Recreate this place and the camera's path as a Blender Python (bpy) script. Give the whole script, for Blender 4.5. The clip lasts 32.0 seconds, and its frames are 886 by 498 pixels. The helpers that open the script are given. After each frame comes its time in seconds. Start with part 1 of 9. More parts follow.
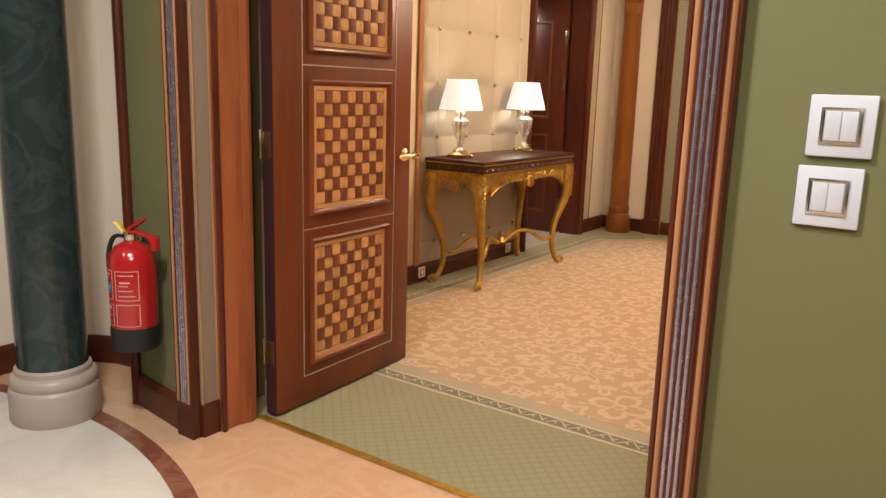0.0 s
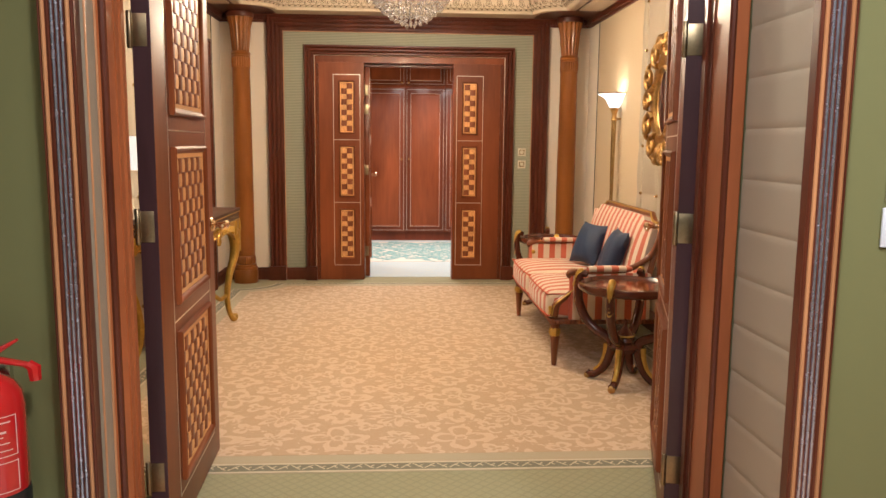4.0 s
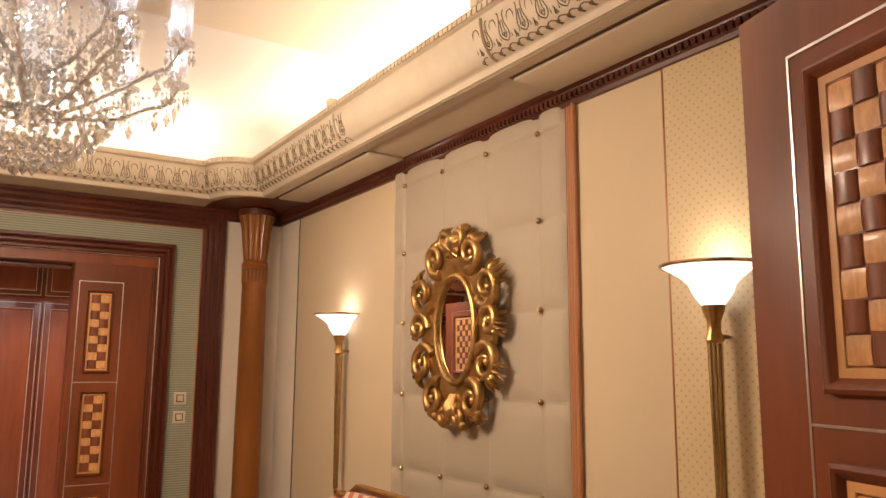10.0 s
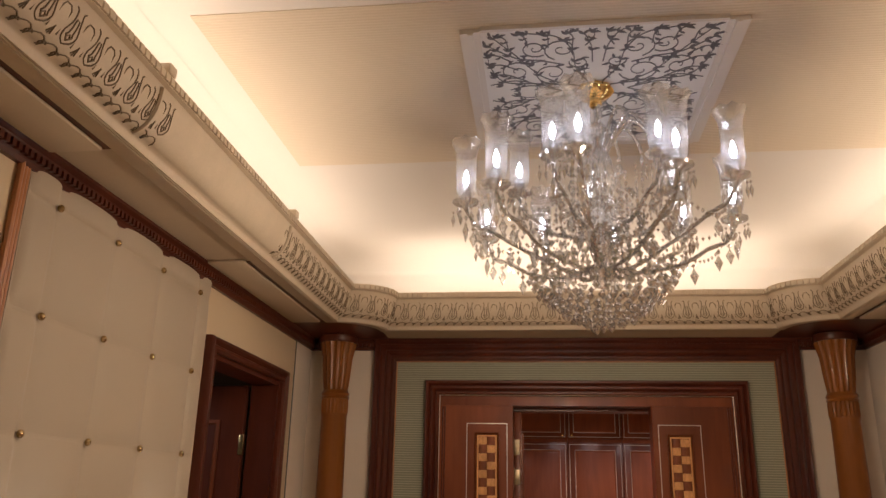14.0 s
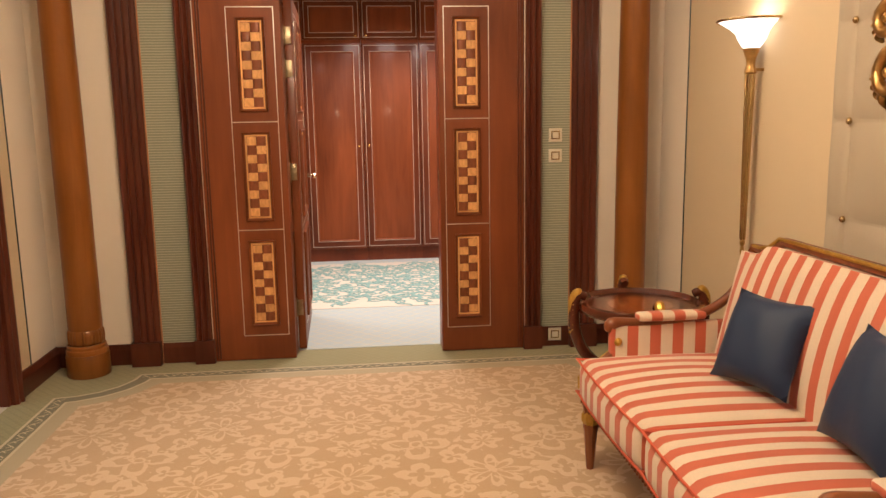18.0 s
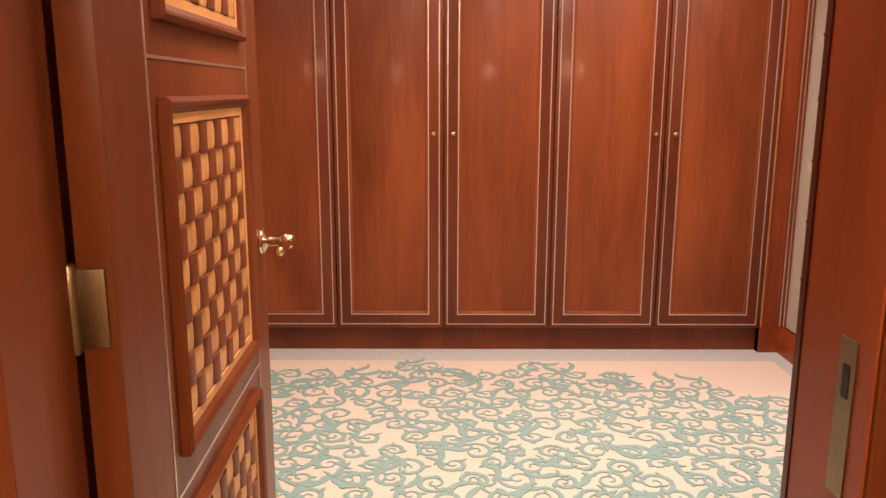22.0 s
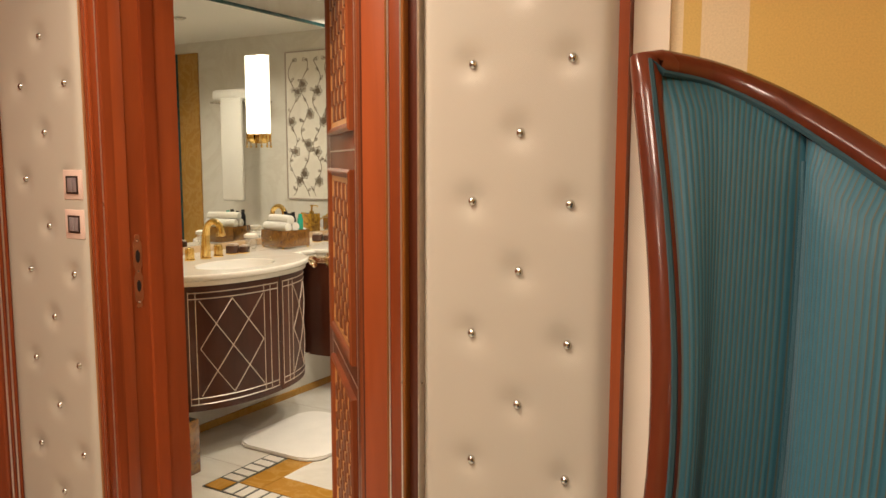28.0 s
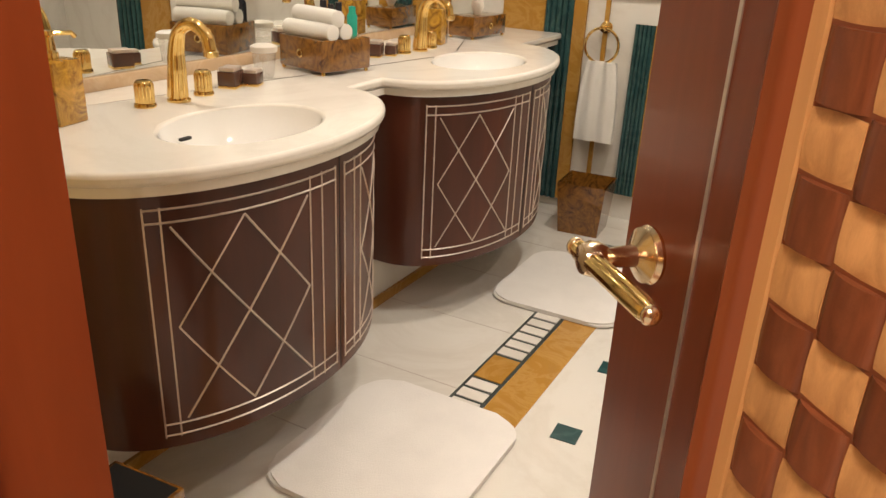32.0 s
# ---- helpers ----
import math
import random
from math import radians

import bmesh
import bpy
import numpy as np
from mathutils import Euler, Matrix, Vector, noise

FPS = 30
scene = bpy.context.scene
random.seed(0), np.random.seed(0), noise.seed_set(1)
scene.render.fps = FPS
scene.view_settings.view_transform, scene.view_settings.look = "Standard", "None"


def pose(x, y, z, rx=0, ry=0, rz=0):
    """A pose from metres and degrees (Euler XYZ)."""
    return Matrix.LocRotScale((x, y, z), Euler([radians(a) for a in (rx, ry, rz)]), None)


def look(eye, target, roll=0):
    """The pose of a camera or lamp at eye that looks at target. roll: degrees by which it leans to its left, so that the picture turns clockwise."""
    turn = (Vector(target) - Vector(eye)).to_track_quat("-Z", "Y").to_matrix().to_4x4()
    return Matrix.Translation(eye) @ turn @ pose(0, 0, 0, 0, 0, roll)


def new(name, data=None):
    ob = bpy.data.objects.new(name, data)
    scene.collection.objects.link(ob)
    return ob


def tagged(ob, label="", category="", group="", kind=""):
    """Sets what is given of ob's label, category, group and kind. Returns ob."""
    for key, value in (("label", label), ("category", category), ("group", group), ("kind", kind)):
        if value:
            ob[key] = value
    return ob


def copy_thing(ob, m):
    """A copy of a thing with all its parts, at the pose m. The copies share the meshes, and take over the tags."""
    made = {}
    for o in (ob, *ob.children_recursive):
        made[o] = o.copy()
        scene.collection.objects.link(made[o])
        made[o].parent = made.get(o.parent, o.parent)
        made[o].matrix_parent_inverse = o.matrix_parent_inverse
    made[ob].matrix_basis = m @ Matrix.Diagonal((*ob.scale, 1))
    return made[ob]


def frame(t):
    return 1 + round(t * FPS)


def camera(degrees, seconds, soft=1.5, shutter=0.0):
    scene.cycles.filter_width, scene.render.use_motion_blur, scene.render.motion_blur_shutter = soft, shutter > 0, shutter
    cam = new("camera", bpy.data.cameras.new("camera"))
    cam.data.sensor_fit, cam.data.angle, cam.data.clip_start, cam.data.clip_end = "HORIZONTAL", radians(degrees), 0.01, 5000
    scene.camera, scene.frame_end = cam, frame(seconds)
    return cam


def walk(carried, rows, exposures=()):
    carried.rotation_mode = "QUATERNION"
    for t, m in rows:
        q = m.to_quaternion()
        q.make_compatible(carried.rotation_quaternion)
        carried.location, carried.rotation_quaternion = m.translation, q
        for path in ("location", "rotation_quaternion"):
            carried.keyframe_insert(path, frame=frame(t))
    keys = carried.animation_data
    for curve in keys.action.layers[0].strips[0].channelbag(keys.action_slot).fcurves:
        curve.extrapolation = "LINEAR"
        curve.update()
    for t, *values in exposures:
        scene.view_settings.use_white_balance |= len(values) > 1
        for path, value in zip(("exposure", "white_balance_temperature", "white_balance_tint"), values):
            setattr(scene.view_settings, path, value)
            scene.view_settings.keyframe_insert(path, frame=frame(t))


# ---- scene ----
cam = camera(59.5, 32.0)
METRES, EYE, TILT, LEAN, TURN = 13.82, 1.41, 0.0, 0.0, 35.1
ROWS = [
    (0.0, 0.0, 0.0, 0.0, 0.35, -11.64, -1.7),
    (0.5, -0.0211, 0.0075, -0.0005, -6.6, -13.0, -0.43),
    (1.0, -0.0407, 0.0152, -0.0006, -14.46, -12.63, 0.26),
    (1.5, -0.0602, 0.0172, -0.0004, -23.12, -11.46, -0.39),
    (2.0, -0.0755, 0.0199, 0.0006, -29.6, -10.74, -0.5),
    (2.5, -0.0852, 0.0306, 0.0011, -33.58, -9.79, -0.66),
    (3.0, -0.0975, 0.0351, 0.0016, -35.53, -9.3, -0.62),
    (3.5, -0.1081, 0.0367, 0.0023, -37.72, -9.08, -0.05),
    (4.0, -0.1125, 0.0369, 0.0032, -38.5, -7.73, -0.54),
    (4.5, -0.1112, 0.0388, 0.0062, -38.81, -1.87, -0.96),
    (6.5, -0.098, 0.0582, 0.0043, -38.87, -6.47, -1.46),
    (7.0, -0.0852, 0.0832, 0.002, -40.5, -8.62, -1.0),
    (7.5, -0.0714, 0.1096, 0.003, -46.16, -9.0, -0.51),
    (8.0, -0.0547, 0.134, 0.0039, -52.52, -8.73, -1.13),
    (8.5, -0.0398, 0.1545, 0.0046, -58.21, -8.22, -1.39),
    (9.0, -0.0251, 0.1711, 0.005, -62.12, -5.96, -1.05),
    (9.5, -0.0132, 0.1848, 0.0084, -64.57, -0.16, -1.2),
    (10.0, -0.009, 0.1939, 0.0125, -67.52, 8.86, -0.35),
    (10.5, -0.0085, 0.1971, 0.017, -68.6, 18.04, 1.75),
    (11.0, -0.0109, 0.1964, 0.0202, -68.44, 23.76, 3.8),
    (11.5, -0.0129, 0.1963, 0.0219, -68.46, 27.89, 4.2),
    (12.0, -0.0136, 0.197, 0.0225, -64.74, 30.47, 4.31),
    (12.5, -0.0154, 0.1984, 0.0224, -54.48, 30.62, 3.32),
    (13.0, -0.0174, 0.2015, 0.0204, -42.76, 28.76, 1.77),
    (13.5, -0.0145, 0.2055, 0.0193, -35.09, 23.71, 0.84),
    (14.0, -0.005, 0.2076, 0.0189, -28.07, 17.7, -1.19),
    (14.5, 0.0022, 0.2081, 0.0166, -19.31, 11.12, -2.98),
    (16.5, 0.0078, 0.2055, 0.0065, -12.91, -9.23, -0.63),
    (17.0, 0.0138, 0.205, 0.0057, -23.46, -10.05, 0.29),
    (17.5, 0.0256, 0.2134, 0.0036, -37.41, -10.55, 0.34),
    (18.0, 0.0374, 0.2334, 0.0056, -40.86, -9.54, 0.97),
    (18.5, 0.0545, 0.2591, 0.005, -35.68, -8.04, 0.48),
    (19.0, 0.0759, 0.2874, 0.004, -31.88, -7.91, -0.39),
    (19.5, 0.1021, 0.3154, 0.0046, -32.08, -6.85, -0.44),
    (20.0, 0.1264, 0.3484, 0.0041, -30.4, -5.5, -1.03),
    (20.5, 0.1483, 0.3811, 0.0042, -28.81, -6.23, -0.97),
    (21.0, 0.1688, 0.4128, 0.0046, -28.36, -6.92, -0.63),
    (21.5, 0.186, 0.4437, 0.0042, -31.56, -9.09, -0.14),
    (22.0, 0.2052, 0.4724, 0.0025, -35.03, -11.54, -0.11),
    (22.5, 0.2228, 0.4991, 0.0014, -40.57, -13.01, -0.6),
    (23.0, 0.2417, 0.5186, 0.0032, -51.51, -13.04, -0.82),
    (23.5, 0.2588, 0.5303, 0.0025, -63.77, -12.82, -1.26),
    (24.0, 0.2697, 0.5332, 0.0003, -79.37, -17.27, -0.34),
    (24.5, 0.2673, 0.53, -0.0035, -87.11, -25.25, -1.62),
    (26.5, 0.27, 0.5303, -0.0038, -91.36, -29.44, -1.79),
    (26.8, 0.2714, 0.532, -0.0018, -94.7, -23.2, -1.8),
    (27.0, 0.2724, 0.5332, -0.0004, -96.14, -19.54, -1.8),
    (27.5, 0.2751, 0.5355, 0.0039, -98.85, -10.16, -0.92),
    (28.0, 0.2824, 0.5432, 0.0048, -94.81, -6.58, -0.04),
    (28.5, 0.301, 0.555, 0.0042, -88.92, -8.08, 1.16),
    (29.0, 0.3254, 0.5674, 0.0022, -87.82, -11.06, 1.39),
    (29.5, 0.3517, 0.5746, 0.0021, -91.54, -13.48, 1.29),
    (30.0, 0.3733, 0.5768, 0.0002, -93.85, -19.76, 0.49),
    (30.5, 0.391, 0.5788, -0.0042, -96.89, -28.44, 0.53),
    (31.0, 0.4077, 0.5805, -0.004, -99.91, -30.02, 0.18),
    (31.5, 0.4272, 0.5781, -0.002, -98.58, -26.41, -1.52),
    (32.0, 0.4447, 0.5783, -0.0007, -95.94, -22.69, -2.52),
]
EXPOSURES = [(0.0, 0.28, 5800, 8), (2.0, 0.38, 5700, 6), (4.5, 0.43, 5400, 5), (6.8, 0.27, 6400, 10), (9.2, 0.15, 6500, 14), (10.4, -0.3, 5300, 8), (11.2, -0.68, 5500, 3), (13.0, -1.15, 5250, 9), (14.2, -1.08, 5650, 13), (16.5, 0.05, 5800, 6), (18.0, 0.18, 5850, 8), (19.0, 0.46, 6100, 11), (20.0, 0.54, 6050, 6), (21.2, 0.36, 6150, 7), (22.2, 0.07, 6950, 25), (23.0, 0.12, 7000, 25), (24.0, 0.1, 6500, 14), (26.5, 0.12, 6900, 8), (28.5, 0.1, 6900, 8), (30.0, 0.2, 6450, 12), (32.0, 0.05, 6600, 14)]
walk(cam, [(t, pose(0, 0, EYE, TILT, LEAN, TURN) @ pose(METRES * x, METRES * y, METRES * z, 90 + pitch, roll, yaw)) for t, x, y, z, yaw, pitch, roll in ROWS], EXPOSURES)

# ---- world and lamps ----
world = bpy.data.worlds.new("world")
world.use_nodes = True
world.node_tree.nodes["Background"].inputs[0].default_value = (1.0, 0.86, 0.68, 1)
world.node_tree.nodes["Background"].inputs[1].default_value = 0.01
scene.world = world


def area_lamp(name, place, target, sx, sy, watts, colour):
    data = bpy.data.lights.new(name, "AREA")
    data.shape, data.size, data.size_y = "RECTANGLE", sx, sy
    data.energy, data.color = watts, colour
    ob = new(name, data)
    ob.matrix_world = look(place, target)
    return tagged(ob, kind="structure")


def point_lamp(name, place, watts, colour, radius=0.05):
    data = bpy.data.lights.new(name, "POINT")
    data.energy, data.color, data.shadow_soft_size = watts, colour, radius
    ob = new(name, data)
    ob.location = place
    return tagged(ob, kind="structure")


WARM, COVE, COOL, GLOW, ROSY, BATH = (1.0, 0.72, 0.48), (1.0, 0.75, 0.5), (1.0, 0.9, 0.78), (1.0, 0.71, 0.43), (1.0, 0.82, 0.7), (1.0, 0.93, 0.8)


def disc_lamp(name, place, size, watts, colour, spread=180):
    data = bpy.data.lights.new(name, "AREA")
    data.shape, data.size, data.energy, data.color = "DISK", size, watts, colour
    data.spread = radians(spread)
    ob = new(name, data)
    ob.location = place
    return tagged(ob, kind="structure")


# hall: chandelier, cove, lamps
disc_lamp("chandelier_light", (-1.465, 5.24, 2.262), 0.4, 22, GLOW)
for i in range(6):
    a = radians(60 * i + 30)
    side = disc_lamp("chandelier_side_light", (0, 0, 0), 0.16, 15.5, GLOW)
    side.matrix_world = look((-1.465 + 0.4 * math.cos(a), 5.24 + 0.4 * math.sin(a), 2.44), (-1.465 + 1.4 * math.cos(a), 5.24 + 1.4 * math.sin(a), 2.3))
point_lamp("chandelier_glow", (-1.465, 5.24, 2.86), 3.6, (1.0, 0.86, 0.7), 0.28)
for name, x, y, turn, long, watts in (("right", 0.16, 5.15, 90, 3.9, 30), ("left", -3.08, 5.15, 90, 3.9, 28), ("far", -1.46, 7.5, 0, 2.6, 25), ("near", -1.46, 2.7, 0, 2.6, 14)):
    area_lamp("cove_light_" + name, (0, 0, 0), (0, 0, 1), long, 0.1, watts, COVE).matrix_world = pose(x, y, 2.86, 180, 0, turn)
point_lamp("wall_torch_light_far", (0.39, 6.54, 1.96), 1.1, WARM, 0.05)
point_lamp("wall_torch_light_near", (0.39, 3.74, 1.96), 1.1, WARM, 0.05)
point_lamp("table_lamp_light_near", (-3.16, 4.70, 1.34), 1.9, (1.0, 0.88, 0.7), 0.03)
point_lamp("table_lamp_light_far", (-3.17, 5.62, 1.34), 1.9, (1.0, 0.88, 0.7), 0.03)
# downlights of the foyer, the dressing room and the bathroom
for x, y, z, size, w, c in (
        (-1.3, 0.3, 2.95, 0.3, 68, COOL), (-2.6, -0.4, 2.95, 0.3, 8, COOL), (0.4, -0.6, 2.95, 0.3, 62, COOL),
        (-1.2, 8.75, 2.75, 0.5, 25, ROSY), (-1.2, 10.0, 2.75, 0.5, 17, ROSY), (-2.4, 9.4, 2.75, 0.5, 18, ROSY), (-0.15, 9.95, 2.75, 0.5, 31, ROSY),
        (2.0, 10.6, 2.55, 0.1, 13, BATH), (3.3, 10.6, 2.55, 0.1, 13, BATH), (2.0, 11.75, 2.55, 0.1, 6, BATH), (3.4, 11.75, 2.55, 0.1, 6, BATH), (2.7, 9.5, 2.55, 0.1, 11, BATH),
        (-4.2, 6.6, 2.3, 0.25, 8, COOL)):
    disc_lamp("downlight", (x, y, z), size, w, c, 180 if y < 7 else 150)


# ---- materials ----
class Nodes:
    def __init__(self, name):
        self.m = bpy.data.materials.new(name)
        self.m.use_nodes = True
        self.t = self.m.node_tree
        self.t.nodes.clear()
        self.out = self.t.nodes.new("ShaderNodeOutputMaterial")

    def n(self, kind, **kw):
        node = self.t.nodes.new("ShaderNode" + kind)
        for k, v in kw.items():
            if k in node.inputs:
                node.inputs[k].default_value = v
            elif k == "operation":
                node.operation = v
            elif k == "blend_type":
                node.blend_type = v
            elif k == "data_type":
                node.data_type = v
            elif k == "feature":
                node.feature = v
            elif k == "wave_type":
                node.wave_type = v
            elif k == "bands_direction":
                node.bands_direction = v
        return node

    def l(self, a, b):
        self.t.links.new(a, b)

    def math(self, op, a, b=0.0):
        nd = self.t.nodes.new("ShaderNodeMath")
        nd.operation = op
        for i, v in enumerate((a, b)):
            if isinstance(v, (int, float)):
                nd.inputs[i].default_value = v
            else:
                self.l(v, nd.inputs[i])
        return nd.outputs[0]

    def mixc(self, fac, a, b, blend="MIX"):
        nd = self.t.nodes.new("ShaderNodeMix")
        nd.data_type, nd.blend_type = "RGBA", blend
        for i, v in ((0, fac), (6, a), (7, b)):
            if isinstance(v, tuple):
                nd.inputs[i].default_value = (*v, 1) if len(v) == 3 else v
            elif isinstance(v, (int, float)):
                nd.inputs[i].default_value = v
            else:
                self.l(v, nd.inputs[i])
        return nd.outputs[2]

    def coords(self, scale=(1, 1, 1), kind="Object", shift=True, rot=(0, 0, 0)):
        tc = self.t.nodes.new("ShaderNodeTexCoord")
        mp = self.t.nodes.new("ShaderNodeMapping")
        mp.inputs["Scale"].default_value = scale
        mp.inputs["Rotation"].default_value = rot
        self.l(tc.outputs[kind], mp.inputs["Vector"])
        if shift:
            oi = self.t.nodes.new("ShaderNodeObjectInfo")
            mul = self.math("MULTIPLY", oi.outputs["Random"], 37.0)
            cb = self.t.nodes.new("ShaderNodeCombineXYZ")
            for i in range(3):
                self.l(mul, cb.inputs[i])
            self.l(cb.outputs[0], mp.inputs["Location"])
        return mp.outputs[0]

    def noise(self, vec, scale, detail=3.0, rough=0.5, distort=0.0):
        nd = self.t.nodes.new("ShaderNodeTexNoise")
        nd.inputs["Scale"].default_value, nd.inputs["Detail"].default_value = scale, detail
        nd.inputs["Roughness"].default_value, nd.inputs["Distortion"].default_value = rough, distort
        self.l(vec, nd.inputs["Vector"])
        return nd.outputs[0]

    def ramp(self, fac, stops, mode="LINEAR"):
        nd = self.t.nodes.new("ShaderNodeValToRGB")
        nd.color_ramp.interpolation = mode
        el = nd.color_ramp.elements
        while len(el) < len(stops):
            el.new(0.5)
        for e, (p, c) in zip(el, stops):
            e.position, e.color = p, (*c, 1) if len(c) == 3 else c
        self.l(fac, nd.inputs[0])
        return nd.outputs[0]

    def bump(self, height, strength=0.2, dist=0.01):
        nd = self.t.nodes.new("ShaderNodeBump")
        nd.inputs["Strength"].default_value, nd.inputs["Distance"].default_value = strength, dist
        self.l(height, nd.inputs["Height"])
        return nd.outputs[0]

    def done(self, colour, rough=0.5, metal=0.0, normal=None, **kw):
        p = self.t.nodes.new("ShaderNodeBsdfPrincipled")
        for key, v in (("Base Color", colour), ("Roughness", rough), ("Metallic", metal)):
            if isinstance(v, tuple):
                p.inputs[key].default_value = (*v, 1)
            elif isinstance(v, (int, float)):
                p.inputs[key].default_value = v
            else:
                self.l(v, p.inputs[key])
        for key, v in kw.items():
            p.inputs[key.replace("_", " ")].default_value = v
        if normal is not None:
            self.l(normal, p.inputs["Normal"])
        self.l(p.outputs[0], self.out.inputs[0])
        return self.m


def m_wood(name, dark, light, rough=0.3, coat=0.35, scale=1.0, along="z"):
    k = Nodes(name)
    st = {"z": (22, 22, 1.6), "x": (1.6, 22, 22), "y": (22, 1.6, 22)}[along]
    v = k.coords(tuple(s * scale for s in st))
    g = k.noise(v, 1.0, 6, 0.6, 1.2)
    v2 = k.coords((3, 3, 0.8))
    g2 = k.noise(v2, 1.0, 3, 0.5, 0.6)
    c = k.ramp(g, [(0.2, dark), (0.8, light)])
    c = k.mixc(0.55, c, k.ramp(g2, [(0.3, tuple(x * 0.72 for x in dark)), (0.7, tuple(min(1, x * 1.15) for x in light))]))
    oi = k.t.nodes.new("ShaderNodeObjectInfo")
    hs = k.t.nodes.new("ShaderNodeHueSaturation")
    k.l(k.math("ADD", k.math("MULTIPLY", oi.outputs["Random"], 0.22), 0.89), hs.inputs["Value"])
    k.l(c, hs.inputs["Color"])
    r = k.math("ADD", k.math("MULTIPLY", g2, 0.15), rough - 0.07)
    return k.done(hs.outputs[0], r, 0.0, k.bump(g, 0.06, 0.002), Coat_Weight=coat, Coat_Roughness=0.1, Specular_IOR_Level=0.26)


def m_plain(name, colour, rough=0.5, metal=0.0, var=0.08, scale=6.0, bump=0.05, fine=90.0, **kw):
    k = Nodes(name)
    v = k.coords()
    a, b = k.noise(v, scale, 4), k.noise(v, fine, 2)
    lo, hi = tuple(max(0, x * (1 - var)) for x in colour), tuple(min(1, x * (1 + var)) for x in colour)
    c = k.mixc(0.3, k.ramp(a, [(0.3, lo), (0.7, hi)]), k.ramp(b, [(0.3, lo), (0.7, hi)]))
    r = k.math("ADD", k.math("MULTIPLY", a, 0.12), max(0.02, rough - 0.06))
    return k.done(c, r, metal, k.bump(b, bump, 0.003), **kw)


def m_weave(name, colour, second, period=0.006, rough=0.8, bump=0.4, axis="xy"):
    """Cloth with a fine woven relief and soft blotches."""
    k = Nodes(name)
    v = k.coords()
    s = k.t.nodes.new("ShaderNodeSeparateXYZ")
    k.l(v, s.inputs[0])
    f = 6.2832 / period
    u = k.math("ADD", s.outputs[0], s.outputs[1])
    a = k.math("SINE", k.math("MULTIPLY", u, f))
    b = k.math("SINE", k.math("MULTIPLY", s.outputs[2], f))
    w = k.math("ADD", k.math("MULTIPLY", k.math("MULTIPLY", a, b), 0.5), 0.5)
    blot = k.noise(v, 5.0, 3)
    c = k.mixc(w, colour, second)
    c = k.mixc(k.math("MULTIPLY", blot, 0.25), c, tuple(x * 0.8 for x in colour))
    return k.done(c, rough, 0.0, k.bump(w, bump, 0.001), Sheen_Weight=0.05)


def m_stripes(name, bands, period, axis=0, rough=0.75, cord=0.0):
    """Striped cloth: bands are (start, colour) over one period along an axis."""
    k = Nodes(name)
    v = k.coords(shift=False)
    s = k.t.nodes.new("ShaderNodeSeparateXYZ")
    k.l(v, s.inputs[0])
    f = k.math("FRACT", k.math("MULTIPLY", k.math("ADD", s.outputs[axis], 50.0), 1.0 / period))
    c = k.ramp(f, bands, "CONSTANT")
    n = k.noise(v, 260.0, 2)
    c = k.mixc(k.math("MULTIPLY", n, 0.3), c, (0.1, 0.06, 0.04))
    blot = k.noise(v, 6.0, 2)
    c = k.mixc(k.math("MULTIPLY", blot, 0.2), c, (0.9, 0.8, 0.7), "MULTIPLY")
    h = n
    if cord:
        h = k.math("ADD", k.math("SINE", k.math("MULTIPLY", f, 6.2832)), k.math("MULTIPLY", n, 0.4))
    return k.done(c, rough, 0.0, k.bump(h, 0.35 if cord else 0.15, 0.002), Sheen_Weight=0.2)


def m_marble(name, base, vein, rough=0.08, scale=1.6, amount=0.5):
    k = Nodes(name)
    v = k.coords()
    w = k.noise(v, scale, 8, 0.62, 1.8)
    veins = k.ramp(w, [(0.42, (0, 0, 0)), (0.5, (1, 1, 1)), (0.58, (0, 0, 0))])
    soft = k.noise(v, scale * 0.7, 4)
    c = k.mixc(k.math("MULTIPLY", soft, 0.35), base, tuple(x * 0.82 for x in base))
    c = k.mixc(k.math("MULTIPLY", veins, amount), c, vein)
    return k.done(c, rough, 0.0, k.bump(w, 0.01, 0.002))


def m_emit(name, colour, strength, base=(0.9, 0.88, 0.84)):
    k = Nodes(name)
    return k.done(base, 0.4, 0.0, None, Emission_Color=(*colour, 1), Emission_Strength=strength)


def m_milky(name, tint=(0.97, 0.96, 0.94), cloud=0.38, gloss=0.16):
    """Cut glass that catches light in its body: clear, cloudy and glossy lobes."""
    k = Nodes(name)
    tr, df, gl = k.n("BsdfTransparent"), k.n("BsdfTranslucent"), k.n("BsdfGlossy")
    d2 = k.n("BsdfDiffuse")
    tr.inputs[0].default_value = (*tint, 1)
    df.inputs[0].default_value = d2.inputs[0].default_value = (0.85, 0.83, 0.8, 1)
    gl.inputs["Roughness"].default_value = 0.035
    mixes = []
    for a, b, f in ((df, d2, 0.5), (tr, None, cloud), (None, gl, gloss)):
        mx = k.n("MixShader")
        mx.inputs[0].default_value = f
        mixes.append(mx)
    k.l(df.outputs[0], mixes[0].inputs[1])
    k.l(d2.outputs[0], mixes[0].inputs[2])
    k.l(tr.outputs[0], mixes[1].inputs[1])
    k.l(mixes[0].outputs[0], mixes[1].inputs[2])
    k.l(mixes[1].outputs[0], mixes[2].inputs[1])
    k.l(gl.outputs[0], mixes[2].inputs[2])
    k.l(mixes[2].outputs[0], k.out.inputs[0])
    return k.m


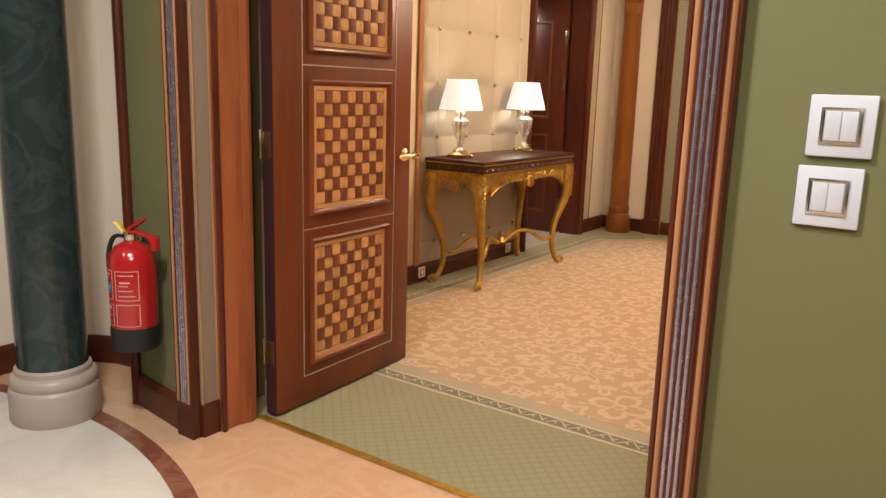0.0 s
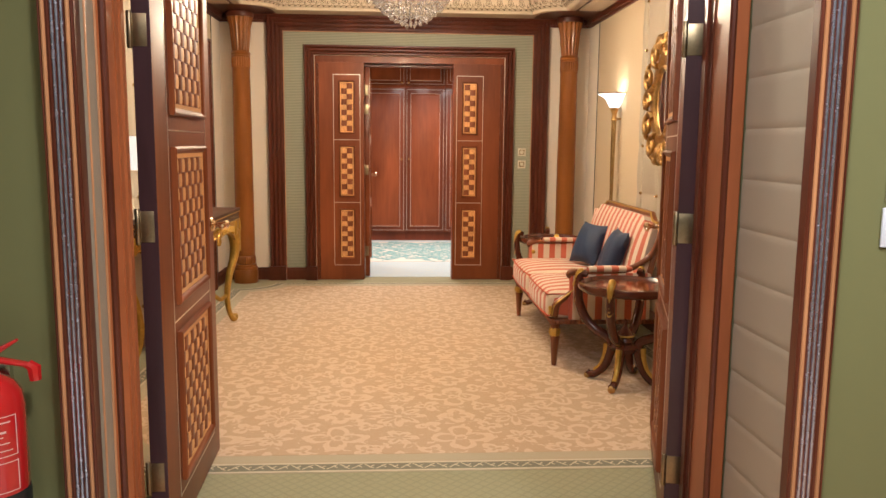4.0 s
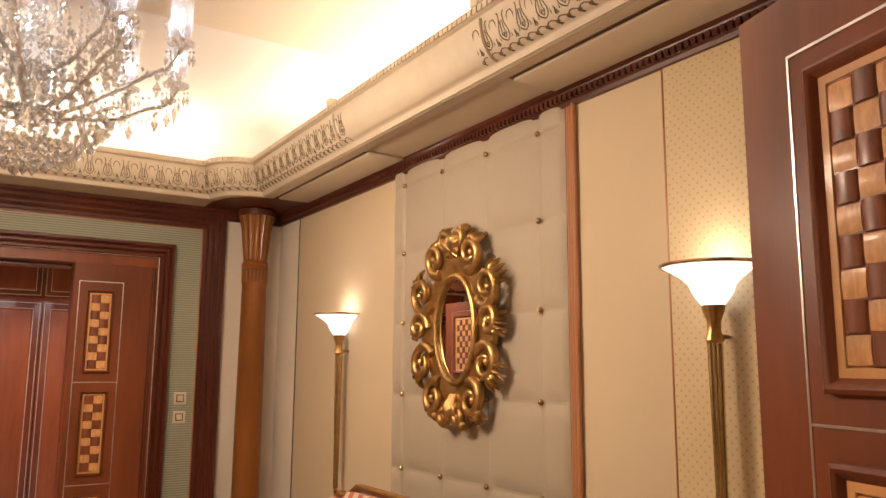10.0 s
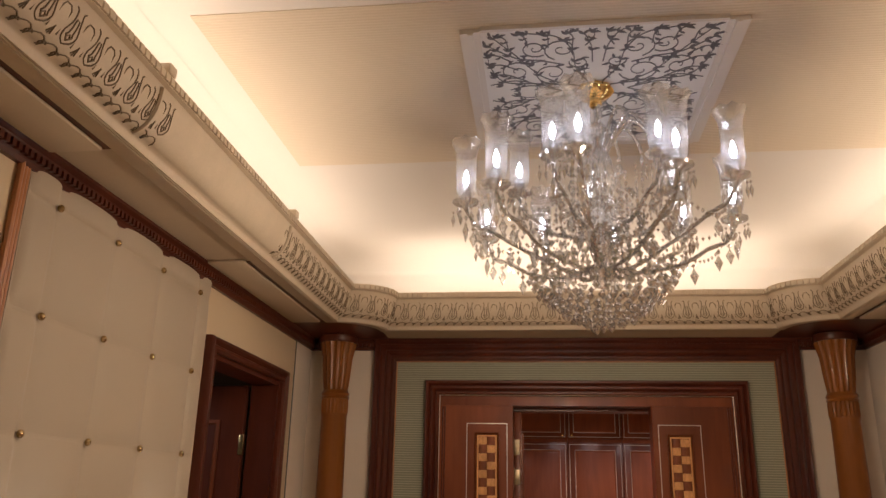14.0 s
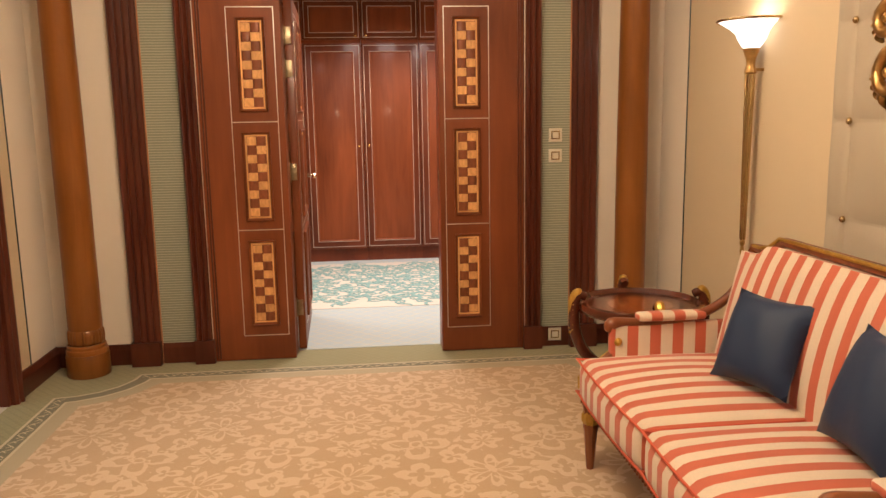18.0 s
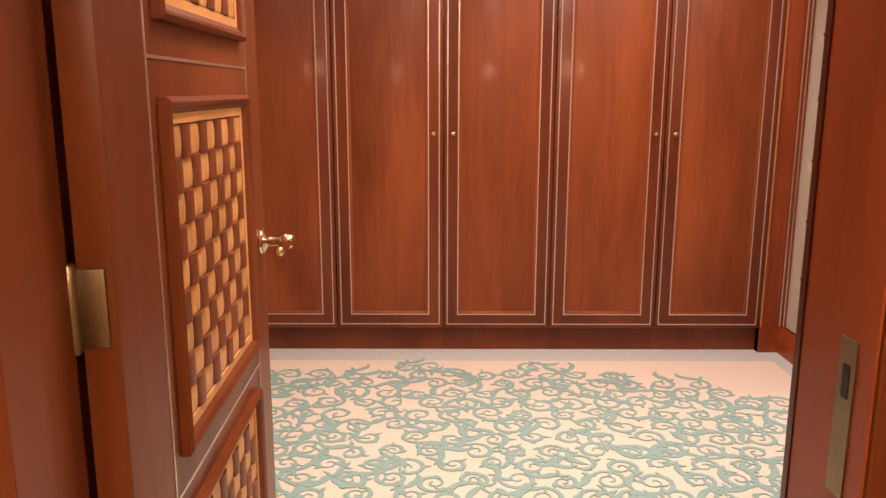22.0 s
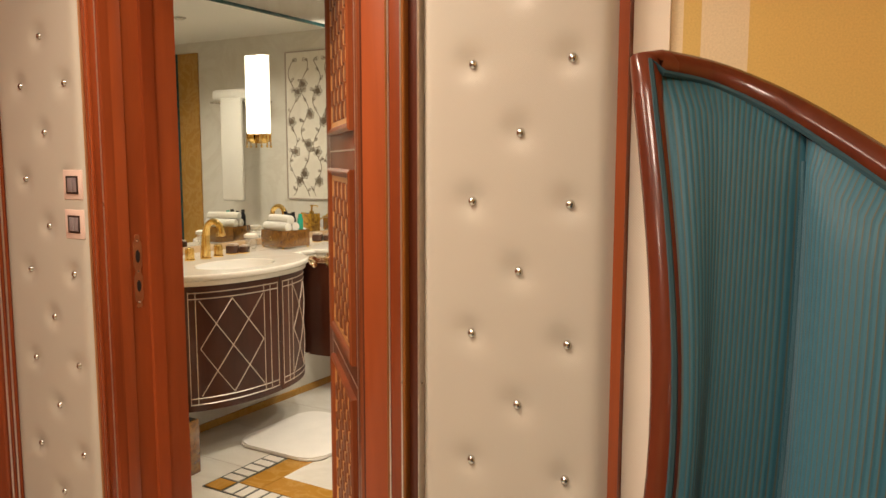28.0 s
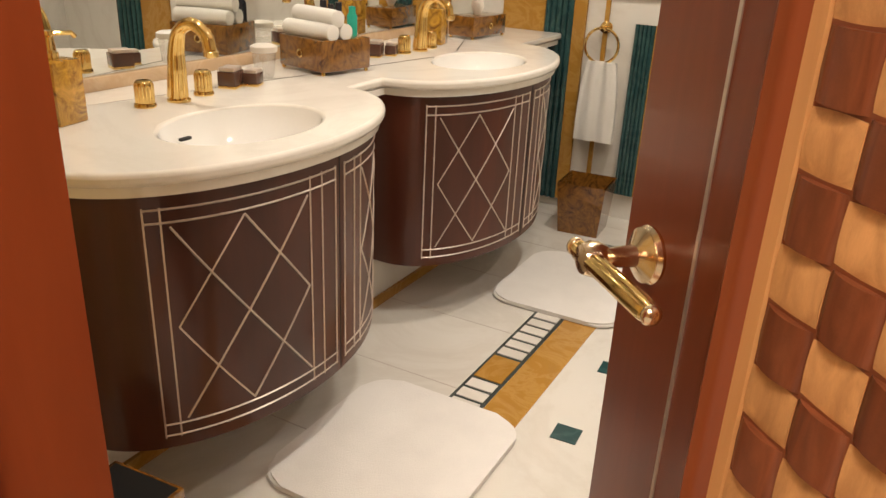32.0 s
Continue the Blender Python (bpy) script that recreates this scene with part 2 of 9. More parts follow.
def m_damask():
    """Tan carpet with a mirrored cream ornament and a cut pile."""
    k = Nodes("carpet_damask")
    v = k.coords(shift=False)
    s = k.t.nodes.new("ShaderNodeSeparateXYZ")
    k.l(v, s.inputs[0])
    H = 0.31
    px = k.math("PINGPONG", k.math("ADD", s.outputs[0], 51.46), H)
    py = k.math("PINGPONG", k.math("ADD", s.outputs[1], 50.1), H)
    wob = k.math("MULTIPLY", k.math("SUBTRACT", k.noise(v, 14.0, 2), 0.5), 0.075)

    def polar(x0, y0):
        dx, dy = k.math("SUBTRACT", px, x0), k.math("SUBTRACT", py, y0)
        r = k.math("SQRT", k.math("ADD", k.math("MULTIPLY", dx, dx), k.math("MULTIPLY", dy, dy)))
        return k.math("ADD", r, wob), k.math("ARCTAN2", dy, dx)

    def near(val, target, half):
        d = k.math("ABSOLUTE", k.math("SUBTRACT", val, target))
        return k.math("LESS_THAN", d, half)

    def petals(r, a, n, base, amp, half):
        lobe = k.math("ADD", k.math("MULTIPLY", k.math("ABSOLUTE", k.math("COSINE", k.math("MULTIPLY", a, n / 2))), amp), base)
        return k.math("LESS_THAN", k.math("ABSOLUTE", k.math("SUBTRACT", r, lobe)), half)
    masks = []
    r0, a0 = polar(0.0, 0.0)
    masks += [near(r0, 0.024, 0.008), petals(r0, a0, 4, 0.05, 0.09, 0.022)]
    r1, a1 = polar(H, H)
    masks += [petals(r1, a1, 8, 0.03, 0.1, 0.021), k.math("LESS_THAN", r1, 0.018)]
    r2, a2 = polar(H, 0.0)
    masks += [petals(r2, a2, 6, 0.02, 0.055, 0.02)]
    r3, a3 = polar(0.0, H)
    masks += [petals(r3, a3, 4, 0.035, 0.05, 0.024)]
    r4, a4 = polar(0.15, 0.155)
    masks += [petals(r4, a4, 3, 0.012, 0.045, 0.017)]
    leafy = k.math("GREATER_THAN", k.noise(v, 15.0, 2, 0.5, 1.2), 0.61)
    masks.append(leafy)
    mask = masks[0]
    for m in masks[1:]:
        mask = k.math("MAXIMUM", mask, m)
    pile = k.noise(v, 240.0, 2)
    blot = k.noise(v, 1.5, 3)
    c = k.mixc(mask, (0.47, 0.325, 0.185), (0.645, 0.485, 0.325))
    c = k.mixc(k.math("MULTIPLY", pile, 0.28), c, (0.3, 0.19, 0.09))
    c = k.mixc(k.math("MULTIPLY", blot, 0.25), c, (0.6, 0.39, 0.23))
    h = k.math("ADD", k.math("MULTIPLY", mask, 0.6), pile)
    return k.done(c, 0.95, 0.0, k.bump(h, 0.5, 0.004), Sheen_Weight=0.2)


def m_carpet(name, colour, second, dot=None, scale=1.0):
    k = Nodes(name)
    v = k.coords(shift=False)
    s = k.t.nodes.new("ShaderNodeSeparateXYZ")
    k.l(v, s.inputs[0])
    pile, blot = k.noise(v, 260.0, 2), k.noise(v, 2.0, 3)
    c = k.mixc(pile, colour, second)
    c = k.mixc(k.math("MULTIPLY", blot, 0.25), c, second)
    h = pile
    if dot:
        p = 0.13 * scale
        a = k.math("PINGPONG", k.math("ADD", k.math("ADD", s.outputs[0], s.outputs[1]), 40.0), p / 2)
        b = k.math("PINGPONG", k.math("ADD", k.math("SUBTRACT", s.outputs[0], s.outputs[1]), 40.0), p / 2)
        d = k.math("MAXIMUM", k.math("LESS_THAN", a, 0.006), k.math("LESS_THAN", b, 0.006))
        c = k.mixc(k.math("MULTIPLY", d, 0.8), c, dot)
    return k.done(c, 0.95, 0.0, k.bump(h, 0.5, 0.003), Sheen_Weight=0.2)


def m_ribbed(name, colour, second, period, axis=2):
    """Cloth with real-looking horizontal ribs."""
    k = Nodes(name)
    v = k.coords(shift=False)
    s = k.t.nodes.new("ShaderNodeSeparateXYZ")
    k.l(v, s.inputs[0])
    w = k.math("SINE", k.math("MULTIPLY", s.outputs[axis], 6.2832 / period))
    n = k.noise(v, 120.0, 2)
    w2 = k.math("ADD", k.math("MULTIPLY", w, 0.5), 0.5)
    c = k.mixc(w2, second, colour)
    c = k.mixc(k.math("MULTIPLY", n, 0.25), c, second)
    return k.done(c, 0.7, 0.0, k.bump(w2, 0.6, 0.003))


def m_dotted(name, colour, dot, p=0.035):
    k = Nodes(name)
    v = k.coords(shift=False)
    s = k.t.nodes.new("ShaderNodeSeparateXYZ")
    k.l(v, s.inputs[0])
    u = k.math("ADD", k.math("ADD", s.outputs[0], s.outputs[1]), 40.0)
    a = k.math("PINGPONG", k.math("ADD", u, s.outputs[2]), p / 2)
    b = k.math("PINGPONG", k.math("ADD", k.math("SUBTRACT", u, s.outputs[2]), 10.0), p / 2)
    d = k.math("LESS_THAN", k.math("ADD", a, b), p * 0.22)
    n = k.noise(v, 5.0, 3)
    c = k.mixc(k.math("MULTIPLY", d, 0.55), colour, dot)
    c = k.mixc(k.math("MULTIPLY", n, 0.15), c, dot)
    return k.done(c, 0.6, 0.0, k.bump(d, 0.2, 0.002))


def m_burl(name, dark, light):
    k = Nodes(name)
    v = k.coords()
    n = k.noise(v, 14.0, 6, 0.65, 3.0)
    c = k.ramp(n, [(0.3, dark), (0.55, light), (0.75, tuple(min(1, x * 1.4) for x in light))])
    return k.done(c, 0.15, 0.0, k.bump(n, 0.05, 0.002), Coat_Weight=0.6, Coat_Roughness=0.05)


MAHOG = m_wood("mahogany", (0.05, 0.0105, 0.0055), (0.112, 0.028, 0.0125), 0.34, 0.15)
MAHOG_LEAF = m_wood("mahogany_leaf", (0.118, 0.027, 0.008), (0.225, 0.06, 0.017), 0.4, 0.12)
WARDROBE_EDGE = m_wood("wardrobe_stile", (0.105, 0.021, 0.008), (0.185, 0.043, 0.015), 0.36, 0.14)
WARDROBE_WOOD = m_wood("wardrobe_cherry", (0.155, 0.032, 0.009), (0.325, 0.082, 0.0225), 0.46, 0.05)
CHERRY = m_wood("cherry", (0.185, 0.034, 0.009), (0.35, 0.076, 0.0195), 0.42, 0.2)
CASING_WOOD = m_wood("casing_cherry", (0.15, 0.026, 0.007), (0.29, 0.06, 0.016), 0.36, 0.16)
RED_LEAF = m_wood("red_mahogany_leaf", (0.15, 0.034, 0.0105), (0.285, 0.072, 0.021), 0.38, 0.16)
EDGE = m_wood("dark_door_edge", (0.034, 0.015, 0.017), (0.06, 0.027, 0.032), 0.3, 0.15)
JAMB_SHADED = m_wood("jamb_wood_shaded", (0.2, 0.056, 0.02), (0.33, 0.105, 0.037), 0.36, 0.12)
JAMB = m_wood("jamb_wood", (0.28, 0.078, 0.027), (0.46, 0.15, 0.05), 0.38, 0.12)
HONEY = m_wood("honey_wood", (0.16, 0.05, 0.008), (0.29, 0.103, 0.018), 0.34, 0.2)
STRIP = m_wood("strip_wood", (0.36, 0.15, 0.06), (0.5, 0.24, 0.11), 0.35, 0.3)
MAPLE = m_wood("maple", (0.55, 0.262, 0.086), (0.74, 0.405, 0.152), 0.45, 0.08, 2.0)
WALNUT = m_wood("walnut", (0.155, 0.043, 0.016), (0.25, 0.078, 0.029), 0.4, 0.12, 2.0, "x")
DARKTOP = m_wood("dark_table_top", (0.036, 0.013, 0.007), (0.072, 0.026, 0.013), 0.44, 0.1, 1.0, "y")
TABLE_WOOD = m_wood("dark_rosewood", (0.05, 0.012, 0.006), (0.115, 0.028, 0.012), 0.24, 0.45)
SETTEE_WOOD = m_wood("settee_walnut", (0.13, 0.036, 0.012), (0.24, 0.078, 0.026), 0.32, 0.3)
ROSEWOOD = m_wood("rosewood", (0.07, 0.014, 0.007), (0.15, 0.034, 0.014), 0.26, 0.35)
VANITY = m_wood("vanity_wood", (0.05, 0.012, 0.006), (0.098, 0.025, 0.012), 0.4, 0.5)
GILT = m_plain("gilt", (0.47, 0.285, 0.05), 0.4, 0.72, 0.3, 18, 0.2)
OLDGOLD = m_plain("old_gold", (0.46, 0.28, 0.095), 0.34, 0.9, 0.35, 22, 0.25)
GOLD = m_plain("polished_gold", (0.83, 0.58, 0.22), 0.12, 1.0, 0.05, 12, 0.02)
BRASS = m_plain("brass", (0.55, 0.41, 0.2), 0.25, 1.0, 0.1, 12, 0.03)
PLATE = m_plain("dull_brass_plate", (0.3, 0.23, 0.14), 0.38, 1.0, 0.2, 20, 0.03)
FLUTE = m_plain("pewter_flute", (0.42, 0.41, 0.5), 0.26, 0.85, 0.15, 40, 0.03)
CHAMPAGNE = m_plain("champagne_metal", (0.78, 0.62, 0.42), 0.18, 1.0, 0.06, 12, 0.02)
STEEL = m_plain("steel", (0.62, 0.6, 0.56), 0.22, 1.0, 0.08, 20, 0.03)
COPPERY = m_plain("coppery_brass", (0.56, 0.3, 0.17), 0.34, 0.9, 0.15, 20, 0.03)
SILVER = m_plain("silver_inlay", (0.66, 0.58, 0.5), 0.3, 0.85, 0.1, 40, 0.02)
CREAM_CLOTH = m_weave("cream_wall_cloth", (0.66, 0.53, 0.35), (0.58, 0.455, 0.29), 0.007)
PALE_CLOTH = m_weave("pale_wall_cloth", (0.82, 0.73, 0.61), (0.77, 0.68, 0.56), 0.006)
TUFT = m_weave("tufted_cloth", (0.45, 0.378, 0.278), (0.4, 0.33, 0.242), 0.005, 0.6)
TAUPE = m_weave("taupe_cloth", (0.3, 0.235, 0.165), (0.26, 0.2, 0.14), 0.005, 0.6)
PADSILK = m_weave("pearl_silk", (0.515, 0.47, 0.388), (0.475, 0.433, 0.356), 0.004, 0.42, 0.15)
DOTTED = m_dotted("dotted_wall_cloth", (0.64, 0.5, 0.29), (0.36, 0.25, 0.1))
OLIVE = m_weave("olive_wall_cloth", (0.155, 0.15, 0.055), (0.14, 0.135, 0.048), 0.004, 0.75, 0.15)
SAGE = m_ribbed("sage_ribbed_cloth", (0.4, 0.4, 0.3), (0.22, 0.225, 0.165), 0.016)
WHITE_CEIL = m_plain("ceiling_paint", (0.76, 0.725, 0.675), 0.8, 0, 0.02, 2, 0.02)
ROSE_WHITE = m_plain("ceiling_rose_paint", (0.86, 0.85, 0.83), 0.7, 0, 0.02, 3, 0.02)
CREAM_RIB = m_ribbed("ceiling_ribbed", (0.75, 0.66, 0.52), (0.69, 0.6, 0.46), 0.017, 1)
PLASTER = m_plain("cornice_plaster", (0.54, 0.45, 0.325), 0.6, 0, 0.06, 12, 0.05)
PLASTER_SHADE = m_plain("cornice_groove_shade", (0.15, 0.11, 0.065), 0.7, 0, 0.1, 12, 0.05)
SOFFIT = m_plain("soffit_paint", (0.5, 0.41, 0.29), 0.7, 0, 0.05, 4, 0.03)
LEAD = m_plain("ceiling_scroll_paint", (0.19, 0.19, 0.205), 0.5, 0.2, 0.15, 30, 0.05)
DAMASK = m_damask()
SAGE_CARPET = m_carpet("sage_carpet", (0.34, 0.31, 0.165), (0.26, 0.24, 0.12), (0.245, 0.222, 0.112), 0.45)
SAGE_DARK = m_carpet("sage_dark_carpet", (0.2, 0.185, 0.11), (0.15, 0.135, 0.08))
LINE_CARPET = m_carpet("cream_line_carpet", (0.6, 0.52, 0.36), (0.52, 0.43, 0.28))
MARGIN_CARPET = m_carpet("margin_carpet", (0.45, 0.37, 0.23), (0.38, 0.31, 0.19))
PALE_CARPET = m_carpet("pale_carpet", (0.75, 0.66, 0.56), (0.69, 0.595, 0.495))
ICE_CARPET = m_carpet("ice_blue_carpet", (0.5, 0.56, 0.57), (0.42, 0.49, 0.505), (0.63, 0.56, 0.4))
TEAL_PILE = m_carpet("teal_pile", (0.27, 0.44, 0.42), (0.21, 0.375, 0.36))
PINK_MARBLE = m_marble("pink_marble", (0.61, 0.38, 0.225), (0.66, 0.45, 0.29), 0.12, 3.0)
RED_MARBLE = m_marble("red_marble", (0.2, 0.07, 0.04), (0.35, 0.16, 0.1), 0.12, 4.0)
WHITE_MARBLE = m_marble("white_marble", (0.7, 0.665, 0.6), (0.55, 0.5, 0.43), 0.06, 1.3, 0.35)
COUNTER = m_marble("counter_marble", (0.8, 0.75, 0.67), (0.6, 0.54, 0.46), 0.08, 2.0, 0.25)
GREEN_MARBLE = m_marble("green_marble", (0.022, 0.036, 0.036), (0.07, 0.1, 0.1), 0.12, 4.0, 0.25)
OCHRE = m_marble("ochre_marble", (0.4, 0.2, 0.035), (0.55, 0.33, 0.1), 0.08, 5.0, 0.4)
BEIGE_MARBLE = m_marble("beige_marble", (0.58, 0.4, 0.24), (0.68, 0.52, 0.36), 0.1, 4.0, 0.4)
TEALSTONE = m_marble("teal_stone", (0.018, 0.06, 0.062), (0.05, 0.12, 0.115), 0.12, 5.0, 0.4)
STONE_BASE = m_plain("column_base_stone", (0.43, 0.36, 0.31), 0.35, 0, 0.08, 8, 0.05)
GROUT = m_plain("dark_grout", (0.035, 0.045, 0.04), 0.4)
RED = m_plain("red_paint", (0.42, 0.012, 0.012), 0.2, 0, 0.05, 6, 0.02, Coat_Weight=0.5)
BLACK = m_plain("black_rubber", (0.012, 0.012, 0.012), 0.5)
LABEL_W = m_plain("label_print", (0.68, 0.42, 0.38), 0.45)
LABEL_B = m_plain("label_blue", (0.03, 0.12, 0.3), 0.4)
YELLOW = m_plain("yellow_plastic", (0.62, 0.45, 0.02), 0.4)
LEAFY = m_plain("yellow_leaf", (0.5, 0.46, 0.06), 0.45)
IVORY = m_plain("ivory_plastic", (0.72, 0.66, 0.58), 0.35, 0, 0.02, 8, 0.01)
COOL_PLASTIC = m_plain("cool_white_plastic", (0.6, 0.6, 0.66), 0.3, 0, 0.02, 8, 0.01)
IVORY2 = m_plain("beige_plastic", (0.6, 0.54, 0.42), 0.4, 0, 0.02, 8, 0.01)
ROSE = m_plain("rose_plastic", (0.74, 0.55, 0.46), 0.35, 0, 0.02, 8, 0.01)
ROCKER = m_plain("grey_rocker", (0.4, 0.37, 0.38), 0.3, 0.5, 0.05, 8, 0.01)
ROCKER_PALE = m_plain("pale_grey_rocker", (0.6, 0.6, 0.64), 0.3, 0.1, 0.04, 8, 0.01)
BRONZE = m_plain("dark_bronze", (0.1, 0.075, 0.06), 0.3, 0.8, 0.1, 20, 0.02)
NAVY = m_weave("navy_silk", (0.006, 0.022, 0.066), (0.004, 0.016, 0.05), 0.004, 0.6, 0.3)
ORANGE = m_weave("orange_silk", (0.72, 0.22, 0.022), (0.62, 0.17, 0.015), 0.004, 0.45, 0.15)
RS = [(0.0, (0.53, 0.108, 0.046)), (0.48, (0.7, 0.58, 0.44))]
STRIPE_Y = m_stripes("coral_stripe_y", RS, 0.098, 1)
STRIPE_X = m_stripes("coral_stripe_x", RS, 0.098, 0)
TEAL_BACK = m_weave("teal_outer_cloth", (0.022, 0.09, 0.12), (0.018, 0.075, 0.1), 0.006, 0.7)
TEAL_FLAT = m_weave("teal_cloth", (0.026, 0.11, 0.165), (0.022, 0.098, 0.146), 0.004, 0.7)
PAPER = m_stripes("yellow_wallpaper", [(0.0, (0.76, 0.51, 0.14)), (0.3, (0.82, 0.67, 0.42)), (0.48, (0.72, 0.49, 0.14)), (0.55, (0.82, 0.67, 0.42)), (0.75, (0.76, 0.51, 0.14))], 0.5, 1, 0.7)
SHADE = m_emit("lamp_shade", (1.0, 0.95, 0.84), 0.42)
BOWL = m_emit("alabaster_bowl", (1.0, 0.9, 0.8), 1.5)
BULB = m_emit("bulb", (0.95, 0.95, 1.0), 45.0)
TUBE_GLASS = m_emit("sconce_glass", (1.0, 0.92, 0.76), 2.0)
SPOT = m_emit("spot_glass", (1.0, 0.9, 0.72), 12.0)
CRYSTAL = m_milky("crystal", (0.965, 0.955, 0.94), 0.2, 0.42)
CLEAR = m_milky("clear_glass", (0.98, 0.98, 0.98), 0.17, 0.16)
LAMP_GLASS = m_milky("lamp_glass", (0.95, 0.945, 0.935), 0.14, 0.34)
MIRROR = Nodes("mirror").done((0.87, 0.88, 0.85), 0.006, 1.0)
CERAMIC = m_plain("ceramic", (0.8, 0.77, 0.72), 0.08, 0, 0.02, 4, 0.0)
MAT_PILE = m_plain("mat_pile", (0.7, 0.67, 0.63), 0.95, 0, 0.05, 10, 0.5, 260.0)
TOWEL = m_weave("towel", (0.8, 0.77, 0.71), (0.7, 0.66, 0.6), 0.006, 0.95, 0.8)
BURL = m_burl("amber_burl", (0.05, 0.018, 0.005), (0.22, 0.09, 0.014))
BURL2 = m_burl("amber_burl_light", (0.16, 0.06, 0.01), (0.48, 0.25, 0.03))
BROWN_BOX = m_plain("brown_lacquer", (0.09, 0.04, 0.025), 0.2)
TINT = m_plain("green_bottle", (0.02, 0.35, 0.24), 0.25)
NIGHT = m_plain("dark_bottle", (0.02, 0.02, 0.025), 0.25)
INLAY = m_plain("pale_inlay", (0.62, 0.52, 0.45), 0.32, 0.6, 0.05, 30, 0.0)
PORTAL = m_plain("dark_corridor_paint", (0.3, 0.26, 0.2), 0.7)


# ---- mesh helpers ----
def box(bm, lo, hi):
    v = [bm.verts.new((x, y, z)) for x in (lo[0], hi[0]) for y in (lo[1], hi[1]) for z in (lo[2], hi[2])]
    for f in ((0, 1, 3, 2), (4, 6, 7, 5), (0, 4, 5, 1), (2, 3, 7, 6), (0, 2, 6, 4), (1, 5, 7, 3)):
        bm.faces.new([v[i] for i in f])
    return v


def bbox(lo, hi, bevel=0.0, seg=2):
    bm = bmesh.new()
    box(bm, lo, hi)
    if bevel:
        bmesh.ops.bevel(bm, geom=bm.edges[:], offset=bevel, segments=seg, affect="EDGES", profile=0.5)
    return bm


def prism(bm, pts, z0, z1):
    a = [bm.verts.new((x, y, z0)) for x, y in pts]
    b = [bm.verts.new((x, y, z1)) for x, y in pts]
    n = len(pts)
    for i in range(n):
        j = (i + 1) % n
        bm.faces.new((a[i], a[j], b[j], b[i]))
    bm.faces.new(b)
    bm.faces.new(a[::-1])


def lathe(bm, prof, seg=20, at=(0, 0, 0), flute=0, depth=0.0, part_of=1.0):
    """A turned body from (radius, height) pairs; flutes cut its radius."""
    rings = []
    n = seg if part_of == 1.0 else seg + 1
    for r, z in prof:
        ring = []
        for i in range(n):
            a = 2 * math.pi * part_of * i / seg
            q = r * (1 - depth * abs(math.sin(a * flute / 2))) if flute else r
            ring.append(bm.verts.new((at[0] + q * math.cos(a), at[1] + q * math.sin(a), at[2] + z)))
        rings.append(ring)
    for a, b in zip(rings, rings[1:]):
        for i in range(seg):
            j = (i + 1) % n
            bm.faces.new((a[i], a[j], b[j], b[i]))
    if part_of == 1.0:
        if prof[0][0] > 1e-4:
            bm.faces.new(rings[0][::-1])
        if prof[-1][0] > 1e-4:
            bm.faces.new(rings[-1])
    return bm


def tube(bm, pts, radii, seg=8, flat=1.0, cap=True):
    """A round body along a line of points."""
    pts = [Vector(p) for p in pts]
    if isinstance(radii, (int, float)):
        radii = [radii] * len(pts)
    rings, up = [], None
    for i, p in enumerate(pts):
        d = (pts[min(i + 1, len(pts) - 1)] - pts[max(i - 1, 0)]).normalized()
        if up is None:
            up = Vector((0, 0, 1)) if abs(d.z) < 0.9 else Vector((1, 0, 0))
        side = d.cross(up).normalized()
        up = side.cross(d).normalized()
        rings.append([bm.verts.new(p + radii[i] * (math.cos(a) * side + flat * math.sin(a) * up)) for a in [2 * math.pi * k / seg for k in range(seg)]])
    for a, b in zip(rings, rings[1:]):
        for i in range(seg):
            j = (i + 1) % seg
            bm.faces.new((a[i], a[j], b[j], b[i]))
    if cap:
        bm.faces.new(rings[0][::-1])
        bm.faces.new(rings[-1])


def spline(pts, n=8):
    """Catmull-Rom points through pts."""
    p = [Vector(q) for q in pts]
    p = [2 * p[0] - p[1]] + p + [2 * p[-1] - p[-2]]
    out = []
    for i in range(1, len(p) - 2):
        for k in range(n):
            t = k / n
            a, b, c, d = p[i - 1:i + 3]
            out.append(0.5 * ((2 * b) + (c - a) * t + (2 * a - 5 * b + 4 * c - d) * t * t + (3 * b - a - 3 * c + d) * t ** 3))
    return out + [p[-2]]


def ball(bm, c, r, seg=10, rings=6, sq=(1, 1, 1)):
    prof = [(r * math.sin(math.pi * i / rings), -r * math.cos(math.pi * i / rings)) for i in range(rings + 1)]
    prof[0], prof[-1] = (1e-5, -r), (1e-5, r)
    start = len(bm.verts)
    lathe(bm, prof, seg)
    bm.verts.ensure_lookup_table()
    for v in bm.verts[start:]:
        v.co = Vector((v.co.x * sq[0] + c[0], v.co.y * sq[1] + c[1], v.co.z * sq[2] + c[2]))


def sweep(bm, path, prof, closed=True):
    """A moulding of (inward, height) profile points along a plan path, with mitred corners; inward is to the left of travel."""
    n = len(path)
    rows = []
    for i in range(n):
        p = Vector(path[i])
        a = (p - Vector(path[i - 1])).normalized() if closed or i else (Vector(path[1]) - p).normalized()
        b = (Vector(path[(i + 1) % n]) - p).normalized() if closed or i < n - 1 else a
        na, nb = Vector((-a.y, a.x)), Vector((-b.y, b.x))
        m = (na + nb)
        m = m / max(0.3, m.dot(na))
        rows.append([bm.verts.new((p.x + m.x * o, p.y + m.y * o, z)) for o, z in prof])
    for i in range(n if closed else n - 1):
        a, b = rows[i], rows[(i + 1) % n]
        for k in range(len(prof) - 1):
            bm.faces.new((a[k], b[k], b[k + 1], a[k + 1]))


def turned(bm, m):
    bmesh.ops.transform(bm, matrix=m, verts=bm.verts[:])
    return bm


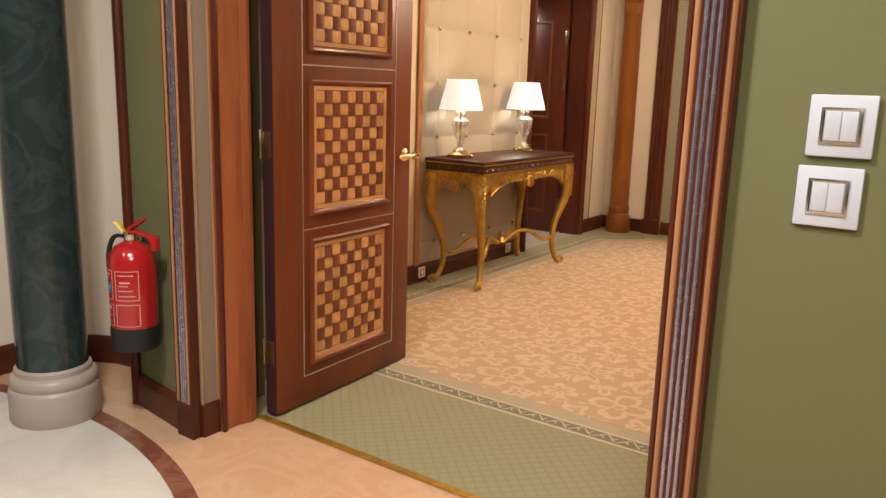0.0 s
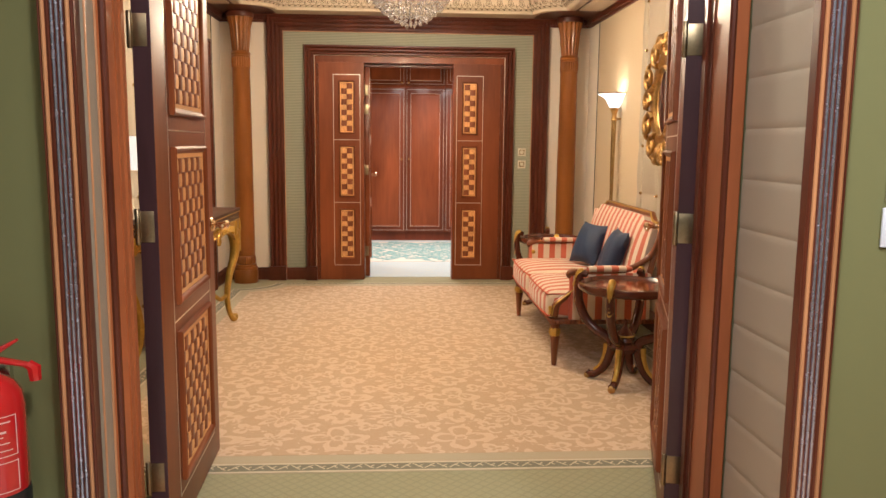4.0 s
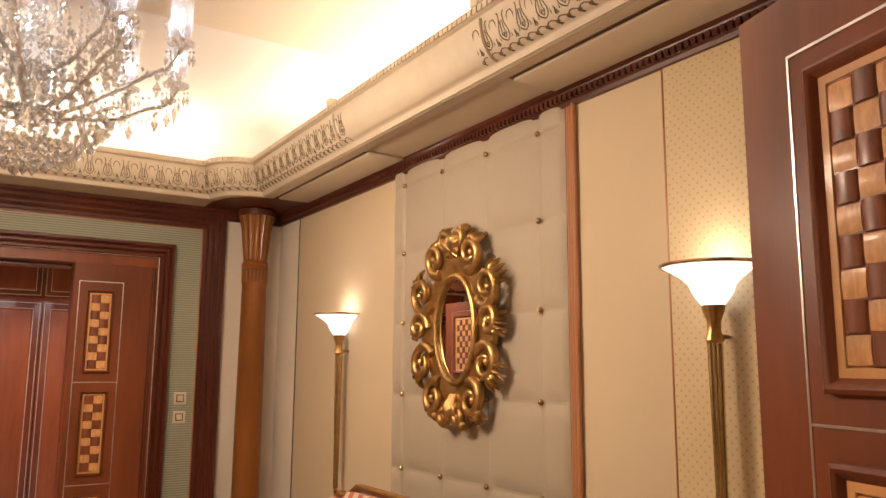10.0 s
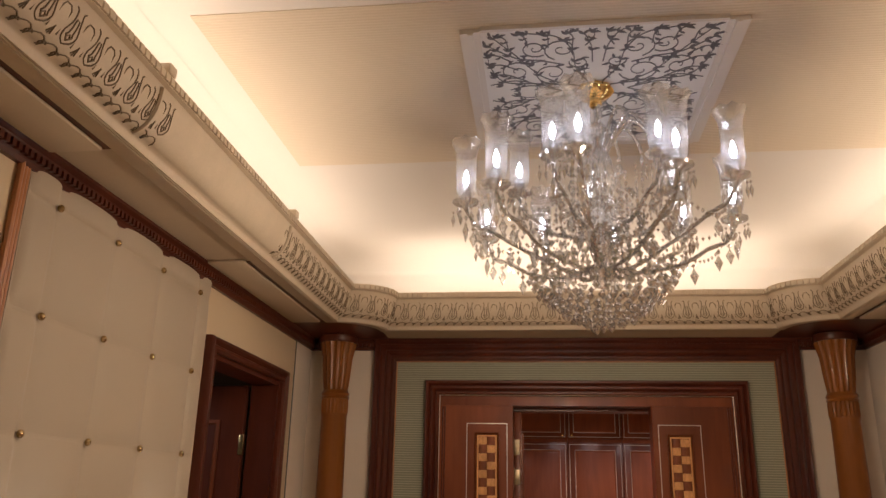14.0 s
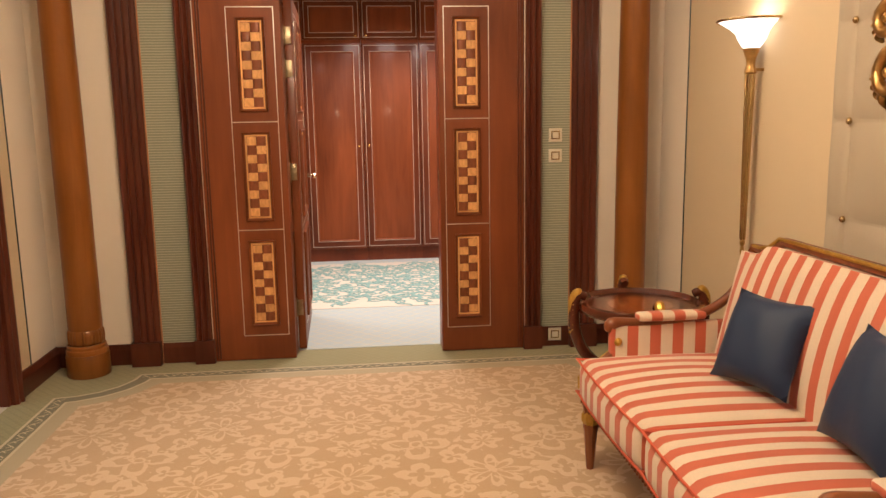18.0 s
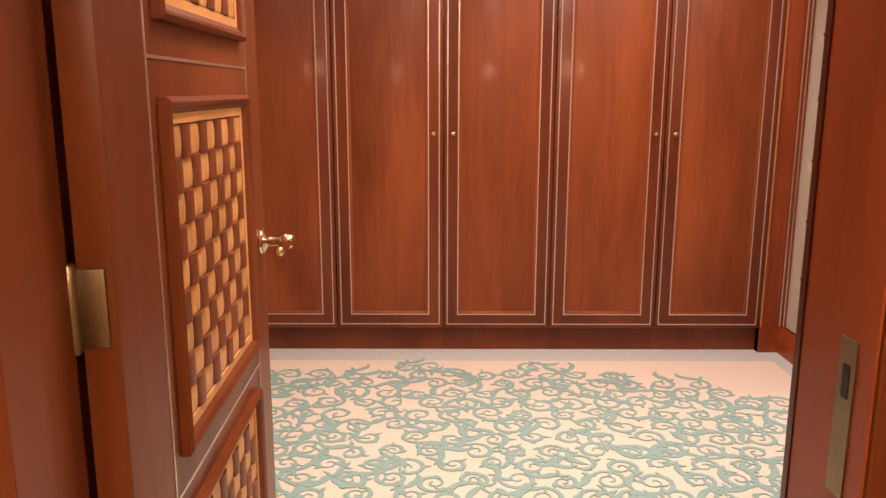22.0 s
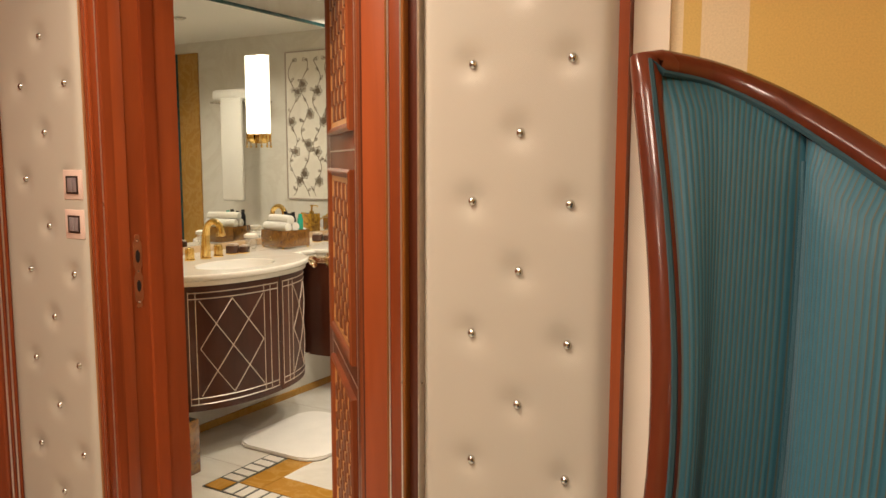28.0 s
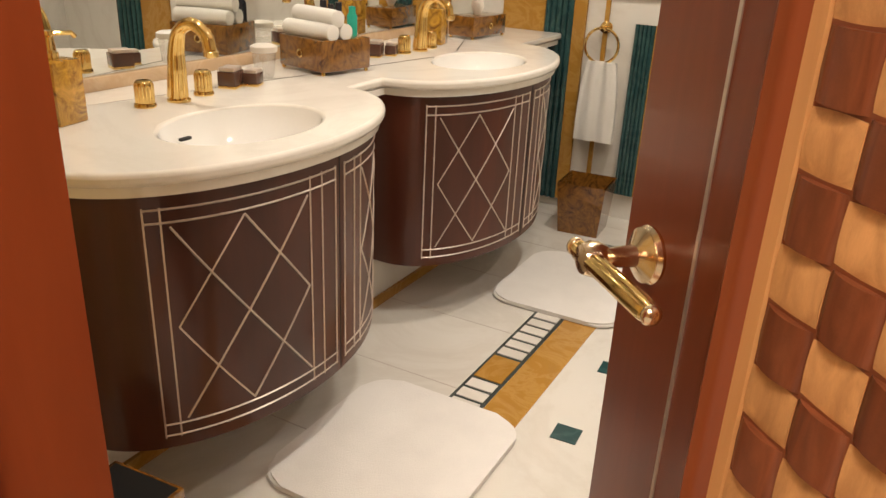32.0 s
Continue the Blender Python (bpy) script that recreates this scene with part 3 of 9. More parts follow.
def mesh_of(name, bm, material, smooth=None):
    bmesh.ops.recalc_face_normals(bm, faces=bm.faces[:])
    me = bpy.data.meshes.new(name)
    bm.to_mesh(me)
    bm.free()
    mats = material if isinstance(material, (list, tuple)) else [material]
    for m in mats:
        me.materials.append(m)
    if smooth is not None:
        for p in me.polygons:
            p.use_smooth = True
        me.set_sharp_from_angle(angle=radians(smooth))
    return me


def part(name, bm, material, parent=None, label="", smooth=40, at=None):
    """Links a bmesh as one mesh object under a thing or a part."""
    ob = new(name, mesh_of(name, bm, material, smooth))
    if parent is not None:
        ob.parent = parent
    if at is not None:
        ob.matrix_basis = at
    return tagged(ob, label)


def thing(name, m, label, category, group=""):
    ob = new(name)
    ob.empty_display_size = 0.1
    ob.matrix_basis = m
    return tagged(ob, label, category, group)


def setting(name, bm, material, label="", smooth=None):
    return tagged(part(name, bm, material, None, label, smooth), kind="structure")


def slab(name, lo, hi, material, label=""):
    return setting(name, bbox(lo, hi), material, label)


def piece(name, me, parent, m):
    ob = new(name, me)
    ob.parent = parent
    ob.matrix_basis = m
    return ob


def frame_bm(x0, z0, x1, z1, prof):
    """A rectangular frame in the xz plane; profile points are (inward, out towards -y)."""
    bm = bmesh.new()
    c = [(x0, z0), (x1, z0), (x1, z1), (x0, z1)]
    s = [(1, 1), (-1, 1), (-1, -1), (1, -1)]
    rows = [[bm.verts.new((x + sx * o, -h, z + sz * o)) for o, h in prof] for (x, z), (sx, sz) in zip(c, s)]
    for i in range(4):
        a, b = rows[i], rows[(i + 1) % 4]
        for k in range(len(prof) - 1):
            bm.faces.new((a[k], b[k], b[k + 1], a[k + 1]))
    return bm


def line_frame(x0, z0, x1, z1, w, y0, y1):
    bm = bmesh.new()
    box(bm, (x0, y0, z0), (x1, y1, z0 + w))
    box(bm, (x0, y0, z1 - w), (x1, y1, z1))
    box(bm, (x0, y0, z0 + w), (x0 + w, y1, z1 - w))
    box(bm, (x1 - w, y0, z0 + w), (x1, y1, z1 - w))
    return bm


# woven square pieces of the doors, one metre wide, bulging towards -y
def woven_mesh(name, material, upright, rise):
    bm = bmesh.new()
    n = 6
    grid = []
    for i in range(n + 1):
        row = []
        for j in range(n + 1):
            u, w = i / n, j / n
            k = u if upright else w
            edge = 0.03 * math.sin(math.pi * (w if upright else u))
            bow = (1 + edge * 2) if upright else 1
            row.append(bm.verts.new(((u - 0.5) * bow, -math.sin(math.pi * k) ** 0.7 * rise - 0.05, (w - 0.5) * (1 if upright else 1 + edge * 2))))
        grid.append(row)
    for i in range(n):
        for j in range(n):
            bm.faces.new((grid[i][j], grid[i + 1][j], grid[i + 1][j + 1], grid[i][j + 1]))
    low = [bm.verts.new((x, 0, z)) for x, z in ((-0.5, -0.5), (0.5, -0.5), (0.5, 0.5), (-0.5, 0.5))]
    ed = [[grid[i][0] for i in range(n + 1)], [grid[n][j] for j in range(n + 1)], [grid[n - i][n] for i in range(n + 1)], [grid[0][n - j] for j in range(n + 1)]]
    for e, a, b in zip(ed, low, low[1:] + low[:1]):
        bm.faces.new([*e, b, a])
    return mesh_of(name, bm, material, 50)


SQ_DARK = woven_mesh("dark_square", WALNUT, True, 0.8)
SQ_LIGHT = woven_mesh("light_square", MAPLE, False, 0.22)


def checker(parent, x0, z0, x1, z1, cols, rows, y, side=1, bulge=0.01, fw=0.028, bw=0.016, wood=None, phase=1):
    """A woven panel of single squares inside a stepped frame, proud of y towards -y (side 1) or +y (side -1)."""
    flip = Matrix.Identity(4) if side > 0 else Matrix.Rotation(math.pi, 4, "Z")
    m = Matrix.Translation((0, y, 0)) @ flip
    a, b = (x0, x1) if side > 0 else (-x1, -x0)
    out = part("panel_frame", frame_bm(a - fw, z0 - fw, b + fw, z1 + fw, [(f * fw, h) for f, h in ((0, 0), (0, 0.014), (0.28, 0.019), (0.5, 0.016), (0.71, 0.009), (0.93, 0.004), (0.93, -0.002))]), wood or MAHOG_LEAF, parent, at=m)
    part("panel_border", frame_bm(a, z0, b, z1, [(-0.003, 0.004), (bw - 0.002, 0.004), (bw, -0.004)]), MAPLE, parent, "pale maple border", at=m)
    a, b, z0, z1 = a + bw, b - bw, z0 + bw, z1 - bw
    w, h = (b - a) / cols, (z1 - z0) / rows
    bm = bmesh.new()
    box(bm, (a, -0.001, z0), (b, 0.003, z1))
    back = part("panel_back", bm, WALNUT, parent, at=m)
    for i in range(cols):
        for j in range(rows):
            dark = (i + j) % 2 == phase
            piece("dark_square" if dark else "light_square", SQ_DARK if dark else SQ_LIGHT, parent,
                  m @ Matrix.Translation((a + (i + 0.5) * w, 0.0, z0 + (j + 0.5) * h)) @ Matrix.Diagonal((w * 0.985, bulge, h * 0.985, 1)))


PANEL_Z = ((0.213, 0.73), (0.888, 1.407), (1.575, 2.092))


def lever(parent, x, z, y, side, back):
    """A gold lever handle on a round rose; back is the way the lever points along x."""
    s = -side
    out = Matrix.Translation((x, y, z)) @ Matrix.Rotation(math.pi / 2 * s * -1, 4, "X")
    bm = bmesh.new()
    lathe(bm, [(0.03, 0), (0.031, 0.004), (0.027, 0.008), (0.029, 0.011), (0.02, 0.016), (0.012, 0.02), (0.0105, 0.048), (0.014, 0.052), (0.018, 0.06), (0.019, 0.068), (0.015, 0.078), (0.001, 0.082)], 24)
    part("door_handle", turned(bm, out), CHAMPAGNE, parent, "gold lever door handle", 50)
    bm = bmesh.new()
    lathe(bm, [(0.001, -0.03), (0.009, -0.029), (0.0115, -0.02), (0.0115, 0.112), (0.009, 0.121), (0.001, 0.122)], 40, (0, 0, 0), 14, 0.1)
    turned(bm, Matrix.Translation((x, y + s * 0.069, z)) @ Matrix.Rotation(math.pi / 2 * back, 4, "Y"))
    part("lever", bm, GOLD, parent, "ribbed gold lever grip", 50)
    for d in (-0.033, 0.124):
        bm = bmesh.new()
        ball(bm, (x + back * d, y + s * 0.069, z), 0.0105, 12, 8, (0.7, 1, 1))
        part("lever_cap", bm, CHAMPAGNE, parent, "", 50)


def door_leaf(name, m, label, width, height=2.275, thick=0.05, lever_back=-1, cols=9, group="", wood=None, inset=(0.165, 0.13, 0.235, 0.21), metal=None):
    """A panelled leaf: hinge edge at x 0, its sides at y -thick/2 and +thick/2."""
    ob = thing(name, m, label, "door", group)
    t = thick / 2
    part("leaf_body", bbox((0, -t, 0.012), (width, t, height), 0.004), wood or MAHOG_LEAF, ob)
    if group:
        part("edge_strip", bbox((-0.003, -t + 0.001, 0.014), (-0.0004, t - 0.001, height - 0.002)), EDGE, ob, "dark strip on the hinge edge")
    for side in (1, -1):
        y = -t * side
        a, b = inset[0], width - inset[1]
        for z0, z1 in PANEL_Z:
            checker(ob, inset[2], z0, width - inset[3], z1, cols, 9, y, side, wood=wood)
        lo, hi = (y - 0.0015, y + 0.001) if side > 0 else (y - 0.001, y + 0.0015)
        bm = line_frame(a, 0.137, b, 2.165, 0.005, lo, hi)
        box(bm, (a + 0.005, lo, 0.798), (b - 0.005, hi, 0.803))
        box(bm, (a + 0.005, lo, 1.49), (b - 0.005, hi, 1.495))
        part("silver_line", bm, SILVER, ob, "thin silver inlay line", None)
        lever(ob, width - 0.055, 1.085, y, side, lever_back)
    for z in (0.29, 1.17, 1.81, 2.01):
        hinge = part("hinge", bbox((-0.0055, -t + 0.012, z - 0.052), (-0.0006, t + 0.001, z + 0.052), 0.001), metal or PLATE, ob, "bronze butt hinge" if metal else "brass butt hinge")
        bm = bmesh.new()
        lathe(bm, [(0.006, -0.06), (0.009, -0.056), (0.009, 0.056), (0.006, 0.06)], 10, (-0.016, t - 0.012, z) if metal else (-0.008, t + 0.005, z))
        part("hinge_pin", bm, metal or PLATE, hinge)
    return ob


def switch_plate(m, label, plate, w=0.088, rockers=2, metal=STEEL, rocker=None):
    ob = thing("light_switch", m, label, "light switch")
    part("plate", bbox((-w / 2, -0.008, -w / 2), (w / 2, 0, w / 2), 0.003), plate, ob)
    part("surround", frame_bm(-w * 0.31, -w * 0.3, w * 0.31, w * 0.3, [(0, 0.006), (0, 0.0105), (0.004, 0.012), (0.006, 0.0105), (0.006, 0.007)]), metal, ob, "metal surround")
    q = w * 0.31 - 0.0065
    for i in range(rockers):
        a = -q + 2 * q * i / rockers
        part("rocker", bbox((a + 0.0006, -0.0115, -w * 0.3 + 0.0065), (a + 2 * q / rockers - 0.0006, -0.006, w * 0.3 - 0.0065), 0.0015), rocker or plate, ob)
    return ob


def casing(name, m, width, height, prof, material, label="", sill=False):
    """A door or wall frame standing on the floor in the xz plane, inner width and height, open at the foot; profile points are (outward, towards -y)."""
    bm = bmesh.new()
    rows = []
    for (x, z, sx, sz) in ((0, 0, -1, 0), (0, height, -1, 1), (width, height, 1, 1), (width, 0, 1, 0)):
        rows.append([bm.verts.new((x + sx * o, -h, z + sz * o)) for o, h in prof])
    for a, b in zip(rows, rows[1:]):
        for k in range(len(prof) - 1):
            bm.faces.new((a[k], b[k], b[k + 1], a[k + 1]))
    turned(bm, m)
    return setting(name, bm, material, label, 35)


def stepped(w, d, steps):
    """A moulded profile of width w and depth d with rounded reeds."""
    out = [(0, 0), (0, d * 0.55)]
    for i in range(steps):
        a, b = w * i / steps, w * (i + 1) / steps
        h = d * (0.6 + 0.4 * (i + 1) / steps)
        out += [(a + (b - a) * 0.15, h * 0.8), (a + (b - a) * 0.4, h), (a + (b - a) * 0.75, h), (b - (b - a) * 0.05, h * 0.8)]
    return out + [(w, d * 0.6), (w, 0)]


# ---- large structure ----
LX, RX, FY, NY = -3.38, 0.47, 7.80, 2.30        # hall faces
CX = -1.455                                    # axis of the hall
SOF, CEIL = 2.75, 3.325


def ring(name, path, o0, o1, z, material, label=""):
    bm = bmesh.new()
    sweep(bm, path, [(o0, z - 0.004), (o0, z), (o1, z), (o1, z - 0.004)])
    return setting(name, bm, material, label)


def poly(name, path, inset, z, material, label=""):
    bm = bmesh.new()
    t = bmesh.new()
    sweep(t, path, [(inset, 0.0), (inset + 0.001, 0.0)])
    t.verts.ensure_lookup_table()
    pts = [(t.verts[i].co.x, t.verts[i].co.y) for i in range(0, len(t.verts), 2)]
    t.free()
    prism(bm, pts, z - 0.004, z)
    return setting(name, bm, material, label)


# floors
slab("floor_base", (-6, -4, -0.2), (6, 14, -0.012), PORTAL)
slab("floor_foyer", (-5.5, -3.5, -0.012), (3.5, 2.115, 0.0), PINK_MARBLE, "polished pink marble foyer floor")
bm = bmesh.new()
arc = [(-2.95 + 2.03 * math.cos(a), -0.3 + 2.03 * math.sin(a)) for a in [2 * math.pi * i / 96 for i in range(96)]]
sweep(bm, arc, [(0.0, 0.0), (0.0, 0.002), (0.075, 0.002), (0.075, 0.0)])
setting("floor_band", bm, RED_MARBLE, "dark red marble band in the foyer floor")
bm = bmesh.new()
prism(bm, [(-2.95 + 1.954 * math.cos(a), -0.3 + 1.954 * math.sin(a)) for a in [2 * math.pi * i / 96 for i in range(96)]], -0.004, 0.002)
setting("floor_disc", bm, WHITE_MARBLE, "white marble round of the foyer floor")
slab("floor_hall", (LX, 2.13, -0.012), (RX, 7.93, 0.0), SAGE_CARPET, "sage green hall carpet")
slab("threshold_brass", (-2.43, 2.105, -0.01), (-0.55, 2.135, 0.009), GILT, "brass threshold strip")
X0, X1, Y0, Y1, K = -3.184, 0.274, 2.83, 7.565, 0.37


def eared(x0, x1, y0, y1, k):
    """Carpet field with scooped corners, counter-clockwise."""
    def scoop(cx, cy, a0):
        return [(cx + k * 1.0 * math.cos(a), cy + k * 0.95 * math.sin(a)) for a in [math.radians(a0 - 90 * i / 5) for i in range(6)]]
    return scoop(x0 - 0.0, y0 - 0.0, 90) + scoop(x1, y0, 180) + scoop(x1, y1, 270) + scoop(x0, y1, 360)


FIELD = eared(X0, X1, Y0, Y1, K)
ring("carpet_line_outer", FIELD, 0.0, 0.016, 0.004, LINE_CARPET)
ring("carpet_band", FIELD, 0.016, 0.085, 0.004, SAGE_DARK, "dark sage carpet band with a cream fret")
ring("carpet_line_inner", FIELD, 0.085, 0.101, 0.004, LINE_CARPET)
ring("carpet_margin", FIELD, 0.101, 0.19, 0.004, MARGIN_CARPET)
poly("carpet_field", FIELD, 0.19, 0.005, DAMASK, "tan damask carpet field")
bm = bmesh.new()
for (xa, ya, xb, yb) in ((X0 + K, Y0, X1 - K, Y0), (X1, Y0 + K, X1, Y1 - K), (X1 - K, Y1, X0 + K, Y1), (X0, Y1 - K, X0, Y0 + K)):
    a, d = Vector((xa, ya)), Vector((xb - xa, yb - ya))
    n = int(d.length / 0.055)
    d.normalize()
    s = Vector((-d.y, d.x))
    for i in range(n):
        for q in (0, 1):
            c = a + d * (0.0275 + i * 0.055) + s * 0.0505
            e = (d * 0.024 + s * (0.026 if (i + q) % 2 else -0.026)) * (0.95 if q == 0 else 0.45)
            w = Vector((-e.y, e.x)).normalized() * 0.0035
            o = d * (0.012 * q)
            vs = [bm.verts.new((*(c + o + p), 0.0055)) for p in (-e - w, e - w, e + w, -e + w)]
            bm.faces.new(vs)
tagged(setting("carpet_fret", bm, LINE_CARPET, "cream fret woven into the carpet band"), kind="stuff")
slab("floor_dressing", (-3.7, 7.93, -0.012), (0.5, 11.75, 0.0), ICE_CARPET, "ice blue dressing room carpet with small dots")
slab("floor_dressing_doorway", (-1.905, 7.93, -0.004), (-0.93, 8.0, 0.003), ICE_CARPET)
bm = bmesh.new()
EX, EY, EA, EB = -1.4, 10.03, 1.78, 0.9


prism(bm, [(-3.4, 9.04), (0.36, 9.04), (0.36, 10.99), (-3.4, 10.99)], 0.0, 0.004)
setting("carpet_border_cream", bm, PALE_CARPET, "cream field of the dressing room carpet")
slab("threshold_marble", (0.5, 9.56, -0.01), (0.78, 10.56, 0.004), BEIGE_MARBLE, "beige marble door threshold")
slab("floor_bathroom", (0.78, 8.6, -0.012), (4.5, 12.2, 0.0), WHITE_MARBLE, "white marble bathroom floor")
slab("floor_corridor", (-5.5, 5.6, -0.012), (LX, 7.5, 0.001), WHITE_MARBLE)

# foyer walls
bm = bmesh.new()
prism(bm, [(-0.488, 1.5), (3.3, 1.5), (3.3, 2.3), (-0.38, 2.3), (-0.38, 2.1), (-0.488, 2.1)], 0, 3.2)
setting("wall_foyer_east", bm, OLIVE, "olive green fabric wall with a dark baseboard")
bm = bmesh.new()
prism(bm, [(-2.96, 1.9), (-2.47, 1.83), (-2.47, 2.1), (-2.6, 2.1), (-2.6, 2.3), (-2.96, 2.3)], 0, 3.2)
setting("wall_foyer_north", bm, OLIVE, "olive green fabric wall")
bm = bmesh.new()
niche = [(-2.97, 1.93)] + [(-3.35 + 0.42 * math.cos(a), 1.72 + 0.42 * math.sin(a)) for a in [math.radians(d) for d in range(35, 181, 15)]] + [(-3.77, 1.2), (-5.2, 1.2)]
prism(bm, niche + [(-5.2, 2.6), (-2.97, 2.6)], 0, 3.2)
setting("wall_foyer_niche", bm, PALE_CLOTH, "pale curved niche wall")
bm = bmesh.new()
sweep(bm, niche, [(-0.002, 0), (0.018, 0), (0.018, 0.12), (0.01, 0.14), (-0.002, 0.14)], False)
setting("baseboard_niche", bm, MAHOG)
bm = bmesh.new()
sweep(bm, [(-2.54, 1.838), (-2.965, 1.898)], [(-0.001, 0), (0.022, 0), (0.022, 0.11), (0.012, 0.14), (-0.001, 0.14)], False)
setting("baseboard_foyer_north", bm, MAHOG)
tube_bm = bmesh.new()
tube(tube_bm, [(-2.965, 1.885, 0.0), (-2.965, 1.885, 3.2)], 0.022, 10)
setting("trim_niche", tube_bm, MAHOG, "dark wooden corner bead")
slab("baseboard_foyer_east", (-0.39, 1.478, 0), (3.3, 1.5, 0.14), MAHOG)
slab("wall_foyer_south", (-5.3, -3.2, 0), (3.3, -3.0, 3.2), OLIVE)
slab("wall_foyer_west", (-5.3, -3.0, 0), (-5.15, 1.25, 3.2), PALE_CLOTH)
slab("wall_foyer_far_east", (3.3, -3.2, 0), (3.45, 1.5, 3.2), OLIVE)
slab("ceiling_foyer", (-5.5, -3.5, 3.05), (3.5, 2.2, 3.2), WHITE_CEIL)
slab("wall_entry_lintel", (-2.6, 1.86, 2.36), (-0.38, 2.298, 3.4), OLIVE)


def fluted(name, x, y0, y1, side, label):
    """Upright door moulding with silver flutes between wooden reeds; x is its inner edge."""
    ob = setting(name, bbox((x, y0, 0), (x + side * 0.1, y1, 2.46)) if side > 0 else bbox((x + side * 0.1, y0, 0), (x, y1, 2.46)), MAHOG, label)
    for i, (a, w, mt) in enumerate(((0.002, 0.009, MAHOG), (0.012, 0.012, STRIP), (0.03, 0.009, FLUTE), (0.0435, 0.009, FLUTE), (0.057, 0.009, FLUTE), (0.07, 0.006, MAHOG), (0.08, 0.012, STRIP), (0.094, 0.006, MAHOG))):
        bm = bmesh.new()
        c = x + side * (a + w / 2)
        tube(bm, [(c, y0, 0.15), (c, y0, 2.44)], w / 2, 8)
        part("reed", bm, mt, ob, "silver flute" if mt is FLUTE else "")
    return ob


fluted("trim_entry_east", -0.5, 1.476, 1.51, 1, "fluted wooden door moulding with silver reeds")
fluted("trim_entry_west", -2.46, 1.80, 1.84, -1, "fluted wooden door moulding with silver reeds")
# quilted reveal
wall = setting("wall_reveal_east", bbox((-0.495, 1.512, 0), (-0.489, 1.87, 2.4)), TAUPE, "taupe padded door reveal")
for i in range(15):
    z = 0.14 + i * 0.152
    bm = bmesh.new()
    n = 14
    rows = [[bm.verts.new((-0.495 - 0.003 * (1 - abs(2 * j / n - 1) ** 12), y, z + 0.15 * j / n)) for j in range(n + 1)] for y in (1.514, 1.868)]
    for j in range(n):
        bm.faces.new((rows[0][j], rows[1][j], rows[1][j + 1], rows[0][j + 1]))
    part("padded_panel", bm, TAUPE, wall, "", 60)
slab("baseboard_reveal_east", (-0.522, 1.512, 0), (-0.5, 1.87, 0.14), MAHOG)
slab("wall_reveal_west", (-2.462, 1.842, 0.14), (-2.452, 1.925, 2.4), TAUPE, "pale cloth strip of the door reveal")
for y in (1.846, 1.921):
    bm = bmesh.new()
    tube(bm, [(-2.45, y, 0.0), (-2.45, y, 2.4)], 0.004, 6)
    setting("trim_reveal_line", bm, STRIP)
slab("baseboard_reveal_west", (-2.466, 1.842, 0), (-2.445, 1.925, 0.14), MAHOG)
# jambs of the entry; the east one's shade is put into its darker wood
for name, a, b, y0, y1 in (("door_jamb_east", -0.548, -0.5, 1.872, 2.1), ("door_jamb_west", -2.5, -2.432, 1.927, 2.1)):
    ob = setting(name, bbox((a, y0, 0), (b, y1, 2.32), 0.006), JAMB_SHADED if name.endswith("east") else JAMB, "reddish wooden door jamb")
    s = -1 if name.endswith("east") else 1
    e = a if s < 0 else b
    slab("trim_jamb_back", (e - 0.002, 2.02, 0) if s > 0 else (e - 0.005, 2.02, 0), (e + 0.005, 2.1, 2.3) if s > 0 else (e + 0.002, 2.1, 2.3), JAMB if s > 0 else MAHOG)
    for f in (0.04,):
        bm = bmesh.new()
        tube(bm, [(e, y0 + (y1 - y0) * f, 0), (e, y0 + (y1 - y0) * f, 2.3)], 0.012, 8)
        part("bead", bm, MAHOG, ob)
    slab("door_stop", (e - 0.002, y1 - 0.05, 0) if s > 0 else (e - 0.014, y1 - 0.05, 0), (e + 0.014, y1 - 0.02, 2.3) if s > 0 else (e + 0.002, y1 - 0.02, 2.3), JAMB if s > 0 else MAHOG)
slab("door_head_entry", (-2.598, 1.862, 2.30), (-0.382, 2.298, 2.358), JAMB)

# hall walls
slab("wall_hall_east", (RX, 2.3, 0), (RX + 0.16, 7.95, 3.5), CREAM_CLOTH, "cream cloth hall wall")
bm = bmesh.new()
box(bm, (LX - 0.16, 2.3, 0), (LX, 6.06, 3.5))
box(bm, (LX - 0.16, 7.14, 0), (LX, 7.95, 3.5))
box(bm, (LX - 0.16, 6.06, 2.35), (LX, 7.14, 3.5))
setting("wall_hall_west", bm, CREAM_CLOTH, "cream cloth hall wall with a doorway")
bm = bmesh.new()
box(bm, (LX - 0.16, FY, 0), (-2.41, FY + 0.15, 3.5))
box(bm, (-0.44, FY, 0), (RX + 0.16, FY + 0.15, 3.5))
box(bm, (-2.41, FY, 2.346), (-0.44, FY + 0.15, 3.5))
setting("wall_hall_north", bm, PALE_CLOTH, "pale cloth wall round a double doorway")
bm = bmesh.new()
box(bm, (LX - 0.16, 2.3, 0), (-2.6, 2.36, 3.5))
box(bm, (-0.38, 2.3, 0), (RX + 0.16, 2.36, 3.5))
box(bm, (-2.6, 2.3, 2.34), (-0.38, 2.36, 3.5))
setting("wall_hall_south", bm, DOTTED, "dotted cloth wall beside the entrance")
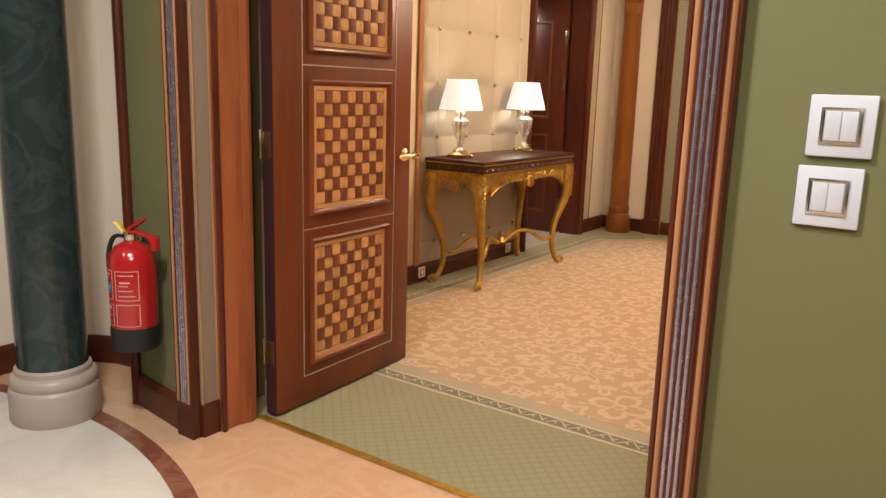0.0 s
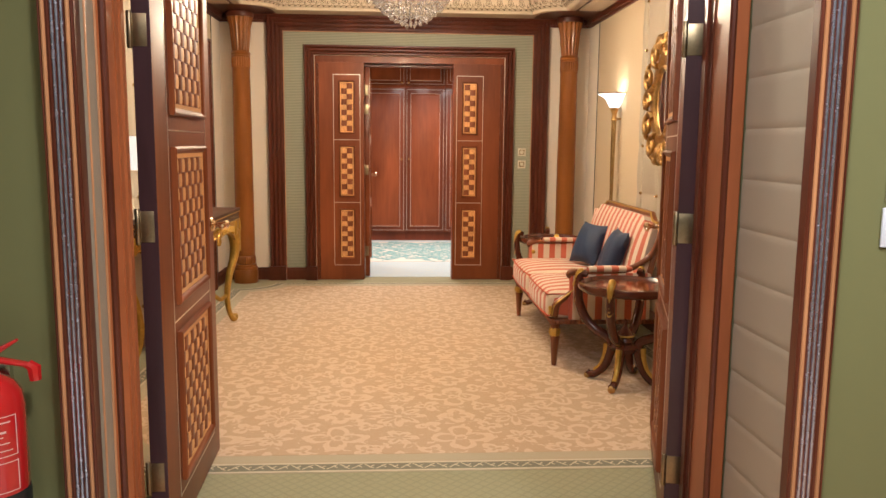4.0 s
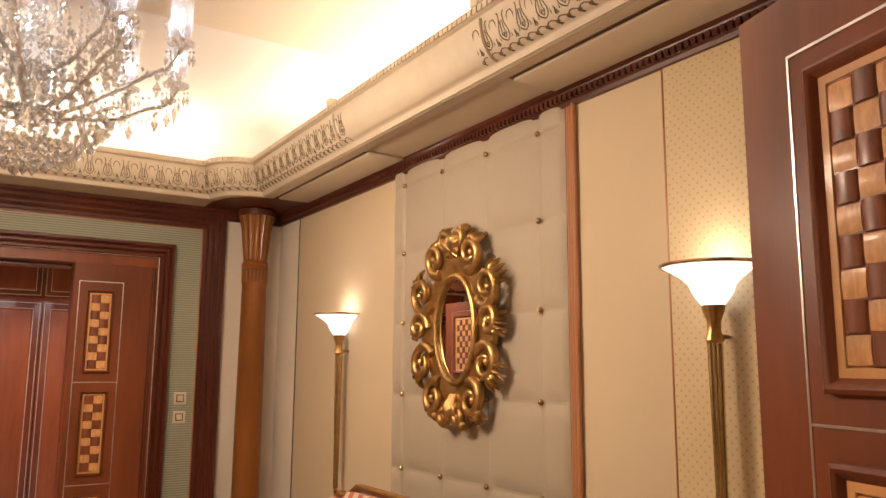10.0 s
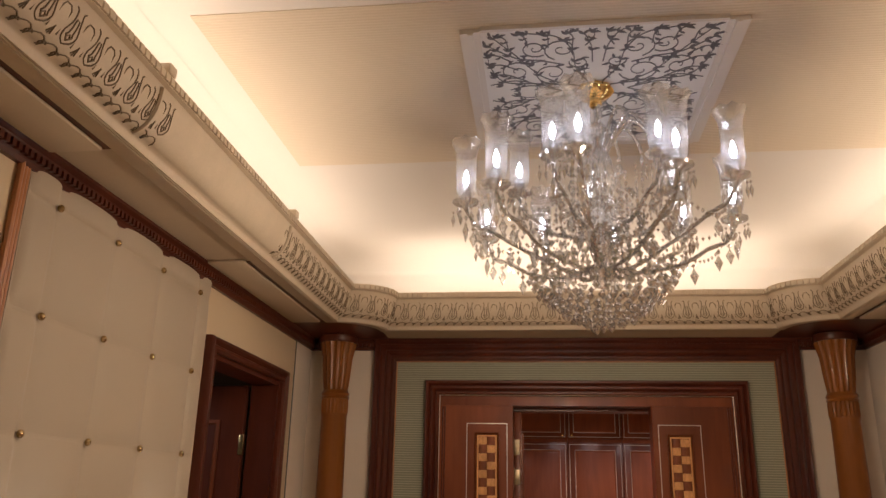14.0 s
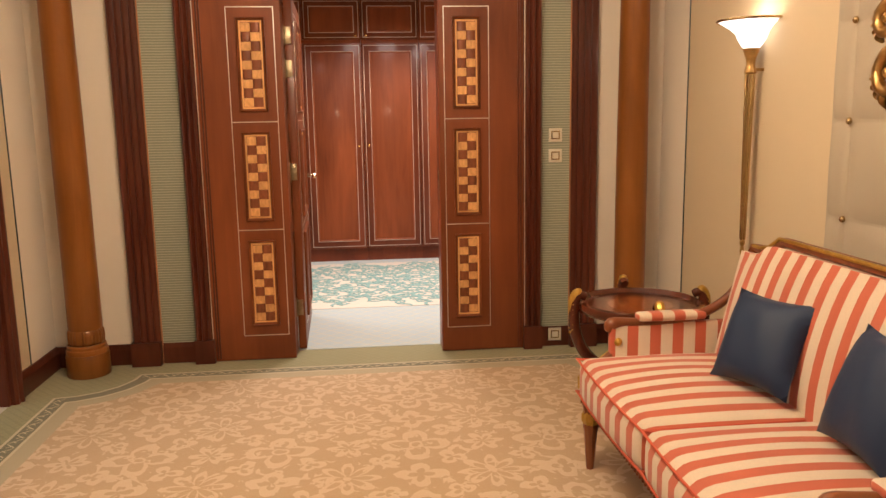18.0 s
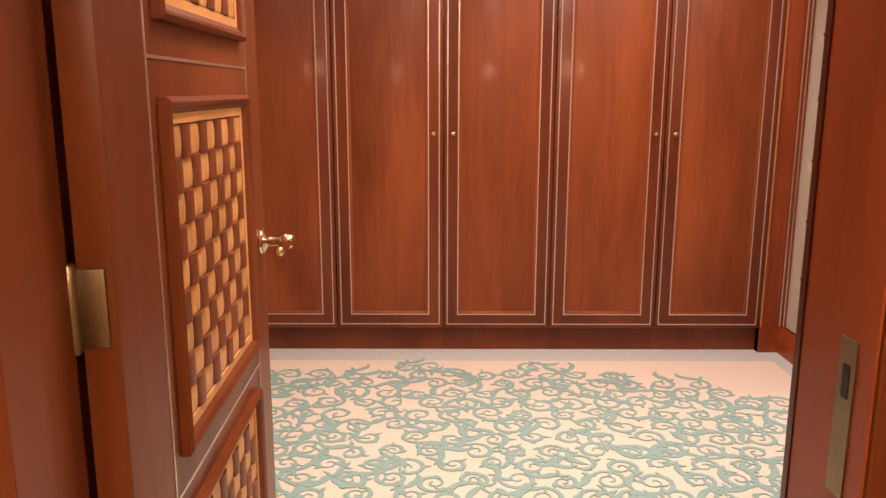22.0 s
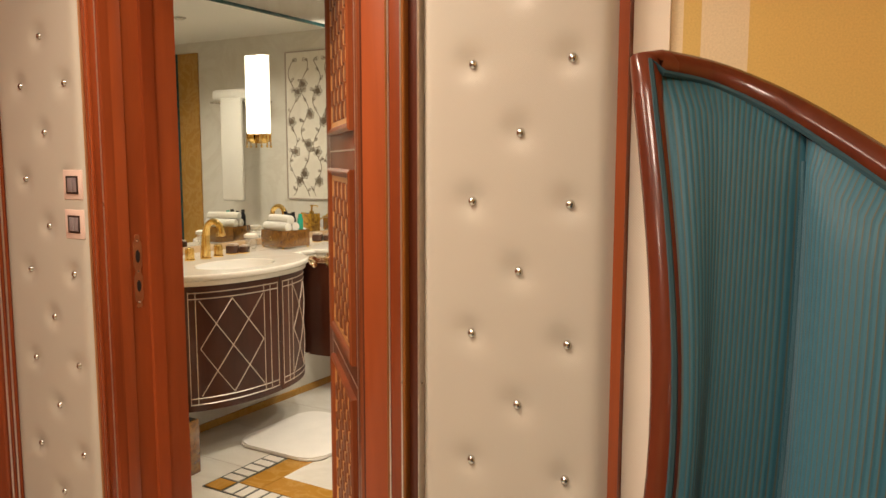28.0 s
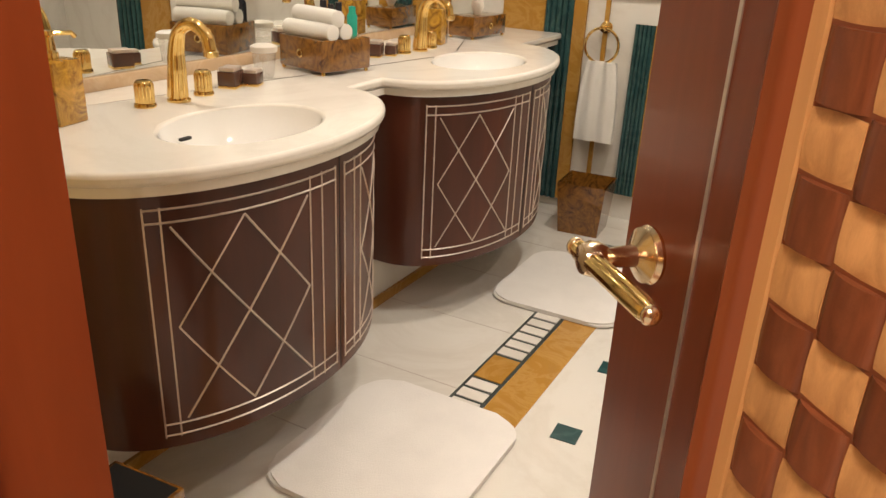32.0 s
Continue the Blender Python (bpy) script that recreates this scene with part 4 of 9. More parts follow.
# cloth fields, seams and beads of the long walls
for s, x in ((1, RX), (-1, LX)):
    side = "east" if s > 0 else "west"
    a, b = (x - 0.004, x + 0.01) if s > 0 else (x - 0.01, x + 0.004)
    slab("wall_cloth_dotted_" + side, (a, 2.36, 0.13), (b, 3.965, 2.72), DOTTED, "dotted cream wall cloth")
    seam = 7.41 if s > 0 else 7.43
    slab("wall_cloth_corner_" + side, (a, seam + 0.005, 0.13), (b, FY, 2.72), PALE_CLOTH)
    for y in (3.968, seam):
        bm = bmesh.new()
        tube(bm, [(x - s * 0.004, y, 0.13), (x - s * 0.004, y, 2.72)], 0.004, 6)
        setting("trim_seam", bm, GROUT if y > 7 else STRIP)
    bm = bmesh.new()
    for o, r in ((0.0, 0.012), (0.02, 0.009), (0.036, 0.008)):
        tube(bm, [(x - s * 0.012, 4.435 + o, 0.13), (x - s * 0.012, 4.435 + o, 2.72)], r, 8)
    setting("trim_panel_" + side, bm, STRIP, "reeded honey wood strip beside the tufted panel", 40)
    # baseboard
    bm = bmesh.new()
    runs = ((2.36, 7.79),) if s > 0 else ((2.36, 5.94), (7.215, 7.79))
    for y0, y1 in runs:
        p = [(x, y1), (x, y0)] if s < 0 else [(x, y0), (x, y1)]
        sweep(bm, p, [(-0.001, 0), (0.026, 0), (0.026, 0.1), (0.018, 0.115), (0.012, 0.135), (-0.001, 0.135)], False)
    setting("baseboard_" + side, bm, MAHOG, "dark mahogany baseboard")
bm = bmesh.new()
for x0, x1 in ((LX, -2.9), (0.02, RX), (-2.74, -2.53), (-0.32, -0.13)):
    sweep(bm, [(x1, FY), (x0, FY)], [(-0.001, 0), (0.022, 0), (0.022, 0.1), (0.015, 0.13), (-0.001, 0.13)], False)
setting("baseboard_north", bm, MAHOG)
# tufted panels with cushions and studs
TY, TZ = (4.49, 4.657, 5.045, 5.433, 5.822, 5.945), (0.135, 0.29, 0.677, 1.066, 1.452, 1.833, 2.215, 2.6, 2.715)
for s, x in ((1, RX), (-1, LX)):
    side = "east" if s > 0 else "west"
    ob = setting("wall_tufted_" + side, bbox((x - 0.012, 4.488, 0.135), (x + 0.01, 5.948, 2.716)) if s > 0 else bbox((x - 0.01, 4.488, 0.135), (x + 0.012, 5.948, 2.716)), TUFT, "taupe button-tufted wall panel")
    cache = {}
    for y0, y1 in zip(TY, TY[1:]):
        for z0, z1 in zip(TZ, TZ[1:]):
            key = (round(y1 - y0, 3), round(z1 - z0, 3))
            if key not in cache:
                bm = bmesh.new()
                n = 10
                w, h = key
                g = [[bm.verts.new((-0.012 - 0.017 * (math.sin(math.pi * min(1, max(0, i / n))) ** 0.32) * (math.sin(math.pi * j / n) ** 0.32) if 0 < i < n and 0 < j < n else -0.010,
                                    (i / n - 0.5) * w, (j / n - 0.5) * h)) for j in range(n + 1)] for i in range(n + 1)]
                for i in range(n):
                    for j in range(n):
                        bm.faces.new((g[i][j], g[i + 1][j], g[i + 1][j + 1], g[i][j + 1]))
                cache[key] = mesh_of("cushion", bm, TUFT, 70)
            m = Matrix.Translation((x, (y0 + y1) / 2, (z0 + z1) / 2))
            piece("cushion", cache[key], ob, m if s > 0 else m @ Matrix.Rotation(math.pi, 4, "Z"))
    bm = bmesh.new()
    ball(bm, (0, 0, 0), 0.014, 10, 6, (0.8, 1, 1))
    me = mesh_of("stud", bm, BRASS, 60)
    for y in TY[1:-1]:
        for z in TZ[1:-1]:
            piece("stud", me, ob, Matrix.Translation((x - s * 0.022, y, z)))

# far wall frames
REED = stepped(0.165, 0.06, 4)
casing("trim_north_outer", Matrix.Translation((-2.735, FY, 0)), 2.603, 2.59, REED, MAHOG, "broad reeded mahogany wall frame")
casing("door_frame_north", Matrix.Translation((-2.41, FY - 0.004, 0)), 1.972, 2.345, stepped(0.108, 0.075, 3), MAHOG, "moulded mahogany door frame")
casing("trim_north_silver", Matrix.Translation((-2.41, FY - 0.004, 0)), 1.972, 2.345, [(0.001, 0.03), (0.001, 0.047), (0.005, 0.049), (0.005, 0.03)], SILVER, "thin silver line round the door frame")
bm = bmesh.new()
box(bm, (-2.74, FY - 0.012, 0.13), (-2.525, FY + 0.01, 2.61))
box(bm, (-0.333, FY - 0.012, 0.13), (-0.128, FY + 0.01, 2.61))
box(bm, (-2.525, FY - 0.012, 2.452), (-0.333, FY + 0.01, 2.61))
setting("wall_sage_field", bm, SAGE, "sage green ribbed cloth field between the frames")
casing("trim_sage_bead", Matrix.Translation((-2.728, FY - 0.008, 0.0)), 2.589, 2.583, [(0, 0), (0, 0.012), (0.004, 0.016), (0.008, 0.012), (0.008, 0)], STRIP)
for x in (-2.82, -2.464, -0.384, -0.05):
    slab("trim_plinth", (x - (0.088 if x in (-2.82, -0.05) else 0.06), FY - 0.08, 0), (x + (0.088 if x in (-2.82, -0.05) else 0.06), FY, 0.15), MAHOG)
slab("door_head_north", (-2.41, FY - 0.03, 2.28), (-0.44, FY + 0.15, 2.346), MAHOG_LEAF)
# fixed side leaves
for name, x0, x1, cx in (("west", -2.41, -1.905, -2.083), ("east", -0.968, -0.44, -0.797)):
    ob = setting("door_side_leaf_" + name, bbox((x0, FY - 0.045, 0.005), (x1, FY + 0.12, 2.28), 0.003), MAHOG_LEAF, "fixed mahogany side leaf with woven wood panels")
    y = FY - 0.045
    for z0, z1 in ((0.247, 0.748), (0.905, 1.41), (1.566, 2.077)):
        checker(ob, cx - 0.066, z0, cx + 0.066, z1, 2, 9, y, 1, 0.011, 0.018, 0.01, phase=int(name == "west"))
    a, b = cx - 0.14, cx + 0.14
    bm = line_frame(a, 0.16, b, 2.158, 0.005, y - 0.0016, y + 0.002)
    for z in (0.831, 1.487):
        box(bm, (a + 0.006, y - 0.0016, z - 0.003), (b - 0.006, y + 0.002, z + 0.003))
    part("silver_line", bm, SILVER, ob, "thin silver inlay line", None)
    bm = bmesh.new()
    for f in (0.02, 0.035):
        xx = x0 + f if name == "west" else x1 - f
        tube(bm, [(xx, y - 0.002, 0.02), (xx, y - 0.002, 2.27)], 0.005, 6)
    part("bead", bm, MAHOG, ob)

# west doorway and the dark corridor behind
casing("door_frame_west", Matrix.Translation((LX, 6.06, 0)) @ Matrix.Rotation(math.pi / 2, 4, "Z"), 1.08, 2.35, stepped(0.075, 0.05, 2), MAHOG, "moulded mahogany door frame")
bm = bmesh.new()
box(bm, (LX - 0.165, 6.058, 0), (LX + 0.004, 6.085, 2.35))
box(bm, (LX - 0.165, 7.115, 0), (LX + 0.004, 7.142, 2.35))
box(bm, (LX - 0.165, 6.085, 2.325), (LX + 0.004, 7.115, 2.352))
setting("door_jamb_west_side", bm, MAHOG)
slab("wall_corridor_south", (-5.5, 5.5, 0), (-3.54, 5.65, 2.6), PORTAL)
slab("wall_corridor_north", (-5.5, 7.45, 0), (-3.54, 7.6, 2.6), PORTAL)
slab("wall_corridor_west", (-5.6, 5.5, 0), (-5.45, 7.6, 2.6), PORTAL)
slab("ceiling_corridor", (-5.6, 5.5, 2.5), (-3.54, 7.6, 2.62), WHITE_CEIL)

# hall ceiling: soffit, crown, cornice, upper ceiling
LIPX0, LIPX1, LIPY0, LIPY1 = -2.885, -0.055, 3.03, 7.23


def scooped(x0, x1, y0, y1, k, n=5):
    def sc(cx, cy, a0):
        return [(cx + k * math.cos(a), cy + k * math.sin(a)) for a in [math.radians(a0 - 90 * i / n) for i in range(n + 1)]]
    return sc(x0, y0, 90) + sc(x1, y0, 180) + sc(x1, y1, 270) + sc(x0, y1, 360)


def ring(o):
    """Plan of the cornice at a distance o outside its lip; the scooped corners keep their size."""
    return scooped(LIPX0 - o, LIPX1 + o, LIPY0 - o, LIPY1 + o, 0.245 + 0.3 * o, 8)


bm = bmesh.new()
inner = ring(0.2)
outer = []
for x, y in inner:
    dx, dy = x - CX, y - 5.05
    k = min(((RX - CX) if dx > 0 else (CX - LX)) / max(abs(dx), 1e-6), ((FY - 5.05) if dy > 0 else (5.05 - NY)) / max(abs(dy), 1e-6))
    outer.append((CX + dx * k, 5.05 + dy * k))
for z, flip in ((SOF, 0), (SOF + 0.04, 1)):
    a = [bm.verts.new((x, y, z)) for x, y in inner]
    b = [bm.verts.new((x, y, z)) for x, y in outer]
    corners = {(sx, sy): bm.verts.new((RX if sx > 0 else LX, FY if sy > 0 else NY, z)) for sx in (1, -1) for sy in (1, -1)}
    n = len(a)
    for i in range(n):
        j = (i + 1) % n
        face = [a[i], a[j], b[j], b[i]]
        p, q = outer[i], outer[j]
        if abs(p[0] - q[0]) > 1e-4 and abs(p[1] - q[1]) > 1e-4:
            face.insert(3, corners[(1 if (p[0] + q[0]) / 2 > CX else -1, 1 if (p[1] + q[1]) / 2 > 5.05 else -1)])
        bm.faces.new(face)
bm.verts.ensure_lookup_table()
setting("ceiling_soffit", bm, SOFFIT, "cream soffit round the coved ceiling")
# dark boards of the soffit in the corners and along the short sides
for name, sx, sy in (("south_east", 1, -1), ("south_west", -1, -1), ("north_east", 1, 1), ("north_west", -1, 1)):
    cx, cy = (LIPX1 + 0.213 if sx > 0 else LIPX0 - 0.213), (LIPY1 + 0.213 if sy > 0 else LIPY0 - 0.213)
    wx, wy = (RX if sx > 0 else LX), (FY if sy > 0 else 2.36)
    arc = [(cx - sx * 0.306 * math.sin(a), cy - sy * 0.306 * math.cos(a)) for a in [math.radians(90 * i / 8) for i in range(9)]]
    bm = bmesh.new()
    prism(bm, [(wx, wy), (wx, cy - sy * 0.306)] + arc + [(cx - sx * 0.306, wy)], SOF - 0.006, SOF + 0.002)
    setting("ceiling_board_" + name, bm, MAHOG, "dark wooden soffit board in the corner")
slab("ceiling_board_south", (LIPX0 + 0.095, 2.36, SOF - 0.006), (LIPX1 - 0.095, LIPY0 - 0.214, SOF + 0.002), MAHOG)
slab("ceiling_panel_south", (LIPX0 + 0.1, 2.67, SOF - 0.02), (LIPX1 - 0.1, 2.745, SOF - 0.005), SOFFIT, "tan panel in the dark soffit")
# dark strips and raised cream panels of the long soffits
for x0, x1, px0, px1 in ((0.159, 0.41, 0.185, 0.405), (-3.32, -3.1, -3.315, -3.126)):
    for y0, y1 in ((3.13, 4.5), (5.8, 7.13)):
        slab("ceiling_strip", (x0, y0, SOF - 0.005), (x1, y1, SOF + 0.002), MAHOG)
        bm = bbox((px0, y0 - 0.04, SOF - 0.02), (px1, y1 - 0.015, SOF - 0.004), 0.008)
        setting("ceiling_panel", bm, SOFFIT, "raised cream soffit panel on a dark strip", 30)
bm = bmesh.new()
wallpath = [(LX, NY + 0.06), (RX, NY + 0.06), (RX, FY), (LX, FY)]
sweep(bm, wallpath, [(0, 2.67), (0.02, 2.67), (0.026, 2.685), (0.034, 2.69), (0.045, 2.725), (0.062, 2.735), (0.062, 2.748), (0, 2.748)])
ob = setting("crown_moulding", bm, MAHOG, "dark wooden crown moulding with dentils", 30)
bm = bmesh.new()
for (xa, ya), (xb, yb) in zip(wallpath, wallpath[1:] + wallpath[:1]):
    d = Vector((xb - xa, yb - ya))
    n = int(d.length / 0.03)
    d.normalize()
    s = Vector((-d.y, d.x))
    for i in range(n):
        c = Vector((xa, ya)) + d * (i + 0.5) * 0.03 + s * 0.042
        box(bm, (c.x - 0.009, c.y - 0.009, 2.69), (c.x + 0.009, c.y + 0.009, 2.715))
tagged(part("dentil_row", bm, MAHOG, ob, "", None), kind="stuff")
# outer ring of the cornice: step, triple fillet, rounded body, lip with dentils


def on_body(t):
    """Offset and height on the rounded body, from its foot (0) to the lip (1)."""
    a = math.radians(88 * (1 - t))
    return 0.02 + 0.083 * (1 - math.cos(a)), SOF + 0.156 - 0.153 * math.sin(a)


def stack(bm, prof):
    rows = [[bm.verts.new((x, y, z)) for x, y in ring(o)] for o, z in prof]
    n = len(rows[0])
    for r0, r1 in zip(rows, rows[1:]):
        for i in range(n):
            j = (i + 1) % n
            bm.faces.new((r0[i], r0[j], r1[j], r1[i]))


bm = bmesh.new()
prof = [(0.213, SOF + 0.003), (0.213, SOF - 0.012), (0.207, SOF - 0.016), (0.15, SOF - 0.016), (0.146, SOF - 0.022)]
for k in range(3):
    prof += [(0.143 - 0.012 * k, SOF - 0.024), (0.1375 - 0.012 * k, SOF - 0.024), (0.1345 - 0.012 * k, SOF - 0.015)]
prof += [(0.107, SOF - 0.004)] + [on_body(i / 9) for i in range(10)]
prof += [(0.016, SOF + 0.165), (0.0, SOF + 0.17), (0.0, SOF + 0.205), (0.03, SOF + 0.205), (0.05, SOF + 0.17), (0.205, SOF + 0.06), (0.205, SOF + 0.04)]
stack(bm, prof)
cornice = setting("cornice", bm, PLASTER, "cream plaster cornice with a carved frieze", 35)


class Track:
    """Runs along the cornice and gives points on its rings."""

    def __init__(self, o):
        pts = [Vector(p) for p in ring(o)]
        self.seg = [(b - a).length for a, b in zip(pts, pts[1:] + pts[:1])]
        self.total = sum(self.seg)

    def at(self, s, o):
        s %= self.total
        i = 0
        while s > self.seg[i]:
            s -= self.seg[i]
            i += 1
        r = ring(o)
        a, b = Vector(r[i]), Vector(r[(i + 1) % len(r)])
        return a.lerp(b, s / self.seg[i])


track = Track(0.0)
bm = bmesh.new()
n = round(track.total / 0.034)
for k in range(n):
    s = track.total * (k + 0.5) / n
    lo, hi = [[track.at(s + u, o) for u, o in ((-0.0125, 0.006), (0.0125, 0.006), (0.0125, -0.009), (-0.0125, -0.009))]] * 2
    a = [bm.verts.new((q.x, q.y, SOF + 0.172)) for q in lo]
    b = [bm.verts.new((q.x, q.y, SOF + 0.198)) for q in hi]
    for i in range(4):
        j = (i + 1) % 4
        bm.faces.new((a[i], a[j], b[j], b[i]))
    bm.faces.new(a[::-1])
    bm.faces.new(b)
tagged(part("dentil_row", bm, PLASTER, cornice, "", None), kind="stuff")
# incised frieze: hanging buds, arches, trefoils and an interlaced chain at the foot
track = Track(0.05)
PITCH = track.total / round(track.total / 0.108)


def bud(w, top, low, hook):
    side = [(hook, top), (w * 0.5, top - 0.04), (w * 0.6, top - 0.2), (w, (top + low) / 2 - 0.08), (w * 0.75, low + 0.07), (0, low)]
    right = [(q.x, q.y) for q in spline([(u, t, 0) for u, t in side], 2)]
    return right + [(-u, t) for u, t in right[-2::-1]]


motif = [bud(0.026, 0.92, 0.38, 0.022), bud(0.013, 0.78, 0.45, 0.003)]
motif += [[(0.032, 0.42), (0.036, 0.8), (0.045, 0.86), (0.063, 0.86), (0.072, 0.8), (0.076, 0.42)]]
motif += [[(0.046, 0.36), (0.054, 0.5), (0.062, 0.36)], [(0.054, 0.34), (0.054, 0.52)], [(-0.008, 0.5), (0, 0.56), (0.008, 0.5)]]
for k in range(2):
    u = 0.054 * k
    motif += [[(u + 0.031 * math.cos(a), 0.05 + 0.24 * math.sin(a)) for a in [math.pi * i / 7 for i in range(8)]]]
    motif += [[(u + 0.027 + 0.009 * math.cos(a), 0.17 + 0.06 * math.sin(a)) for a in [-1.2 + 4.2 * i / 5 for i in range(6)]]]
# dark lines laid on the body stand in for shade in the grooves
bm = bmesh.new()
for k in range(round(track.total / PITCH)):
    s0 = PITCH * (k + 0.5)
    mid = track.at(s0 + 0.025, 0.05)
    if 4.46 < mid.y < 5.68 and (mid.x > -0.2 or mid.x < -2.8):
        continue
    for pts in motif:
        line = []
        for u, t in pts:
            o, z = on_body(min(1, max(0, t)))
            q = track.at(s0 + u, o - 0.0005)
            line.append((q.x, q.y, z - 0.0003))
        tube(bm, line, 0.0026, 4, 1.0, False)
tagged(part("carved_frieze", bm, PLASTER_SHADE, cornice, "dark lines shading the incised buds and scrolls of the frieze", 60), kind="stuff")
for x in (LIPX1 + 0.006, LIPX0 - 0.006):
    for y in (4.4, 5.74):
        part("peg", bbox((x - 0.02, y - 0.025, SOF + 0.2), (x + 0.02, y + 0.025, SOF + 0.235), 0.004), PLASTER, cornice)
        bm = bmesh.new()
        s = 1 if x > CX else -1
        line = [(x + s * (o - 0.01), y, z) for o, z in [on_body(i / 8) for i in range(9)]]
        tube(bm, line, 0.009, 6)
        part("fillet", bm, PLASTER, cornice)
slab("ceiling_hall", (LX - 0.1, NY, CEIL), (RX + 0.1, FY + 0.1, CEIL + 0.15), WHITE_CEIL, "white coved ceiling lit from the cornice")
bm = bmesh.new()
sweep(bm, wallpath, [(0.0, 3.05)] + [(0.26 - 0.26 * math.cos(a), 3.065 + 0.258 * math.sin(a)) for a in [math.radians(9 * i) for i in range(11)]])
setting("ceiling_cove", bm, WHITE_CEIL, "", 60)
slab("ceiling_ribbed_field", (-2.955, 4.61, CEIL - 0.004), (0.035, 5.96, CEIL + 0.02), CREAM_RIB, "cream ribbed ceiling field")
bm = bmesh.new()
for x, side in ((-1.985, 1), (-0.945, -1)):
    for o, w, d in ((0.0, 0.03, 0.024), (0.03, 0.02, 0.03), (0.05, 0.025, 0.019)):
        box(bm, (min(x + side * o, x + side * (o + w)), 4.785, CEIL - d), (max(x + side * o, x + side * (o + w)), 5.78, CEIL))
for y0, y1, d in ((5.75, 5.78, 0.024), (5.73, 5.75, 0.03), (5.705, 5.73, 0.019)):
    box(bm, (-1.91, y0, CEIL - d), (-1.02, y1, CEIL))
box(bm, (-1.91, 4.77, CEIL - 0.022), (-1.02, 4.785, CEIL))
setting("ceiling_rose_frame", bm, WHITE_CEIL, "white moulded square round the chandelier", 30)
slab("ceiling_rose", (-1.912, 4.784, CEIL - 0.016), (-1.018, 5.706, CEIL + 0.02), ROSE_WHITE)
bm = bmesh.new()
for x0, y0, x1, y1 in ((-2.31, 3.3, -1.668, 3.304), (-2.31, 3.947, -1.668, 3.951), (-2.31, 3.304, -2.306, 3.947), (-1.672, 3.304, -1.668, 3.947)):
    box(bm, (x0, y0, CEIL - 0.003), (x1, y1, CEIL + 0.01))
setting("ceiling_hatch", bm, STONE_BASE, "thin joint of a ceiling hatch")

# dressing room shell
slab("wall_dressing_south_west", (-3.75, 7.955, 0), (-1.961, 8.06, 2.95), PAPER, "yellow striped wallpaper wall")
slab("wall_dressing_south_east", (-0.894, 7.955, 0), (0.52, 8.06, 2.95), PAPER, "yellow striped wallpaper wall")
slab("wall_dressing_south_head", (-1.961, 7.955, 2.3), (-0.894, 8.06, 2.95), PAPER)
slab("wall_dressing_west", (-3.75, 8.06, 0), (-3.65, 11.75, 2.95), PAPER, "yellow striped wallpaper wall")
slab("wall_dressing_north", (-3.75, 11.72, 0), (0.6, 11.85, 2.95), PALE_CLOTH)
slab("ceiling_dressing", (-3.75, 7.95, 2.8), (0.78, 11.85, 2.95), WHITE_CEIL)
bm = bmesh.new()
box(bm, (0.5, 7.955, 0), (0.78, 9.553, 2.95))
box(bm, (0.5, 10.577, 0), (0.78, 12.2, 2.95))
box(bm, (0.5, 9.553, 2.292), (0.78, 10.577, 2.95))
setting("wall_dressing_east", bm, PAPER, "yellow striped wallpaper wall")
# door lining of the far doorway
# lighter cherry on lining and reveal sheet stands in for brighter light there
slab("door_lining_west", (-1.96, 7.922, 0), (-1.925, 8.07, 2.29), CHERRY)
slab("door_lining_east", (-0.908, 7.922, 0), (-0.8945, 8.07, 2.29), CHERRY)
slab("door_reveal_east", (-0.972, FY - 0.04, 0.006), (-0.9685, FY + 0.118, 2.279), CHERRY)
strike = slab("strike_plate_east", (-0.974, FY - 0.006, 0.98), (-0.9718, FY + 0.03, 1.17), PLATE, "brass strike plate")
part("latch_hole", bbox((-0.9748, FY + 0.004, 1.1), (-0.9738, FY + 0.018, 1.14)), BLACK, strike)
slab("door_lining_head", (-1.925, 7.922, 2.26), (-0.908, 8.07, 2.3), MAHOG)
casing("door_frame_dressing_inner", Matrix.Translation((-0.91, 8.06, 0)) @ Matrix.Rotation(math.pi, 4, "Z"), 1.035, 2.29, stepped(0.1, 0.03, 2), MAHOG)


def padded(name, y0, y1, mid, foot, step):
    """Silk wall panel on the x 0.5 wall with dimples and studs."""
    bm = bmesh.new()
    ny, nz = max(8, round((y1 - y0) / 0.02)), 118
    studs = []
    for k in range(0, 17):
        z = foot + step * k
        if z > 2.5:
            break
        ys = (mid,) if k % 2 == 0 else (mid - 0.121, mid + 0.121)
        studs += [(y, z) for y in ys if y0 + 0.03 < y < y1 - 0.03]
    g = []
    for i in range(ny + 1):
        row = []
        for j in range(nz + 1):
            y, z = y0 + (y1 - y0) * i / ny, 0.16 + 2.36 * j / nz
            e = min(1, min(y - y0, y1 - y) / 0.03)
            d = sum(math.exp(-((y - a) ** 2 + (z - b) ** 2) / 0.0009) for a, b in studs if abs(z - b) < 0.12)
            row.append(bm.verts.new((0.492 - 0.022 * e ** 0.5 + 0.013 * min(1, d), y, z)))
        g.append(row)
    for i in range(ny):
        for j in range(nz):
            bm.faces.new((g[i][j], g[i + 1][j], g[i + 1][j + 1], g[i][j + 1]))
    ob = setting(name, bm, PADSILK, "pearl silk padded wall panel with brass studs", 70)
    bm = bmesh.new()
    ball(bm, (0, 0, 0), 0.0115, 10, 6)
    me = mesh_of("stud", bm, STEEL, 60)
    for y, z in studs:
        piece("stud", me, ob, Matrix.Translation((0.481, y, z)))


